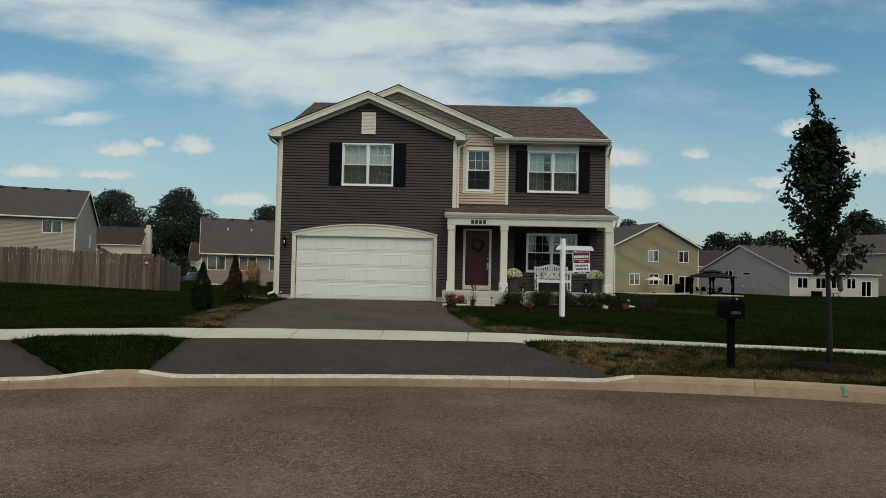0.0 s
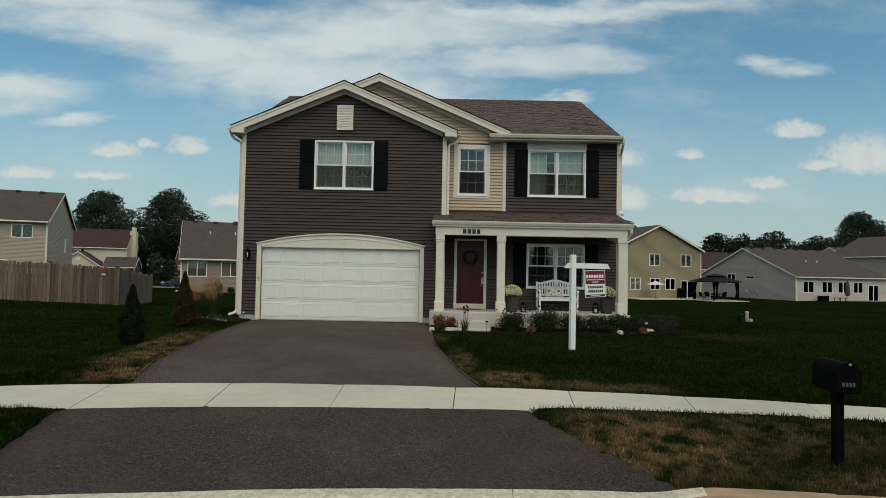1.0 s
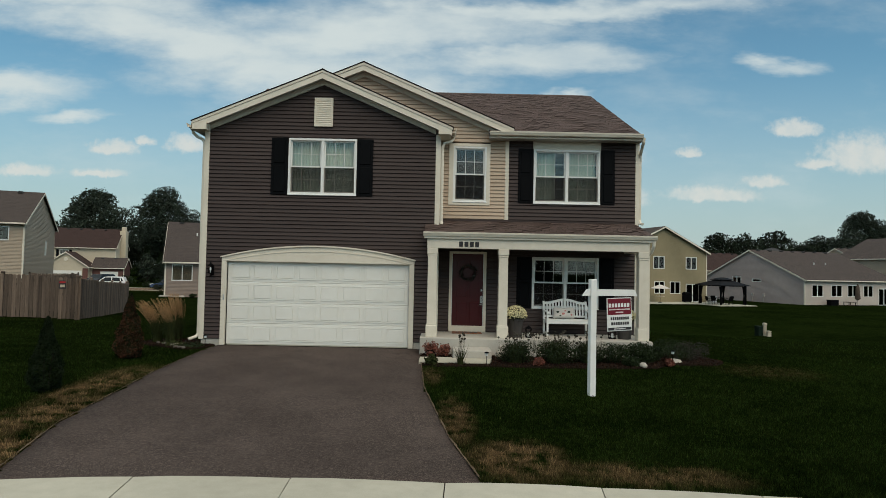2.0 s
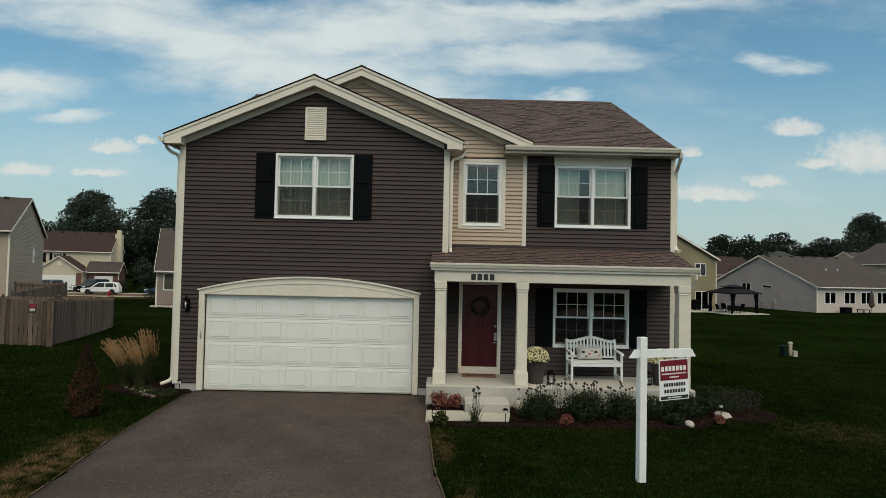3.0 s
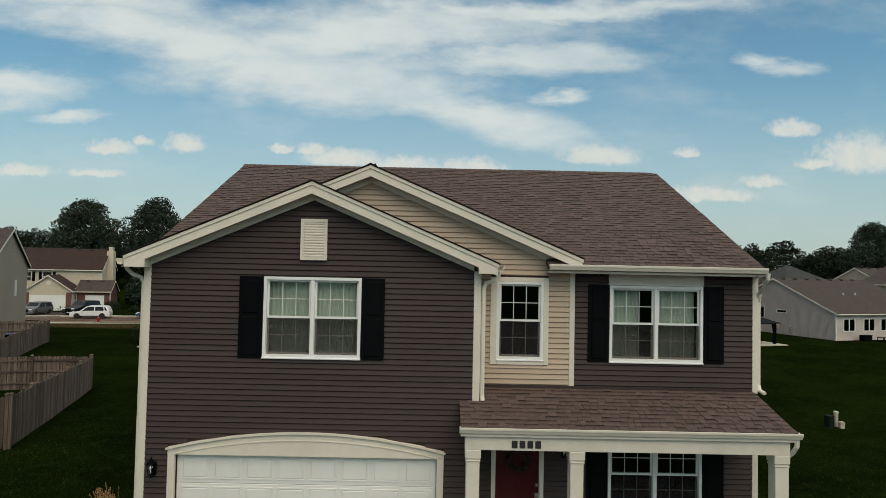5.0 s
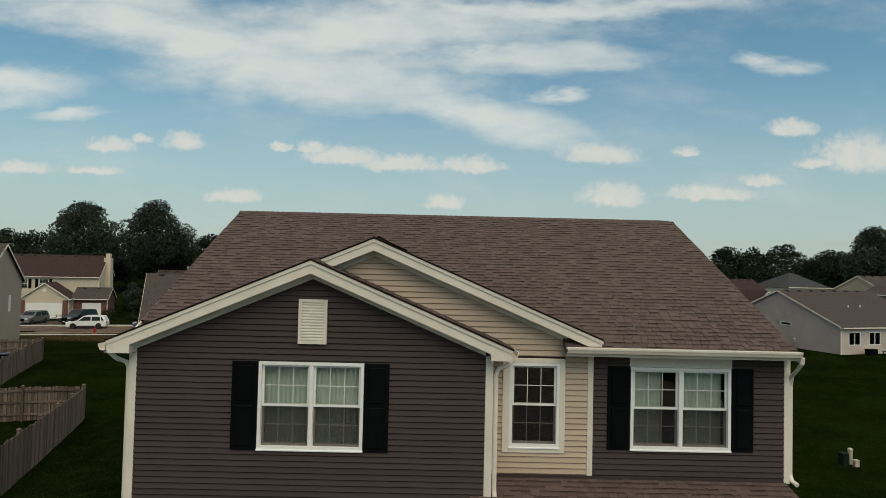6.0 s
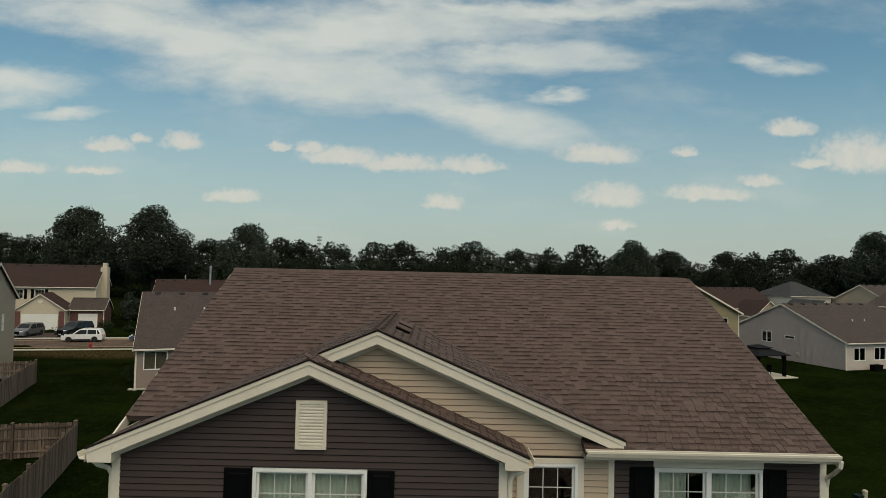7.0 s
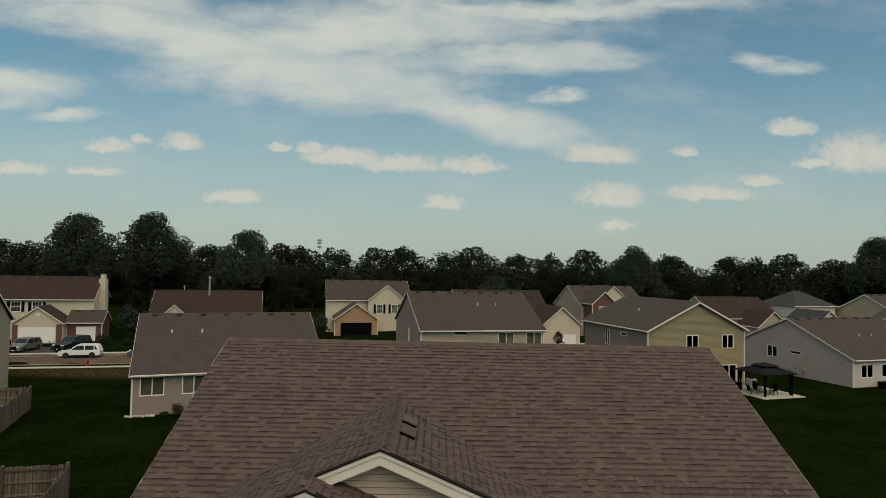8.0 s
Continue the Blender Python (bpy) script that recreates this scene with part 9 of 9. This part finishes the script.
def build_blades():
    rng = np.random.default_rng(12)

    gx, gy = np.arange(-19, 27.01, 0.12), np.arange(-14.6, 15.01, 0.12)
    lie = np.array([[land(a, b) for a in gx] for b in gy])
    tab = np.arange(-20, 28, 0.05)
    edges = [np.array([f(a) for a in tab]) for f in (kerb_r, walk0_r, walk_r)]
    sides_y = np.arange(-10.3, 0.5, 0.05)
    sides = [np.array([f(b) for b in sides_y]) for f in (drive_left, drive_right)]

    def height(x, y):
        fx, fy = (x - gx[0]) / 0.12, (y - gy[0]) / 0.12
        i, j = fx.astype(int), fy.astype(int)
        a, b = fx - i, fy - j
        return (lie[j, i] * (1 - a) + lie[j, i + 1] * a) * (1 - b) + (lie[j + 1, i] * (1 - a) + lie[j + 1, i + 1] * a) * b

    def field(n, x0, x1, y0, y1, h0, h1, w, keep=None):
        x, y = rng.uniform(x0, x1, n), rng.uniform(y0, y1, n)
        r = np.hypot(x - CX, y - CY)
        kr, w0, w1 = (np.interp(x, tab, e) for e in edges)
        ok = r > kr + 0.02
        ok &= ~((r > w0 - 0.015) & (r < w1 + 0.015))
        tt = np.clip((R_WALK0 - r) / (R_WALK0 - R_KERB), 0, 1)
        l, rr, nb = -1.27 + 0.33 * tt, 4.22 + 1.27 * tt ** 1.05, -3.7 + 1.99 * tt
        ok &= ~((r <= w0) & (((x > l + 0.01) & (x < rr - 0.01)) | (x < nb - 0.01)))
        dl, dr = (np.interp(y, sides_y, e) for e in sides)
        ok &= ~((r >= R_WALK1 - 0.3) & (y < 0.1) & (x > dl + 0.01) & (x < dr - 0.01))
        ok &= ~((x > 2.78) & (x < 8.62) & (y > -2.62))
        ok &= ~((x > -3.4) & (x < 8.7) & (y > -0.05))
        ok &= ~((x > 8.6) & (x < 10.0) & (y > -1.95) & (y < 0.2))
        ok &= np.hypot(x - 8.45, y + 12.52) > 0.5
        if keep is not None:
            ok &= keep(x, y)
        x, y = x[ok], y[ok]
        z = height(x, y) - 0.01
        n = len(x)
        h = rng.uniform(h0, h1, n)
        a = rng.uniform(0, 2 * math.pi, n)
        lean = rng.uniform(0.1, 0.7, n) * h
        b = rng.uniform(0, 2 * math.pi, n)
        p = np.stack([x, y, z], 1)
        s = np.stack([np.cos(a), np.sin(a), np.zeros(n)], 1) * w
        tip = p + np.stack([np.cos(b) * lean, np.sin(b) * lean, h], 1)
        return np.stack([p - s, p + s, tip], 1).reshape(-1, 3)

    Vs = [field(190000, -9, 14, -14.2, -9.2, 0.03, 0.075, 0.0045),
          field(420000, -9, 13, -10.5, 0.5, 0.03, 0.07, 0.0055),
          field(150000, -18, 26, -12, 14, 0.04, 0.085, 0.009, lambda x, y: (x < -8) | (x > 12) | (y > 0.5))]
    V = np.concatenate(Vs)
    ob = new("grass", np_mesh("grass", V, np.arange(len(V)).reshape(-1, 3), M["blade"]))
    tagged(ob, "short dark green grass blades with dry straw patches", "grass", kind="stuff")


build_blades()
